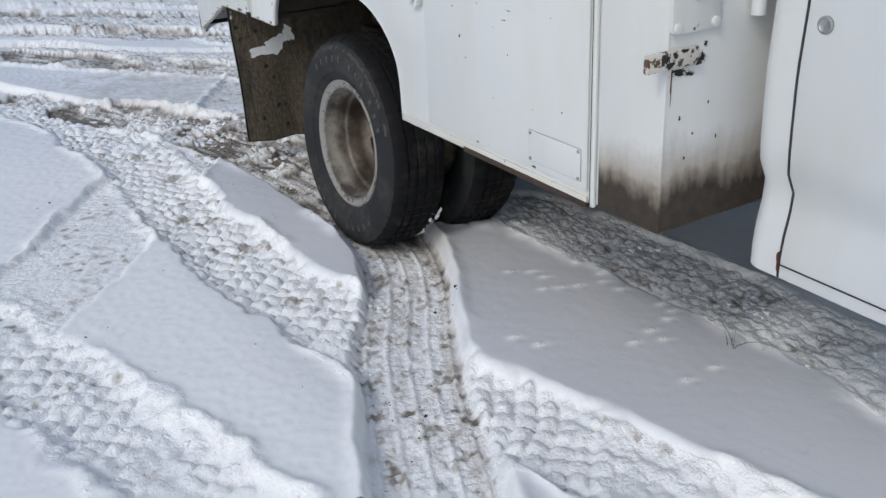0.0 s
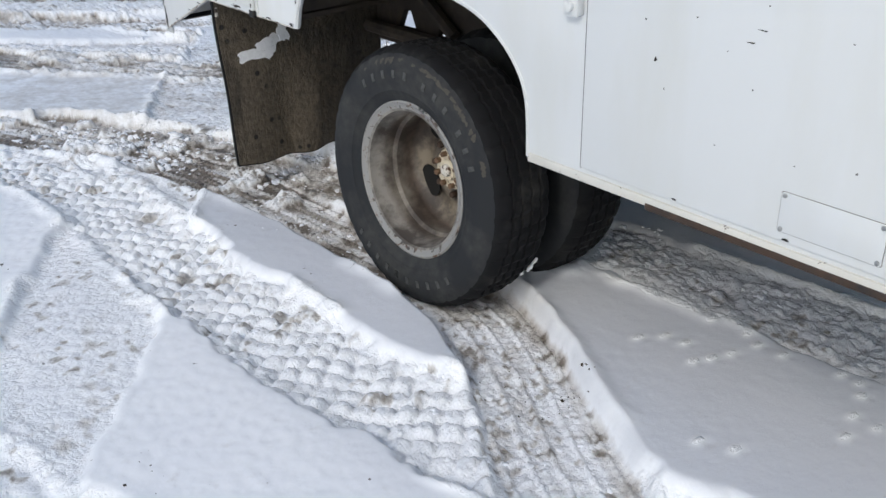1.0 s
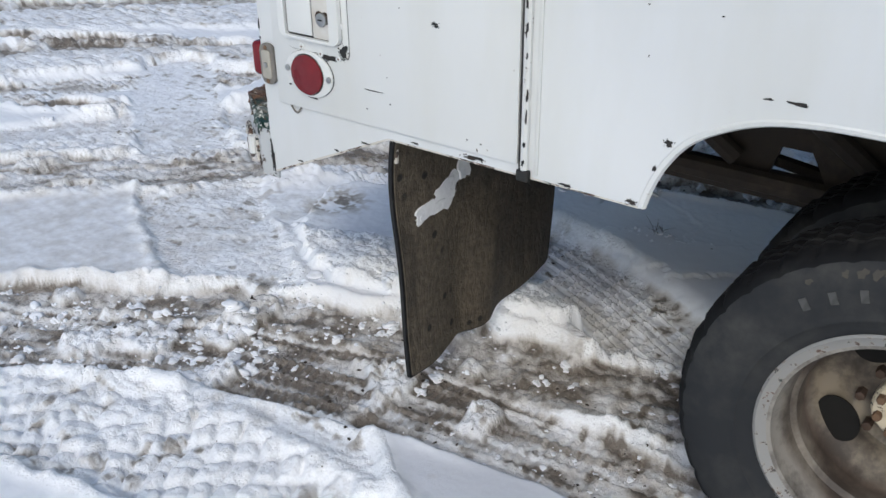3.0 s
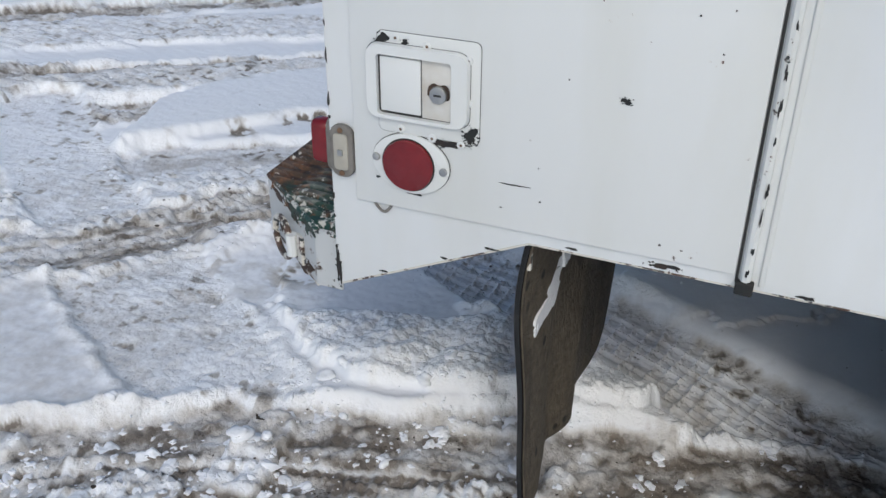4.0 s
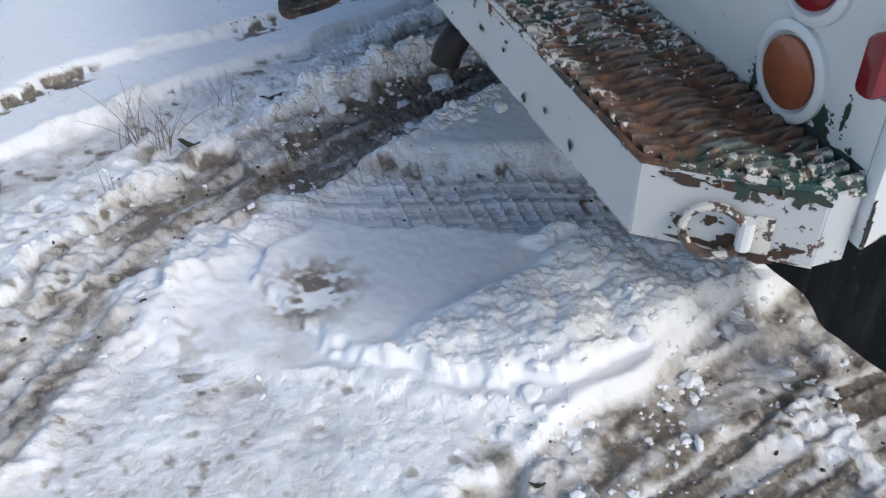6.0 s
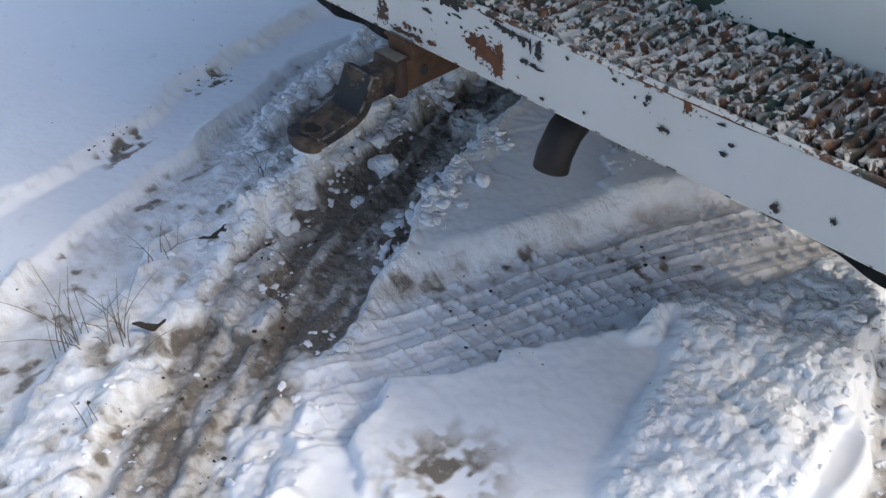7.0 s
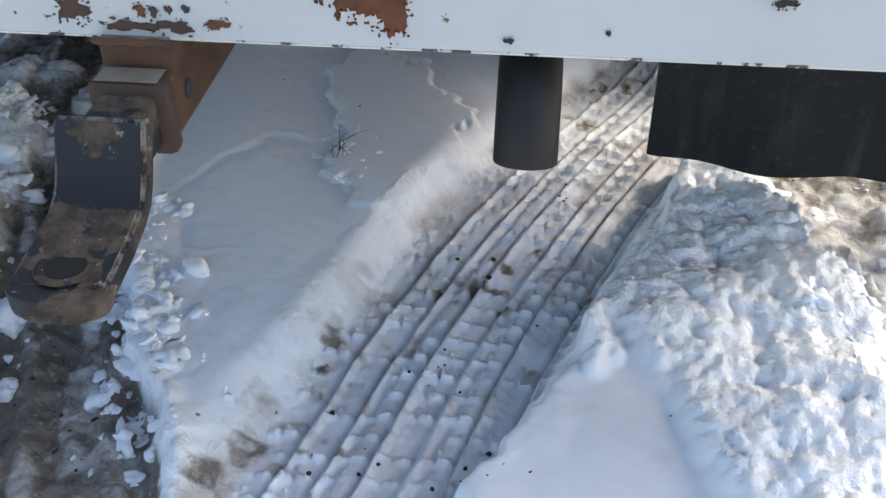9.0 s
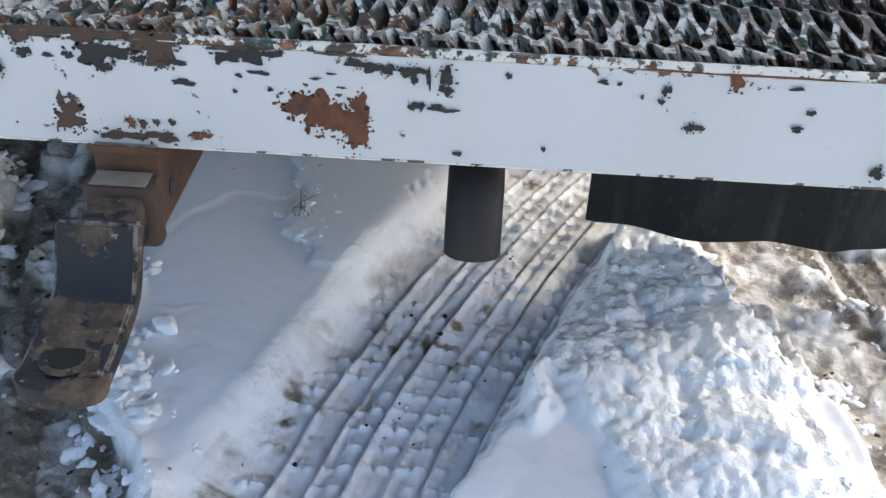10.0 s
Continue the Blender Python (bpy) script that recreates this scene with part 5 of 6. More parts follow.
while x < LEFT - 1.53:
    end = min(y_out, 4.700 + (x - 1.517) * 1.25 - 0.004, 4.700 + (LEFT - 1.517 - x) * 1.25 - 0.004)
    pts, steps = [], 16
    for j in range(steps + 1):
        y = y_in + (y_out - y_in) * j / steps
        if y > end:
            break
        ph = (y - y_in) / 0.056 * math.pi
        w = math.cos(ph) * (1 if k % 2 else -1)
        pts.append((x + amp * w, y, 0.5 + 0.5 * w * (1 if k % 2 else -1)))
    if len(pts) > 2:
        quad = []
        for px, y, q in pts:
            lift = 0.009 * q
            t2 = 0.0024 + 0.0032 * abs(2 * q - 1) ** 3
            lean_x = 0.0062
            quad.append([bm.verts.new((px - t2 - lean_x, y, B1 - 0.017 + lift)), bm.verts.new((px + t2 - lean_x, y, B1 - 0.017 + lift)),
                         bm.verts.new((px + t2 + lean_x, y, B1 + 0.004 + lift)), bm.verts.new((px - t2 + lean_x, y, B1 + 0.004 + lift))])
        for a, b in zip(quad, quad[1:]):
            for e in range(4):
                bm.faces.new((a[e], a[(e + 1) % 4], b[(e + 1) % 4], b[e]))
    x += pitch
    k += 1
bmesh.ops.recalc_face_normals(bm, faces=bm.faces)
tpart("grating", bm, M_GRATE, "raised diamond grating with peeling green, white and rust", bumper, smooth=False)
tpart("inner_plate", box(bmesh.new(), 1.524, LEFT - 1.524, 4.650, 4.656, 0.600, B1 - 0.004), M_WORN, "", bumper)
# tow ring on the chamfered corner
ca = Vector((1.591, 4.7925, 0.582))
out = Vector((-0.7806, 0.6245, 0))
tan = Vector((0.6245, 0.7806, 0))
bm = tube(bmesh.new(), [ca + out * 0.014 + tan * (0.012 + 0.040 * math.cos(a * math.tau / 24)) + Vector((0, 0, 0.039 * math.sin(a * math.tau / 24) - 0.003)) for a in range(25)], 0.0064, 8, False)
tpart("tow_ring", bm, M_RINGPAINT, "white tow ring spotted with rust", bumper)
bm = tube(bmesh.new(), [ca + out * 0.012 - tan * 0.028 + Vector((0, 0, 0.022)), ca + out * 0.012 - tan * 0.028 - Vector((0, 0, 0.022))], 0.011, 10)
tpart("ring_clip", bm, M_HINGE, "", bumper)
bm = box(bmesh.new(), -0.062, -0.036, -0.001, 0.007, -0.032, 0.026, 0.003)
boss_at = Matrix((tan, out, Vector((0, 0, 1)))).transposed().to_4x4()
boss_at.translation = ca
bmesh.ops.transform(bm, matrix=boss_at, verts=bm.verts)
tpart("ring_boss", bm, M_SCABBED, "welded pad rusting at its foot", bumper)
bm = bmesh.new()
rng = random.Random(17)
for da, dz, ra, rb in ((-0.010, -0.022, 0.018, 0.010), (-0.035, -0.032, 0.022, 0.006), (0.030, -0.034, 0.030, 0.005), (0.055, -0.006, 0.008, 0.012), (0.0, 0.062, 0.030, 0.006), (0.06, 0.060, 0.026, 0.008), (-0.06, 0.064, 0.022, 0.005), (-0.088, -0.020, 0.012, 0.007), (-0.05, -0.040, 0.022, 0.010), (-0.075, -0.030, 0.012, 0.008), (0.018, 0.004, 0.010, 0.007)):
    prism(bm, blob((da, dz), ra, rb, rng, 30, 0.45), "y", 0.0002, 0.0010)
    for _ in range(6):
        prism(bm, blob((da + rng.uniform(-1.7, 1.7) * ra, dz + rng.uniform(-1.2, 1.2) * rb), rng.uniform(0.0008, 0.003), rng.uniform(0.0006, 0.002), rng, 9, 0.5), "y", 0.0002, 0.0010)
bmesh.ops.transform(bm, matrix=boss_at, verts=bm.verts)
green = bmesh.new()
for da, dz, ra, rb in ((-0.012, 0.058, 0.010, 0.014), (-0.10, 0.066, 0.020, 0.008), (-0.045, 0.068, 0.032, 0.006), (-0.03, 0.052, 0.006, 0.008), (-0.082, 0.060, 0.010, 0.012)):
    prism(green, blob((da, dz), ra, rb, rng, 30, 0.45), "y", 0.0003, 0.0013)
bmesh.ops.transform(green, matrix=boss_at, verts=green.verts)
tagged(tpart("corner_green", green, M_GREEN, "old green paint showing at the corner", bumper, smooth=False), kind="stuff")
tagged(tpart("corner_rust", bm, M_DARKRUST, "brown rust where the corner paint flaked", bumper, smooth=False), kind="stuff")


def patches(name, mat, rows, parent, plane, at, label="", seed=1):
    """Flaked spots on a flat side: rows of (a, z, half width, half height)."""
    rng = random.Random(seed)
    bm = bmesh.new()
    for a, z, ra, rb in rows:
        at -= 0.00006 if plane == "x" else -0.00006
        prism(bm, blob((a, z), ra, rb, rng, 44, 0.42), plane, at - 0.0004, at + 0.0004)
        for _ in range(34 if min(ra, rb) > 0.0075 else 12 if min(ra, rb) > 0.0035 else 0):
            t, far_ = rng.uniform(0, math.tau), rng.uniform(0.95, 1.7)
            r = rng.uniform(0.02, 0.11) * (ra + rb) / 2 + 0.0003
            prism(bm, blob((a + ra * far_ * math.cos(t), z + rb * far_ * math.sin(t)), r * rng.uniform(0.7, 1.6), r, rng, 9, 0.5), plane, at - 0.0004, at + 0.0004)
    return tagged(tpart(name, bm, mat, label, parent, smooth=False), kind="stuff")


patches("latch_chip", M_CHIP, [(1.478, 0.975, 0.008, 0.010), (1.492, 0.960, 0.009, 0.007), (1.505, 0.978, 0.006, 0.006), (1.53, 0.984, 0.012, 0.003), (1.57, 0.953, 0.010, 0.003)], None, "y", 1.6525, "dark chips on the bracket", 41)
patches("panel_chip", M_CHIP, [(1.530, 0.938, 0.018, 0.006), (1.592, 0.958, 0.007, 0.009), (1.60, 0.985, 0.004, 0.004), (1.56, 0.930, 0.010, 0.004), (1.54, 0.84, 0.003, 0.004), (1.58, 0.80, 0.002, 0.003), (1.62, 0.86, 0.002, 0.003), (1.56, 0.75, 0.003, 0.003), (1.65, 0.78, 0.002, 0.004), (1.52, 1.20, 0.003, 0.02), (1.513, 1.10, 0.003, 0.012)], None, "y", 1.6662, "dark chips in the front wall", 42)
patches("green_patch", M_GREEN, [(1.60, 0.662, 0.05, 0.018), (1.67, 0.655, 0.06, 0.012), (1.77, 0.655, 0.05, 0.008), (1.625, 0.690, 0.018, 0.020), (1.765, 0.690, 0.010, 0.022), (1.95, 0.655, 0.06, 0.007), (1.585, 0.72, 0.004, 0.02), (2.2, 0.66, 0.07, 0.012), (2.32, 0.68, 0.03, 0.02), (2.5, 0.665, 0.06, 0.016), (2.63, 0.70, 0.014, 0.022)], None, "y", 4.6484, "old green paint showing through", 8)
patches("rust_patch", M_RUST, [(2.590, 0.597, 0.016, 0.014), (2.572, 0.592, 0.018, 0.018), (2.553, 0.583, 0.017, 0.017), (2.538, 0.578, 0.012, 0.020), (2.533, 0.602, 0.007, 0.011), (2.530, 0.566, 0.006, 0.010), (2.700, 0.556, 0.006, 0.004), (2.690, 0.557, 0.005, 0.004), (2.764, 0.567, 0.005, 0.005), (2.176, 0.648, 0.006, 0.009), (2.140, 0.6555, 0.05, 0.0016), (2.24, 0.6560, 0.03, 0.0014)], bumper, "y", 4.8853, "orange rust patch", 3)
patches("brown_flake", M_DARKRUST, [(2.828, 0.565, 0.012, 0.010), (2.824, 0.578, 0.010, 0.010), (2.832, 0.590, 0.003, 0.007), (2.820, 0.591, 0.003, 0.006), (2.742, 0.655, 0.013, 0.010), (2.726, 0.648, 0.014, 0.014), (2.716, 0.655, 0.008, 0.014), (2.728, 0.634, 0.008, 0.006), (2.83, 0.662, 0.024, 0.006), (2.795, 0.659, 0.018, 0.006), (2.86, 0.655, 0.012, 0.006), (2.65, 0.6545, 0.03, 0.003), (2.765, 0.661, 0.008, 0.004), (2.775, 0.552, 0.020, 0.005), (2.735, 0.553, 0.016, 0.006), (2.752, 0.566, 0.004, 0.004), (2.738, 0.569, 0.003, 0.004), (2.722, 0.570, 0.003, 0.004), (2.55, 0.654, 0.02, 0.002)], bumper, "y", 4.8854, "brown scabs under the flaked edge", 13)
patches("paint_flake", M_CHIP, [(2.789, 0.640, 0.018, 0.010), (2.768, 0.643, 0.014, 0.007), (2.782, 0.627, 0.007, 0.006), (2.858, 0.638, 0.007, 0.005), (2.835, 0.636, 0.006, 0.002), (2.815, 0.637, 0.006, 0.003), (2.745, 0.637, 0.006, 0.004), (2.712, 0.636, 0.012, 0.003), (2.705, 0.615, 0.012, 0.003), (2.656, 0.646, 0.014, 0.006), (2.636, 0.647, 0.013, 0.007), (2.616, 0.650, 0.010, 0.004), (2.668, 0.640, 0.004, 0.003), (2.650, 0.626, 0.003, 0.002), (2.630, 0.630, 0.010, 0.002), (2.537, 0.646, 0.008, 0.005), (2.520, 0.642, 0.010, 0.004), (2.505, 0.641, 0.006, 0.005), (2.620, 0.613, 0.003, 0.002), (2.655, 0.609, 0.002, 0.002),
        (2.484, 0.640, 0.009, 0.006), (2.480, 0.632, 0.003, 0.006), (2.466, 0.634, 0.002, 0.011), (2.449, 0.637, 0.007, 0.008), (2.449, 0.623, 0.006, 0.005), (2.478, 0.604, 0.007, 0.004), (2.458, 0.604, 0.008, 0.003), (2.446, 0.601, 0.009, 0.002), (2.470, 0.641, 0.004, 0.003),
        (2.208, 0.598, 0.008, 0.004), (2.300, 0.641, 0.004, 0.003), (2.285, 0.640, 0.002, 0.002), (2.240, 0.636, 0.004, 0.005), (2.243, 0.624, 0.003, 0.003), (2.262, 0.628, 0.002, 0.002), (2.119, 0.645, 0.006, 0.002), (2.100, 0.621, 0.004, 0.003), (2.109, 0.603, 0.006, 0.003), (2.435, 0.554, 0.004, 0.003), (2.35, 0.565, 0.002, 0.003), (2.39, 0.642, 0.003, 0.003), (1.94, 0.580, 0.004, 0.004), (1.85, 0.57, 0.004, 0.007), (2.02, 0.56, 0.005, 0.008), (2.55, 0.620, 0.004, 0.001), (2.575, 0.628, 0.005, 0.0012), (2.56, 0.634, 0.004, 0.0012), (2.9, 0.62, 0.014, 0.012), (3.0, 0.63, 0.02, 0.01), (3.1, 0.60, 0.012, 0.012)],
        bumper, "y", 4.8856, "dark spots of flaked paint", 5)

# ---- hitch ----
bm = bmesh.new()
box(bm, 2.741, 2.806, 4.42, 4.925, 0.447, 0.512, 0.007)
box(bm, 2.739, 2.808, 4.60, 4.893, 0.505, 0.541, 0.004)
receiver = tpart("hitch_receiver", bm, M_RECEIVER, "rusty square receiver tube")
tpart("grime", box(bmesh.new(), 2.7415, 2.8055, 4.62, 4.8915, 0.5405, 0.5420, 0.0006), M_GRIME, "beige dried grime", receiver)
tpart("grime", box(bmesh.new(), 2.7445, 2.8025, 4.90, 4.927, 0.5165, 0.5178, 0.0005), M_GRIME, "beige dried grime", receiver)
tpart("collar", box(bmesh.new(), 2.736, 2.811, 4.905, 4.930, 0.442, 0.517, 0.008), M_DARKRUST, "", receiver)
tpart("pin_hole", disc(bmesh.new(), (2.7405, 4.865, 0.480), "x", 0.010, 0.002, 16), M_GAP_BLACK, "", receiver)
tpart("weld", tube(bmesh.new(), [(2.738 + 0.009 * i, 4.894 + 0.001 * (i % 2), 0.5385 + 0.0012 * ((i * 7) % 3)) for i in range(9)], 0.004, 7), M_RECEIVER, "lumpy weld", receiver)
bm = box(bmesh.new(), 2.748, 2.799, 4.80, 4.995, 0.454, 0.505, 0.005)
mount = tpart("ball_mount", bm, M_DRAWBAR, "black ball mount worn to rust")
prof = [(4.972, 0.508), (4.979, 0.494), (4.987, 0.478), (4.998, 0.458), (5.011, 0.443), (5.030, 0.434), (5.061, 0.427), (5.121, 0.4195)]
bm = bmesh.new()
rows = []
for i, (y, z) in enumerate(prof):
    a = prof[max(i - 1, 0)]
    b = prof[min(i + 1, len(prof) - 1)]
    d = Vector((0, b[0] - a[0], b[1] - a[1])).normalized()
    nrm = Vector((0, -d.z, d.y))
    hw = 0.040
    c = Vector((2.7725, y, z))
    rows.append([bm.verts.new(c + Vector((sx * hw, 0, 0)) + nrm * q) for sx, q in ((-1, 0.0), (1, 0.0), (1, 0.022), (-1, 0.022))])
for a, b in zip(rows, rows[1:]):
    for e in range(4):
        bm.faces.new((a[e], a[(e + 1) % 4], b[(e + 1) % 4], b[e]))
bm.faces.new(rows[0][::-1])
bm.faces.new(rows[-1])
prism(bm, [(2.7325, 5.111)] + [(2.7725 + 0.040 * math.cos(a), 5.122 + 0.020 * math.sin(a)) for a in [math.pi - i * math.pi / 10 for i in range(11)]] + [(2.8125, 5.111)], "z", 0.4192, 0.4412, 0.002)
bmesh.ops.recalc_face_normals(bm, faces=bm.faces)
bmesh.ops.bevel(bm, geom=[e for e in bm.edges if len(e.link_faces) == 2 and e.calc_face_angle(0) > 1.2], offset=0.0035, segments=2, affect="EDGES", material=1)
tpart("drawbar", bm, M_DRAWBAR, "bent drawbar tongue with scraped paint", mount).data.materials.append(M_SCRAPED)
tpart("ball_hole", disc(bmesh.new(), (2.7725, 5.100, 0.4450), "z", 0.0165, 0.0012, 24), M_HOLE, "empty ball hole", mount)
tpart("hole_rim", lathe(bmesh.new(), [(0, 0.0165), (0.001, 0.017), (0.001, 0.024), (0, 0.025)], 24), M_DRAWBAR, "", mount).matrix_basis = Matrix.Translation((2.7725, 5.100, 0.4442)) @ Matrix.Rotation(radians(-90), 4, "Y")

# ---- exhaust ----
line = [(2.41, 3.9, 0.60), (2.41, 4.45, 0.60), (2.41, 4.62, 0.585), (2.413, 4.72, 0.565), (2.414, 4.795, 0.520), (2.414, 4.850, 0.486), (2.414, 4.872, 0.455), (2.414, 4.880, 0.427)]
bm = tube(bmesh.new(), line, 0.031, 20, False)
for a, b in ((line[-1], line[-2]),):
    tube(bm, [line[-1], line[-2], line[-3]], 0.0275, 20, False)
tpart("exhaust_pipe", bm, M_PIPE, "sooty exhaust tail pipe")

# ---- mud flaps ----
def flap_bulge(u, v):
    """How far the hanging sheet stands back, u across and v down."""
    return (0.034 * v * math.sin(u * math.pi) + 0.020 * math.sin(v * math.pi * 1.3 + 0.4) * (1 - u) ** 2 + 0.012 * math.sin(u * 5.0 + v * 2) * v
            + 0.006 * math.sin(u * 17.0 + v * 2.5) * v + 0.012 * v * math.exp(-((u - 0.30 - 0.08 * v) / 0.05) ** 2) - 0.010 * v * math.exp(-((u - 0.62 + 0.10 * v) / 0.06) ** 2) + 0.005 * math.sin(v * 9.0 + u) * (1 - u) ** 3)


def flap_sheet(x0, x1, z0, z1, front, thick, ragged=0.0):
    bm = bmesh.new()
    nx_, nz_ = 40, 24
    rows = []
    for side in (0, 1):
        grid = []
        for j in range(nz_ + 1):
            v = j / nz_
            row = []
            for i in range(nx_ + 1):
                u = i / nx_
                zz = z1 + (z0 - z1 - 0.030 * math.sin(u * math.pi) ** 0.7 + 0.003 * math.sin(u * 23.0)) * v
                bulge = flap_bulge(u, v)
                row.append(bm.verts.new((x0 + (x1 - x0) * u + 0.010 * math.sin(v * 3.0) * (1 - u) + (0.012 * v if u == 0 else 0), front + bulge + side * thick, zz)))
            grid.append(row)
        rows.append(grid)
    for side, grid in enumerate(rows):
        for j in range(nz_):
            for i in range(nx_):
                bm.faces.new((grid[j][i], grid[j][i + 1], grid[j + 1][i + 1], grid[j + 1][i]))
    f, b = rows
    for j in range(nz_):
        bm.faces.new((f[j][0], f[j + 1][0], b[j + 1][0], b[j][0]))
        bm.faces.new((f[j][-1], f[j + 1][-1], b[j + 1][-1], b[j][-1]))
    for i in range(nx_):
        bm.faces.new((f[0][i], f[0][i + 1], b[0][i + 1], b[0][i]))
        bm.faces.new((f[-1][i], f[-1][i + 1], b[-1][i + 1], b[-1][i]))
    bmesh.ops.recalc_face_normals(bm, faces=bm.faces)
    return bm


flap = tpart("mud_flap", flap_sheet(1.517, 2.212, 0.106, 0.725, 4.300, 0.009), M_SHEET, "black rubber mud flap hanging behind the wheels")
tpart("mud_crust", flap_sheet(1.524, 2.205, 0.111, 0.724, 4.2965, 0.003), M_FLAPMUD, "dried brown mud on the rubber", flap)
tpart("mud_flap", mirrored(flap_sheet(1.517, 2.19, 0.106, 0.725, 4.300, 0.009)), M_SHEET, "black rubber mud flap hanging behind the wheels")
bm = bmesh.new()
box(bm, 1.528, 1.537, 4.311, 4.319, 0.655, 0.735, 0.002)
tpart("flap_bracket", bm, M_SCABBED, "rusty flap bracket", flap)
rng = random.Random(9)
bm = bmesh.new()
for cx, cz, ra, rb in ((1.655, 0.497, 0.055, 0.020), (1.71, 0.512, 0.050, 0.030), (1.745, 0.535, 0.040, 0.036), (1.785, 0.565, 0.026, 0.040), (1.62, 0.490, 0.025, 0.014)):
    prism(bm, blob((cx, cz), ra, rb, rng, 22, 0.4), "y", 4.2946 + flap_bulge((cx - 1.52) / 0.69, (0.725 - cz) / 0.63), 4.3005 + flap_bulge((cx - 1.52) / 0.69, (0.725 - cz) / 0.63), 0.0)
tpart("snow_patch", bm, M_SNOWPATCH, "snow stuck to the rubber", flap)

# ---- wheels ----
tyre_prof = [(-0.088, 0.226), (-0.098, 0.245), (-0.1035, 0.258), (-0.1062, 0.260), (-0.1068, 0.263), (-0.1060, 0.267), (-0.108, 0.275), (-0.1125, 0.305), (-0.110, 0.330), (-0.104, 0.350), (-0.098, 0.362), (-0.092, 0.371), (-0.080, 0.3775)]
for gx_ in (-0.052, -0.018, 0.018, 0.052):
    tyre_prof += [(gx_ - 0.006, 0.384), (gx_ - 0.004, 0.376), (gx_ + 0.004, 0.376), (gx_ + 0.006, 0.384)]
tyre_prof += [(-x, r) for x, r in tyre_prof[12::-1]]


def tyre_mesh():
    n = 180
    bm = lathe(bmesh.new(), tyre_prof, n)
    bm.verts.ensure_lookup_table()
    for i, (x, r) in enumerate(tyre_prof):
        if r > 0.36:
            for k in range(n):
                v = bm.verts[i * n + k]
                cut = (k + (2 if x > 0 else 0)) % 5 == 0 or (abs(x) < 0.07 and k % 3 == 0 and r > 0.38)
                q = 1 - (0.006 if cut else 0.0) / 0.38 * (1.0 if r > 0.365 else 0.6)
                v.co.y *= q
                v.co.z *= q
    bm.faces.ensure_lookup_table()
    for f in bm.faces:
        if sum(math.hypot(v.co.y, v.co.z) for v in f.verts) > 0.364 * len(f.verts):
            f.material_index = 1
    me = mesh_of("tyre", bm, M_TYRE)
    me.materials.append(M_TREAD)
    return me


rim_prof = [(-0.086, 0.2075), (-0.084, 0.200), (-0.060, 0.199), (-0.045, 0.194), (-0.030, 0.190), (-0.006, 0.188), (0.002, 0.178), (0.040, 0.176), (0.052, 0.180), (0.066, 0.177), (0.082, 0.164), (0.092, 0.150), (0.097, 0.134), (0.096, 0.118), (0.090, 0.106), (0.088, 0.098), (0.092, 0.090), (0.094, 0.070), (0.094, 0.001)]
lip_prof = [(-0.0865, 0.207), (-0.090, 0.218), (-0.095, 0.225), (-0.092, 0.230), (-0.084, 0.229)]
M_BY = {"wheel": mesh_of("wheel", lathe(bmesh.new(), rim_prof, 72), M_WHEEL), "tyre": tyre_mesh(), "rim_lip": mesh_of("rim_lip", lathe(bmesh.new(), lip_prof, 96), M_LIP)}
bm = lathe(bmesh.new(), [(0.094, 0.062), (0.066, 0.062), (0.060, 0.057), (0.058, 0.034), (0.050, 0.029), (0.048, 0.001)], 32)
M_BY["hub"] = mesh_of("hub", bm, M_HUB)
M_BY["hub_plug"] = mesh_of("hub_plug", lathe(bmesh.new(), [(0.050, 0.020), (0.040, 0.018), (0.036, 0.012), (0.036, 0.0005)], 12), M_SCABBED)
M_BY["hub_bolt"] = mesh_of("hub_bolt", disc(bmesh.new(), (0.053, 0, 0), "x", 0.0088, 0.018, 6, bevel=0.0015), M_BOLT)
M_BY["lug_nut"] = mesh_of("lug_nut", disc(bmesh.new(), (0.080, 0, 0), "x", 0.010, 0.026, 6, bevel=0.002), M_DARKRUST)
hole = [(0.050 * math.cos(a * math.tau / 28), 0.039 * math.sin(a * math.tau / 28)) for a in range(28)]
M_BY["hand_hole"] = mesh_of("hand_hole", prism(bmesh.new(), hole, "x", 0.0, 0.004), M_HOLE)


def letter_bars(bm):
    """A raised bar standing for one letter."""
    return box(bm, -0.0010, 0.0010, -0.0065, 0.0065, -0.011, 0.011)


M_BY["letter"] = mesh_of("letter", letter_bars(bmesh.new()), M_LETTER)


def around(a, r, x=0.0, tilt=0.0):
    """The place on a wheel at angle a and radius r, turned to stand on the circle."""
    return Matrix.Rotation(a, 4, "X") @ Matrix.Translation((x, 0, r)) @ Matrix.Rotation(tilt, 4, "Y")


def wheel(loc, turn, full=True):
    w = part("wheel", M_BY["wheel"], None, truck, "deep-dished steel wheel, brown with dust", at=LEVEL @ Matrix.Translation(loc) @ Matrix.Rotation(turn, 4, "Z"))
    part("tyre", M_BY["tyre"], None, w, "worn black all-season tyre")
    part("rim_lip", M_BY["rim_lip"], None, w, "chipped pale rim edge")
    if not full:
        return w
    part("hub", M_BY["hub"], None, w, "rust-stained cream hub")
    part("hub_plug", M_BY["hub_plug"], None, w, "rusty centre plug")
    for i in range(8):
        part("hub_bolt", M_BY["hub_bolt"], None, w, at=around((i + 0.5) * math.tau / 8, 0.048))
        part("lug_nut", M_BY["lug_nut"], None, w, at=around(i * math.tau / 8, 0.083))
    for i in range(4):
        part("hand_hole", M_BY["hand_hole"], None, w, at=around(radians(57 + 90 * i), 0.134, 0.0835, 0.0))
    return w


YW, ZW = 3.282, 0.362
w = wheel((1.655, YW, ZW), 0.0)
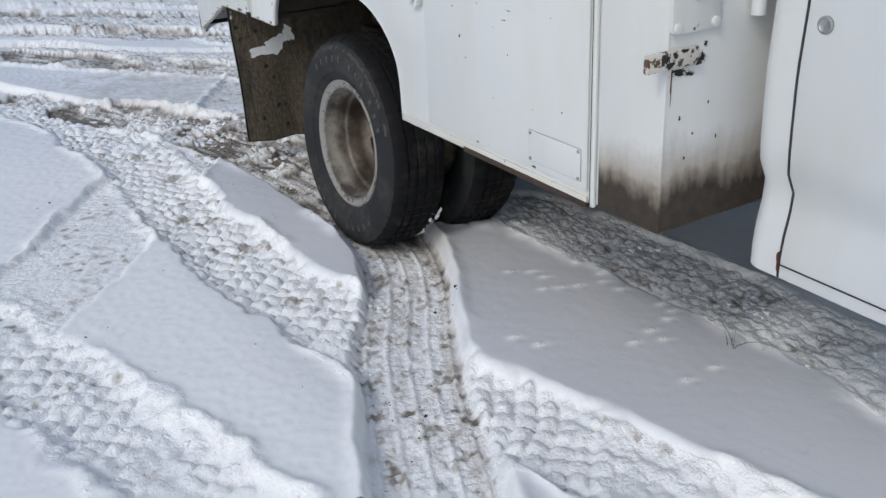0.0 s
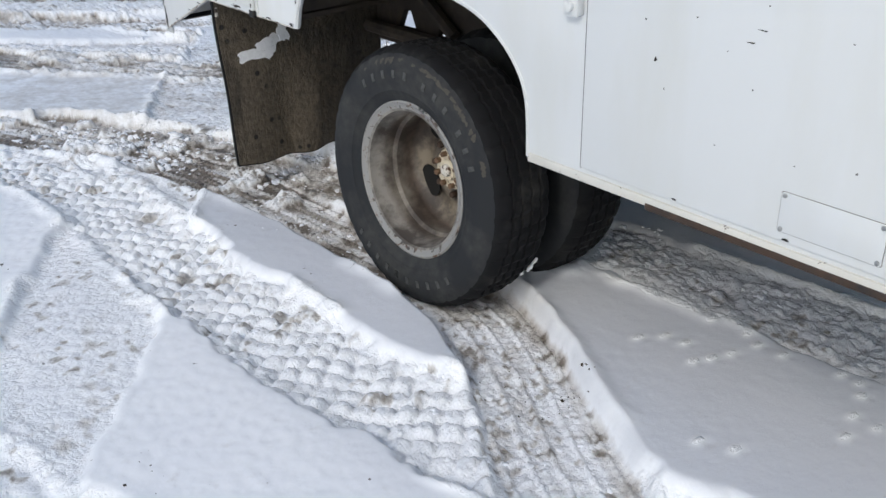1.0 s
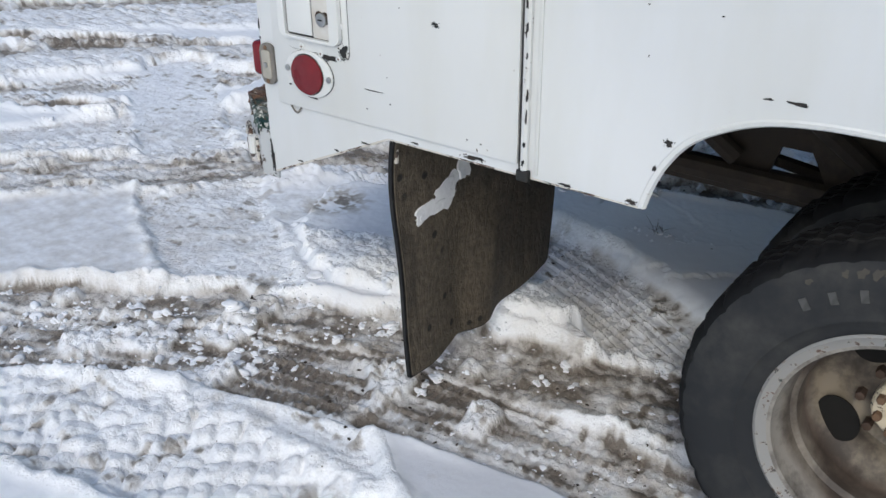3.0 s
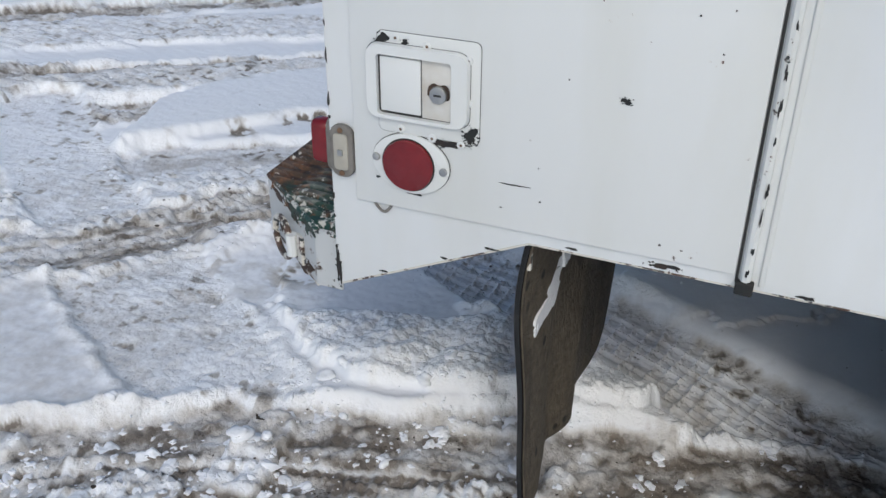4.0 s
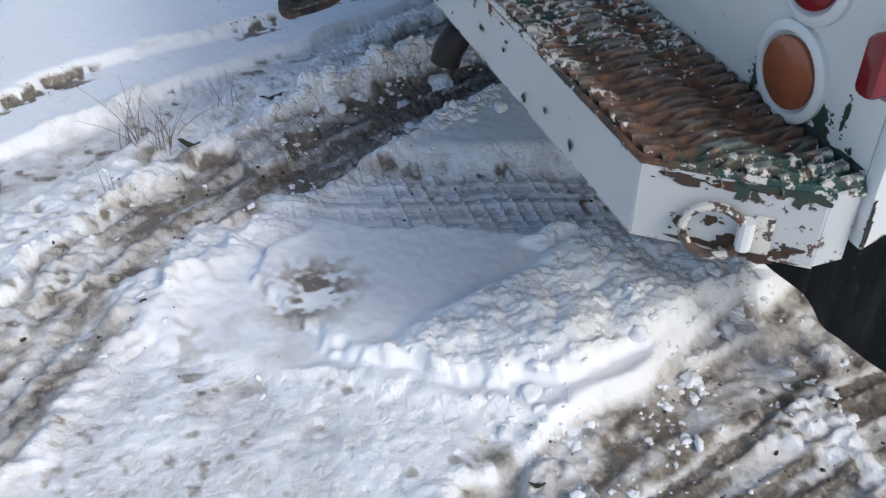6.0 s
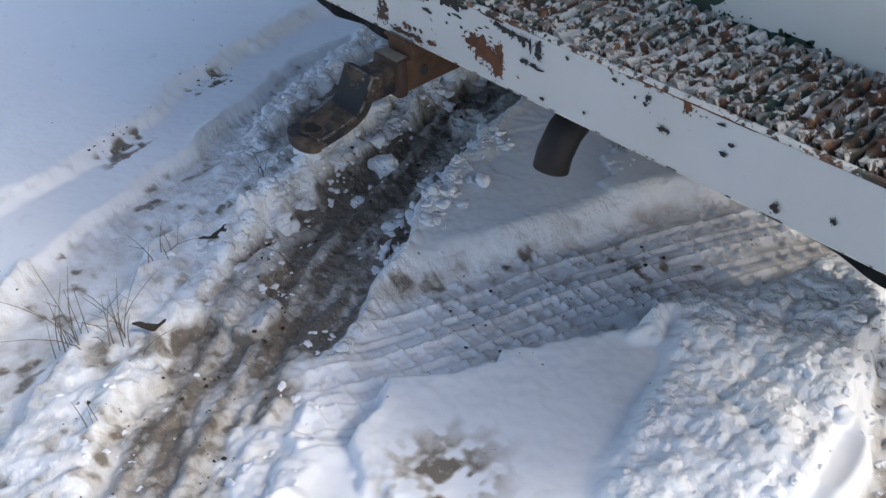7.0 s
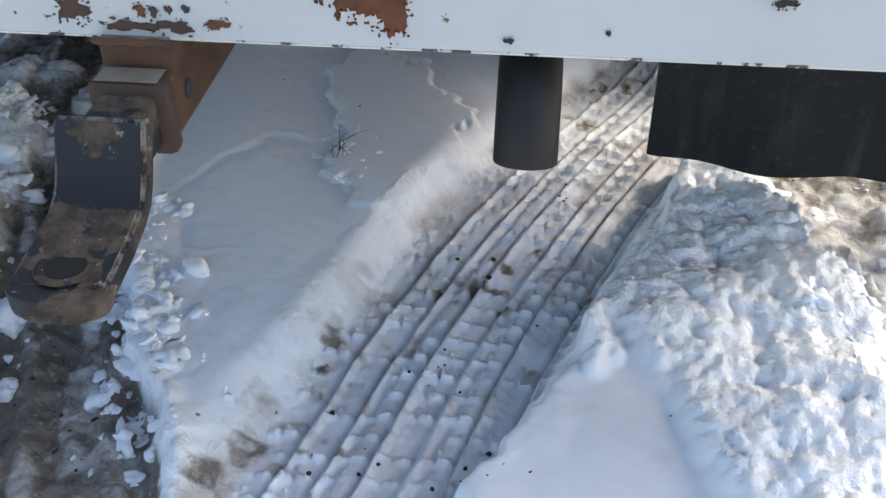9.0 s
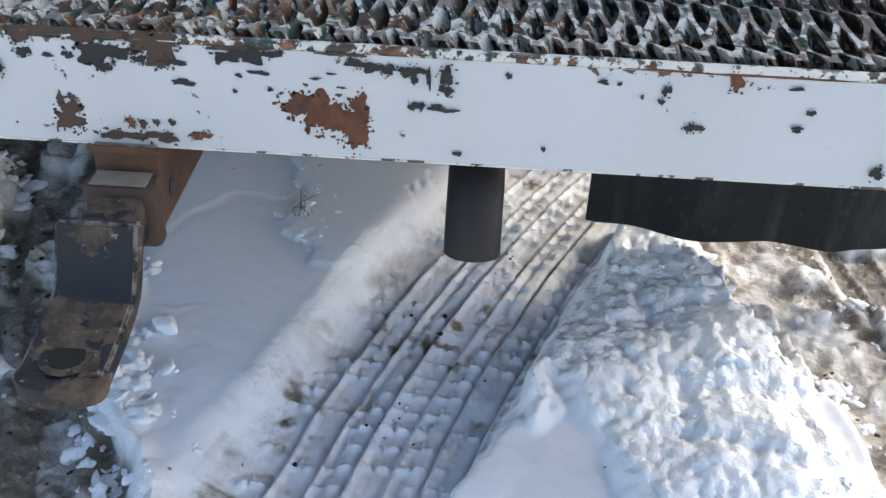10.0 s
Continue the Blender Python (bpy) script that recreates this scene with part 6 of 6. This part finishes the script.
# raised sidewall lettering as bars along the arc
for a0, n in ((-36, 5), (16, 3), (48, 3), (140, 6), (186, 5)):
    for i in range(n):
        part("letter", M_BY["letter"], None, w, at=around(radians(a0 + i * 9.2), 0.306, -0.1128, radians(2)))
bm = bmesh.new()
rng = random.Random(12)
for i in range(34):
    a0 = radians(-36 + i * 3.2 + rng.uniform(-1.2, 1.2))
    if rng.random() < (0.9 if 12 < i < 30 else 0.4):
        m = around(a0, 0.3445 + rng.uniform(-0.003, 0.003), -0.1068, radians(22))
        poly = [m @ Vector((0, p, q)) for p, q in blob((0, 0), rng.uniform(0.006, 0.013), rng.uniform(0.004, 0.009), rng, 14, 0.45)]
        bm.faces.new([bm.verts.new(p) for p in poly])
tagged(part("sidewall_scuff", bm, M_SCUFF, w, "pale scuffed shoulder blocks", smooth=False), kind="stuff")
bm = bmesh.new()
for i in range(18):
    m = around(radians(120 + 2.3 * i + rng.uniform(-1, 1)), 0.376, 0.088 + rng.uniform(-0.016, 0.014))
    got = bmesh.ops.create_icosphere(bm, subdivisions=2, radius=1.0)["verts"]
    r = rng.uniform(0.003, 0.008)
    for v in got:
        v.co = m @ Vector((v.co.x * r, v.co.y * r * 2.6, v.co.z * r * 0.6)) + Vector([rng.uniform(-0.3, 0.3) * r for _ in range(3)])
tagged(part("stuck_snow", bm, M_SNOWPATCH, w, "white snow packed on the tread edge"), kind="stuff")
wheel((1.975, YW, ZW), math.pi, False)
wheel((LEFT - 1.655, YW, ZW), math.pi, True)
wheel((LEFT - 1.975, YW, ZW), 0.0, False)

# ---- chassis under the body ----
for x in (2.32, LEFT - 2.32):
    tpart("frame_rail", box(bmesh.new(), x - 0.035, x + 0.035, 1.2, 4.63, 0.63, 0.76, 0.005), M_CHASSIS, "dirty black frame rail")
    bm = bmesh.new()
    for i in range(4):
        tube(bm, [(x, 2.75 + 0.10 * i, 0.53 - 0.018 * i), (x, 3.29, 0.44 - 0.018 * i + 0.02), (x, 3.85 - 0.10 * i, 0.53 - 0.018 * i)], 0.014, 6)
    tpart("leaf_spring", bm, M_CHASSIS, "stack of dirty leaf springs")
    tpart("spring_shackle", box(bmesh.new(), x - 0.03, x + 0.03, 3.82, 3.88, 0.50, 0.66, 0.006), M_CHASSIS)
    tpart("shock_absorber", tube(bmesh.new(), [(x + (0.1 if x < MID else -0.1), 3.40, 0.36), (x + (0.12 if x < MID else -0.12), 3.62, 0.80)], 0.03, 12), M_CHASSIS)
    tpart("brace", tube(bmesh.new(), [(x - 0.05, 3.80, 0.75), (x - 0.05, 3.35, 0.93)], 0.022, 8), M_CHASSIS)
bm = tube(bmesh.new(), [(1.80, YW, ZW), (LEFT - 1.80, YW, ZW)], 0.045, 14)
disc(bm, (MID, YW, ZW), "y", 0.14, 0.22, 20, bevel=0.04)
part("rear_axle", bm, M_CHASSIS, truck, "rear axle with differential", at=LEVEL)
webs = [[(3.30, 0.462), (4.60, 0.462), (4.60, 0.530), (3.30, 0.530)], [(3.30, 0.600), (4.60, 0.600), (4.60, 0.960), (3.30, 0.960)]]
webs += [[(3.30, 0.529), (3.60, 0.529), (3.64, 0.601), (3.30, 0.601)], [(3.73, 0.529), (3.82, 0.529), (3.88, 0.601), (3.71, 0.601)], [(3.93, 0.529), (4.05, 0.529), (4.08, 0.601), (3.90, 0.601)], [(4.155, 0.529), (4.60, 0.529), (4.60, 0.601), (4.12, 0.601)]]
bm = bmesh.new()
for web in webs:
    prism(bm, web, "x", 2.200, 2.225, 0.0)
for y0_, y1_ in ((3.95, 3.45), (4.30, 3.80)):
    tube(bm, [(2.17, y0_, 0.90), (2.17, y1_, 0.56)], 0.024, 8)
tube(bm, [(2.16, 4.30, 0.52), (2.16, 3.50, 0.52)], 0.026, 8)
tpart("frame_web", bm, M_CHASSIS, "dirty brown frame with three-cornered openings")
for y in (2.3, 3.9, 4.45):
    tpart("cross_member", box(bmesh.new(), 2.3, LEFT - 2.3, y, y + 0.08, 0.64, 0.74, 0.005), M_CHASSIS)
tpart("body_outrigger", box(bmesh.new(), 1.53, LEFT - 1.53, 3.86, 3.92, 0.724, 0.745, 0.004), M_CHASSIS)

# ---- cab ----
def cab_section(z):
    """How far the cab's flank stands out at height z."""
    return np.interp(z, [0.50, 0.53, 0.60, 0.655, 0.685, 0.705, 0.745, 0.80, 0.95, 1.15, 1.30], [1.662, 1.656, 1.662, 1.674, 1.680, 1.678, 1.656, 1.651, 1.648, 1.663, 1.70])


def cab_skin(y0, y1, z0, z1, off, thick, rear_round=0.0, rows_n=26):
    bm = bmesh.new()
    out = []
    for j in range(rows_n + 1):
        z = z0 + (z1 - z0) * j / rows_n
        x = float(cab_section(z)) + off
        ring = []
        if rear_round:
            for i in range(7):
                a = radians(90 * i / 6)
                ring.append((x + rear_round * (1 - math.cos(a)), y1 - rear_round + rear_round * math.sin(a), z))
            ring = ring[::-1]
            ring.insert(0, (x + 0.20, y1, z))
        else:
            ring.append((x + thick, y1, z))
            ring.append((x + 0.002, y1, z))
            ring.append((x, y1 - 0.003, z))
        ring.append((x, y0, z))
        ring.append((x + thick, y0, z))
        out.append([bm.verts.new(p) for p in ring])
    for a, b in zip(out, out[1:]):
        for e in range(len(a) - 1):
            bm.faces.new((a[e], a[e + 1], b[e + 1], b[e]))
    bm.faces.new(out[0])
    bm.faces.new(out[-1][::-1])
    bmesh.ops.recalc_face_normals(bm, faces=bm.faces)
    return bm


cab = tpart("cab_corner", cab_skin(-0.10, 1.577, 0.515, 1.75, 0.002, 0.08, 0.05), M_CAB, "white cab side")
tpart("cab_shell", box(bmesh.new(), 1.76, LEFT - 1.70, -0.10, 1.572, 0.56, 1.80, 0.03), M_CAB, "closed white cab")
cdoor = tpart("cab_door", cab_skin(0.25, 1.473, 0.520, 1.70, -0.002, 0.04), M_CAB, "white cab door with rust at its foot")
tpart("door_foot_gap", tube(bmesh.new(), [(float(cab_section(0.548)) - 0.0022, 0.25, 0.548), (float(cab_section(0.548)) - 0.0022, 1.473, 0.548)], 0.0018, 6), M_GAP_BLACK, "", cdoor)
tpart("lock", lathe(bmesh.new(), [(0.004, 0.0165), (-0.003, 0.0165), (-0.004, 0.013), (-0.002, 0.010), (-0.002, 0.001)], 24), M_STEEL, "round steel door lock", cdoor).matrix_basis = Matrix.Translation((1.652, 1.430, 1.050))
tpart("door_gap", cab_skin(1.4725, 1.4785, 0.518, 1.70, -0.0028, 0.02), M_GAP_BLACK, "", cdoor)
bm = prism(bmesh.new(), blob((1.477, 0.556), 0.0026, 0.018, random.Random(2), 16, 0.5), "x", 1.6530, 1.6600)
tpart("rust_streak", bm, M_RUST, "", cdoor)

# ---- chips and scratches ----
rng = random.Random(21)
rows = [(4.181, 0.979, 0.007, 0.004), (4.24, 0.729, 0.008, 0.002), (4.10, 0.731, 0.020, 0.004), (4.45, 0.664, 0.006, 0.002), (4.37, 0.699, 0.010, 0.002), (4.56, 0.613, 0.006, 0.002)]
for i in range(12):
    rows.append((rng.uniform(3.95, 4.64), rng.uniform(0.75, 1.2), rng.uniform(0.0008, 0.002), rng.uniform(0.0006, 0.0015)))
patches("paint_chip", M_CHIP, [r for r in rows if r[1] > 0.75], None, "x", 1.4922, "", 31)
patches("paint_chip", M_CHIP, [r for r in rows if r[1] <= 0.75] + [(3.735, 0.80, 0.003, 0.006), (3.715, 0.85, 0.007, 0.005), (3.52, 0.958, 0.018, 0.0025), (3.565, 0.957, 0.006, 0.0018), (3.77, 0.727, 0.008, 0.004), (3.90, 0.726, 0.010, 0.003)] +
        [(rng.uniform(2.8, 3.9), rng.uniform(0.95, 1.2), rng.uniform(0.001, 0.003), rng.uniform(0.0008, 0.002)) for _ in range(14)], None, "x", 1.4997, "", 32)
patches("paint_chip", M_CHIP, [(2.423, 0.895, 0.003, 0.004), (2.2, 0.99, 0.008, 0.0010), (2.22, 0.965, 0.008, 0.0010), (2.35, 0.622, 0.006, 0.0015), (2.1, 0.622, 0.008, 0.002)] +
        [(rng.uniform(1.95, 2.55), rng.uniform(0.65, 1.05), rng.uniform(0.0008, 0.002), rng.uniform(0.0008, 0.002)) for _ in range(12)], fdoor, "x", 1.4936, "", 33)
patches("latch_chip", M_CHIP, [(4.546, 1.022, 0.010, 0.007), (4.51, 1.020, 0.005, 0.004), (4.405, 0.890, 0.009, 0.012), (4.44, 0.8735, 0.026, 0.003), (4.497, 0.7765, 0.014, 0.0018), (4.452, 0.869, 0.008, 0.004), (4.56, 0.795, 0.003, 0.002)], rdoor, "x", 1.4902, "", 34)
patches("corner_chip", M_CHIP, [(4.6475, 1.10 - 0.058 * i + rng.uniform(-0.02, 0.02), rng.uniform(0.0008, 0.0022), rng.uniform(0.003, 0.014)) for i in range(9)] + [(4.645, 0.60, 0.004, 0.03)], None, "x", 1.4995, "", 35)
patches("door_scratch", M_CHIP, [(4.335, 0.822, 0.018, 0.0012), (4.44, 0.868, 0.02, 0.003)], rdoor, "x", 1.4922, "", 36)
tpart("scratch", tube(bmesh.new(), [(1.4999, 3.28 - 0.028 * i, 1.079 + 0.0005 * i + 0.0025 * math.sin(i * 0.7)) for i in range(25)], 0.0005, 5), M_CHIP, "long thin scratch")

# ---- loose snow, crumbs of soil, dry grass ----
def scatter(name, label, mat, rows, seed, flat=0.75, soft=False):
    """Many small lumps: rows of (line, half width, count, smallest, largest)."""
    rng = np.random.default_rng(seed)
    base = bmesh.new()
    bmesh.ops.create_icosphere(base, subdivisions=3 if soft else 1, radius=1.0)
    base.verts.ensure_lookup_table()
    bv = np.array([v.co[:] for v in base.verts])
    bf = np.array([[v.index for v in f.verts] for f in base.faces])
    base.free()
    V, F, n0 = [], [], 0
    for line_pts, half, count, small, large in rows:
        line_pts = spline(line_pts)
        while count > 0:
            middle = line_pts[rng.integers(len(line_pts))] + rng.normal(0, half * 0.55, 2)
            for _ in range(int(rng.integers(1, 9))):
                count -= 1
                q = middle + rng.normal(0, 0.03, 2)
                r = small * (large / small) ** (rng.random() ** 2.2)
                waves = rng.normal(0, 1.6, (3, 3))
                k = bv * (1 + 0.24 * np.sin(1.5 * bv @ waves + rng.uniform(0, 6, 3)).sum(1, keepdims=True) + rng.uniform(-0.05, 0.05, (len(bv), 1)) + 0.10 * np.sin(4.5 * bv @ waves).sum(1, keepdims=True)) * r * np.array([1, rng.uniform(0.6, 1.2), flat * rng.uniform(0.6, 1.1)])
                a = rng.uniform(0, math.tau)
                k = np.column_stack([k[:, 0] * math.cos(a) - k[:, 1] * math.sin(a), k[:, 0] * math.sin(a) + k[:, 1] * math.cos(a), k[:, 2]])
                V.append(k + np.array([q[0], q[1], height_at(q[0], q[1]) - r * 0.15]))
                F.append(bf + n0)
                n0 += len(bv)
    me = bpy.data.meshes.new(name)
    me.from_pydata(np.vstack(V).tolist(), [], np.vstack(F).tolist())
    if soft:
        me.polygons.foreach_set("use_smooth", np.ones(len(me.polygons), dtype=bool))
    me.materials.append(mat)
    return tagged(new(name, me), label, "snow" if "snow" in name else "soil", kind="stuff")


T_W = [(1.67, 3.5), (1.64, 4.0), (1.56, 4.5), (1.43, 4.95), (1.2, 5.42), (0.9, 6.0)]
T_M2 = [(3.36, 4.15), (3.27, 4.45), (3.16, 4.71), (3.05, 4.99), (2.91, 5.26), (2.72, 5.50), (2.47, 5.74), (2.17, 6.0)]
T_MOUND = [(2.17, 4.12), (2.13, 4.42), (2.05, 4.68), (1.95, 4.86), (2.06, 5.08), (2.22, 5.26)]
T_LUG = [(1.34, 2.0), (1.25, 2.35), (1.17, 2.9), (1.12, 3.4), (1.08, 3.8), (1.12, 4.3), (1.08, 4.9), (0.95, 5.5)]
T_LUG2 = [(0.36, 2.8), (0.48, 2.4), (0.58, 2.0), (0.70, 1.5)]
T_CH = [(3.45, 4.3), (3.34, 4.85), (3.10, 5.35), (2.72, 5.85), (2.25, 6.3)]
T_IN = [(2.33, 1.5), (2.33, 2.0), (2.28, 2.6), (2.24, 3.1)]
T_MUD = [(1.97, 3.7), (1.88, 4.2), (1.76, 4.6), (1.58, 5.05)]
scatter("snow_clods", "loose lumps of broken white snow", M_CLOD, [(T_MOUND, 0.14, 60, 0.002, 0.009), (T_LUG, 0.20, 200, 0.002, 0.008), (T_LUG2, 0.18, 100, 0.002, 0.008),
        (T_CH, 0.20, 220, 0.002, 0.012), ([(3.45, 4.3), (3.32, 4.7), (3.15, 5.05)], 0.06, 24, 0.003, 0.012), (T_IN, 0.2, 90, 0.003, 0.012), ([(2.95, 4.84), (3.0, 4.70), (3.05, 4.52), (3.10, 4.36)], 0.035, 220, 0.004, 0.024), (W_HITCH[:7], 0.042, 420, 0.005, 0.030), (W_OUTER, 0.045, 180, 0.005, 0.026), (W_NEAR, 0.06, 60, 0.003, 0.012), ([(3.60, 4.1), (3.54, 4.45), (3.44, 4.8), (3.3, 5.2)], 0.10, 160, 0.003, 0.016), ([(2.02, 4.36), (1.93, 4.62), (1.88, 4.84), (1.92, 5.02)], 0.07, 160, 0.003, 0.019), (T_W, 0.14, 190, 0.002, 0.010), ([(1.55, 4.85), (1.48, 5.1), (1.3, 5.45)], 0.17, 230, 0.004, 0.022), (T_MUD, 0.16, 160, 0.003, 0.018), (T_M2, 0.20, 24, 0.002, 0.006), ([(2.86, 3.95), (2.80, 4.08), (2.785, 4.2), (2.75, 4.31)], 0.02, 40, 0.002, 0.008), ([(2.5, 6.6), (4.0, 6.0), (5.0, 5.0)], 1.0, 60, 0.004, 0.012)], 5, 0.7, True)
scatter("soil_crumbs", "dark crumbs of soil and bark", M_SOIL, [(T_W, 0.16, 160, 0.002, 0.007), (T_M2, 0.15, 150, 0.002, 0.008), (T_MUD, 0.12, 70, 0.002, 0.007), (T_CH, 0.3, 70, 0.002, 0.007), ([(3.985, 4.72), (4.005, 4.64)], 0.008, 26, 0.002, 0.006), ([(3.835, 5.10), (3.86, 5.02)], 0.008, 16, 0.002, 0.005), ([(3.68, 5.65), (3.58, 5.84)], 0.012, 30, 0.002, 0.006),
        ([(1.02, 1.75), (1.30, 2.36), (1.48, 2.7), (1.62, 3.0)], 0.12, 70, 0.002, 0.006), ([(2.68, 5.0), (2.57, 4.65), (2.34, 4.13)], 0.15, 40, 0.002, 0.006), ([(0.6, 2.6), (1.2, 3.6), (2.2, 5.0), (3.2, 5.4)], 0.7, 90, 0.0015, 0.005)], 6, 0.6)


def snow_chunk(x, y, size, seed, label):
    """A broken lump of packed snow, half sunk."""
    bm = bmesh.new()
    bmesh.ops.create_icosphere(bm, subdivisions=4, radius=1.0)
    off = Vector((seed * 3.7, seed * 1.3, 0))
    for v in bm.verts:
        p = v.co.copy()
        q = 1 + 0.45 * mathutils.noise.noise(p * 1.1 + off) + 0.22 * mathutils.noise.noise(p * 3.0 + off) + 0.10 * mathutils.noise.noise(p * 7.0 + off)
        v.co = Vector((p.x * q * size, p.y * q * size * 0.8, p.z * q * size * 0.7))
    bmesh.ops.translate(bm, verts=bm.verts, vec=(x, y, height_at(x, y) + size * 0.15))
    return thing("snow_chunk", bm, M_CLOD, label, "snow", "broken lumps of snow")


snow_chunk(3.25, 4.60, 0.042, 1, "large white lump of snow at the muddy rut")
snow_chunk(3.185, 4.745, 0.022, 2, "small white lump of snow at the muddy rut")
snow_chunk(3.215, 4.68, 0.010, 3, "small white lump of snow at the muddy rut")


def grass_clump(x, y, n, tall, seed, mat, label, spread=0.05):
    rng = random.Random(seed)
    bm = bmesh.new()
    z = height_at(x, y) - 0.01
    for _ in range(n):
        bx, by = x + rng.gauss(0, spread), y + rng.gauss(0, spread)
        a, h, bend = rng.uniform(0, math.tau), tall * rng.uniform(0.35, 1.0), rng.uniform(0.03, 0.45) if rng.random() < 0.6 else rng.uniform(0.5, 1.2)
        pts = [(bx + math.cos(a) * bend * h * (i / 4) ** 1.6, by + math.sin(a) * bend * h * (i / 4) ** 1.6, z + h * (i / 4) * (1 - 0.25 * bend * i / 4)) for i in range(5)]
        tube(bm, pts, [0.0012, 0.0011, 0.0009, 0.0007, 0.0004], 4)
        if rng.random() < 0.4:
            p = Vector(pts[2])
            tube(bm, [p, p + Vector((rng.uniform(-1, 1), rng.uniform(-1, 1), 0.6)) * h * 0.3], [0.0007, 0.0004], 4)
    return thing("dry_grass", bm, mat, label, "grass", "dry grass in the snow")


grass_clump(3.165, 5.512, 15, 0.23, 1, M_STRAW, "thin dry straw stalks poking through snow", 0.018)
grass_clump(3.115, 5.435, 16, 0.18, 2, M_STRAW, "broken tuft of dry stalks beside a muddy rut", 0.022)
grass_clump(4.70, 5.98, 130, 0.20, 3, M_TWIG, "dark bare little bush at a snow bank", 0.09)
grass_clump(4.35, 5.75, 8, 0.26, 4, M_STRAW, "tall dry weed stalks in the snow", 0.03)
grass_clump(2.076, 1.89, 5, 0.10, 5, M_TWIG, "small dead twig in crusted snow", 0.006)
grass_clump(2.785, 4.20, 8, 0.10, 6, M_TWIG, "small dead twig under the truck", 0.012)
grass_clump(3.30, 5.25, 6, 0.16, 7, M_STRAW, "few dry stalks in churned snow", 0.04)
grass_clump(2.90, 5.58, 3, 0.10, 8, M_STRAW, "single broken straw lying in snow", 0.01)
grass_clump(3.455, 4.85, 4, 0.13, 9, M_TWIG, "small dead twig in churned snow", 0.01)


def dead_leaf(x, y, length, turn, seed, label):
    """A curled dark leaf lying on the snow."""
    rng = random.Random(seed)
    bm = bmesh.new()
    rows, n = [], 12
    for i in range(n + 1):
        q = i / n
        w = 0.16 * length * math.sin(math.pi * (0.08 + 0.84 * q)) * rng.uniform(0.7, 1.2)
        p = Vector((length * (q - 0.5), 0.18 * length * math.sin(q * 4.0), 0.006 + 0.12 * length * abs(math.sin(q * 3.4 + seed))))
        rows.append([bm.verts.new(p + Vector((0, sy * w, up + (0.35 * w if sy else 0)))) for sy, up in ((-1, 0.0), (0, 0.0), (1, 0.0), (1, 0.0012), (0, 0.0012), (-1, 0.0012))])
    for a, b in zip(rows, rows[1:]):
        for e in range(6):
            bm.faces.new((a[e], a[(e + 1) % 6], b[(e + 1) % 6], b[e]))
    bm.faces.new(rows[0][::-1])
    bm.faces.new(rows[-1])
    bmesh.ops.rotate(bm, verts=bm.verts, matrix=Matrix.Rotation(radians(turn), 3, "Z"))
    bmesh.ops.translate(bm, verts=bm.verts, vec=(x, y, height_at(x, y)))
    bmesh.ops.recalc_face_normals(bm, faces=bm.faces)
    return thing("dead_leaf", bm, M_TWIG, label, "leaf", "dead leaves on the snow")


dead_leaf(3.247, 5.115, 0.075, 100, 1, "curled dark dead leaf on churned snow")
dead_leaf(3.083, 5.380, 0.070, 60, 2, "curled dark dead leaf at a muddy rut")
dead_leaf(3.36, 4.874, 0.045, 20, 3, "small dark dead leaf on churned snow")
dead_leaf(1.72, 4.98, 0.030, 75, 4, "small dark dead leaf on smooth snow")
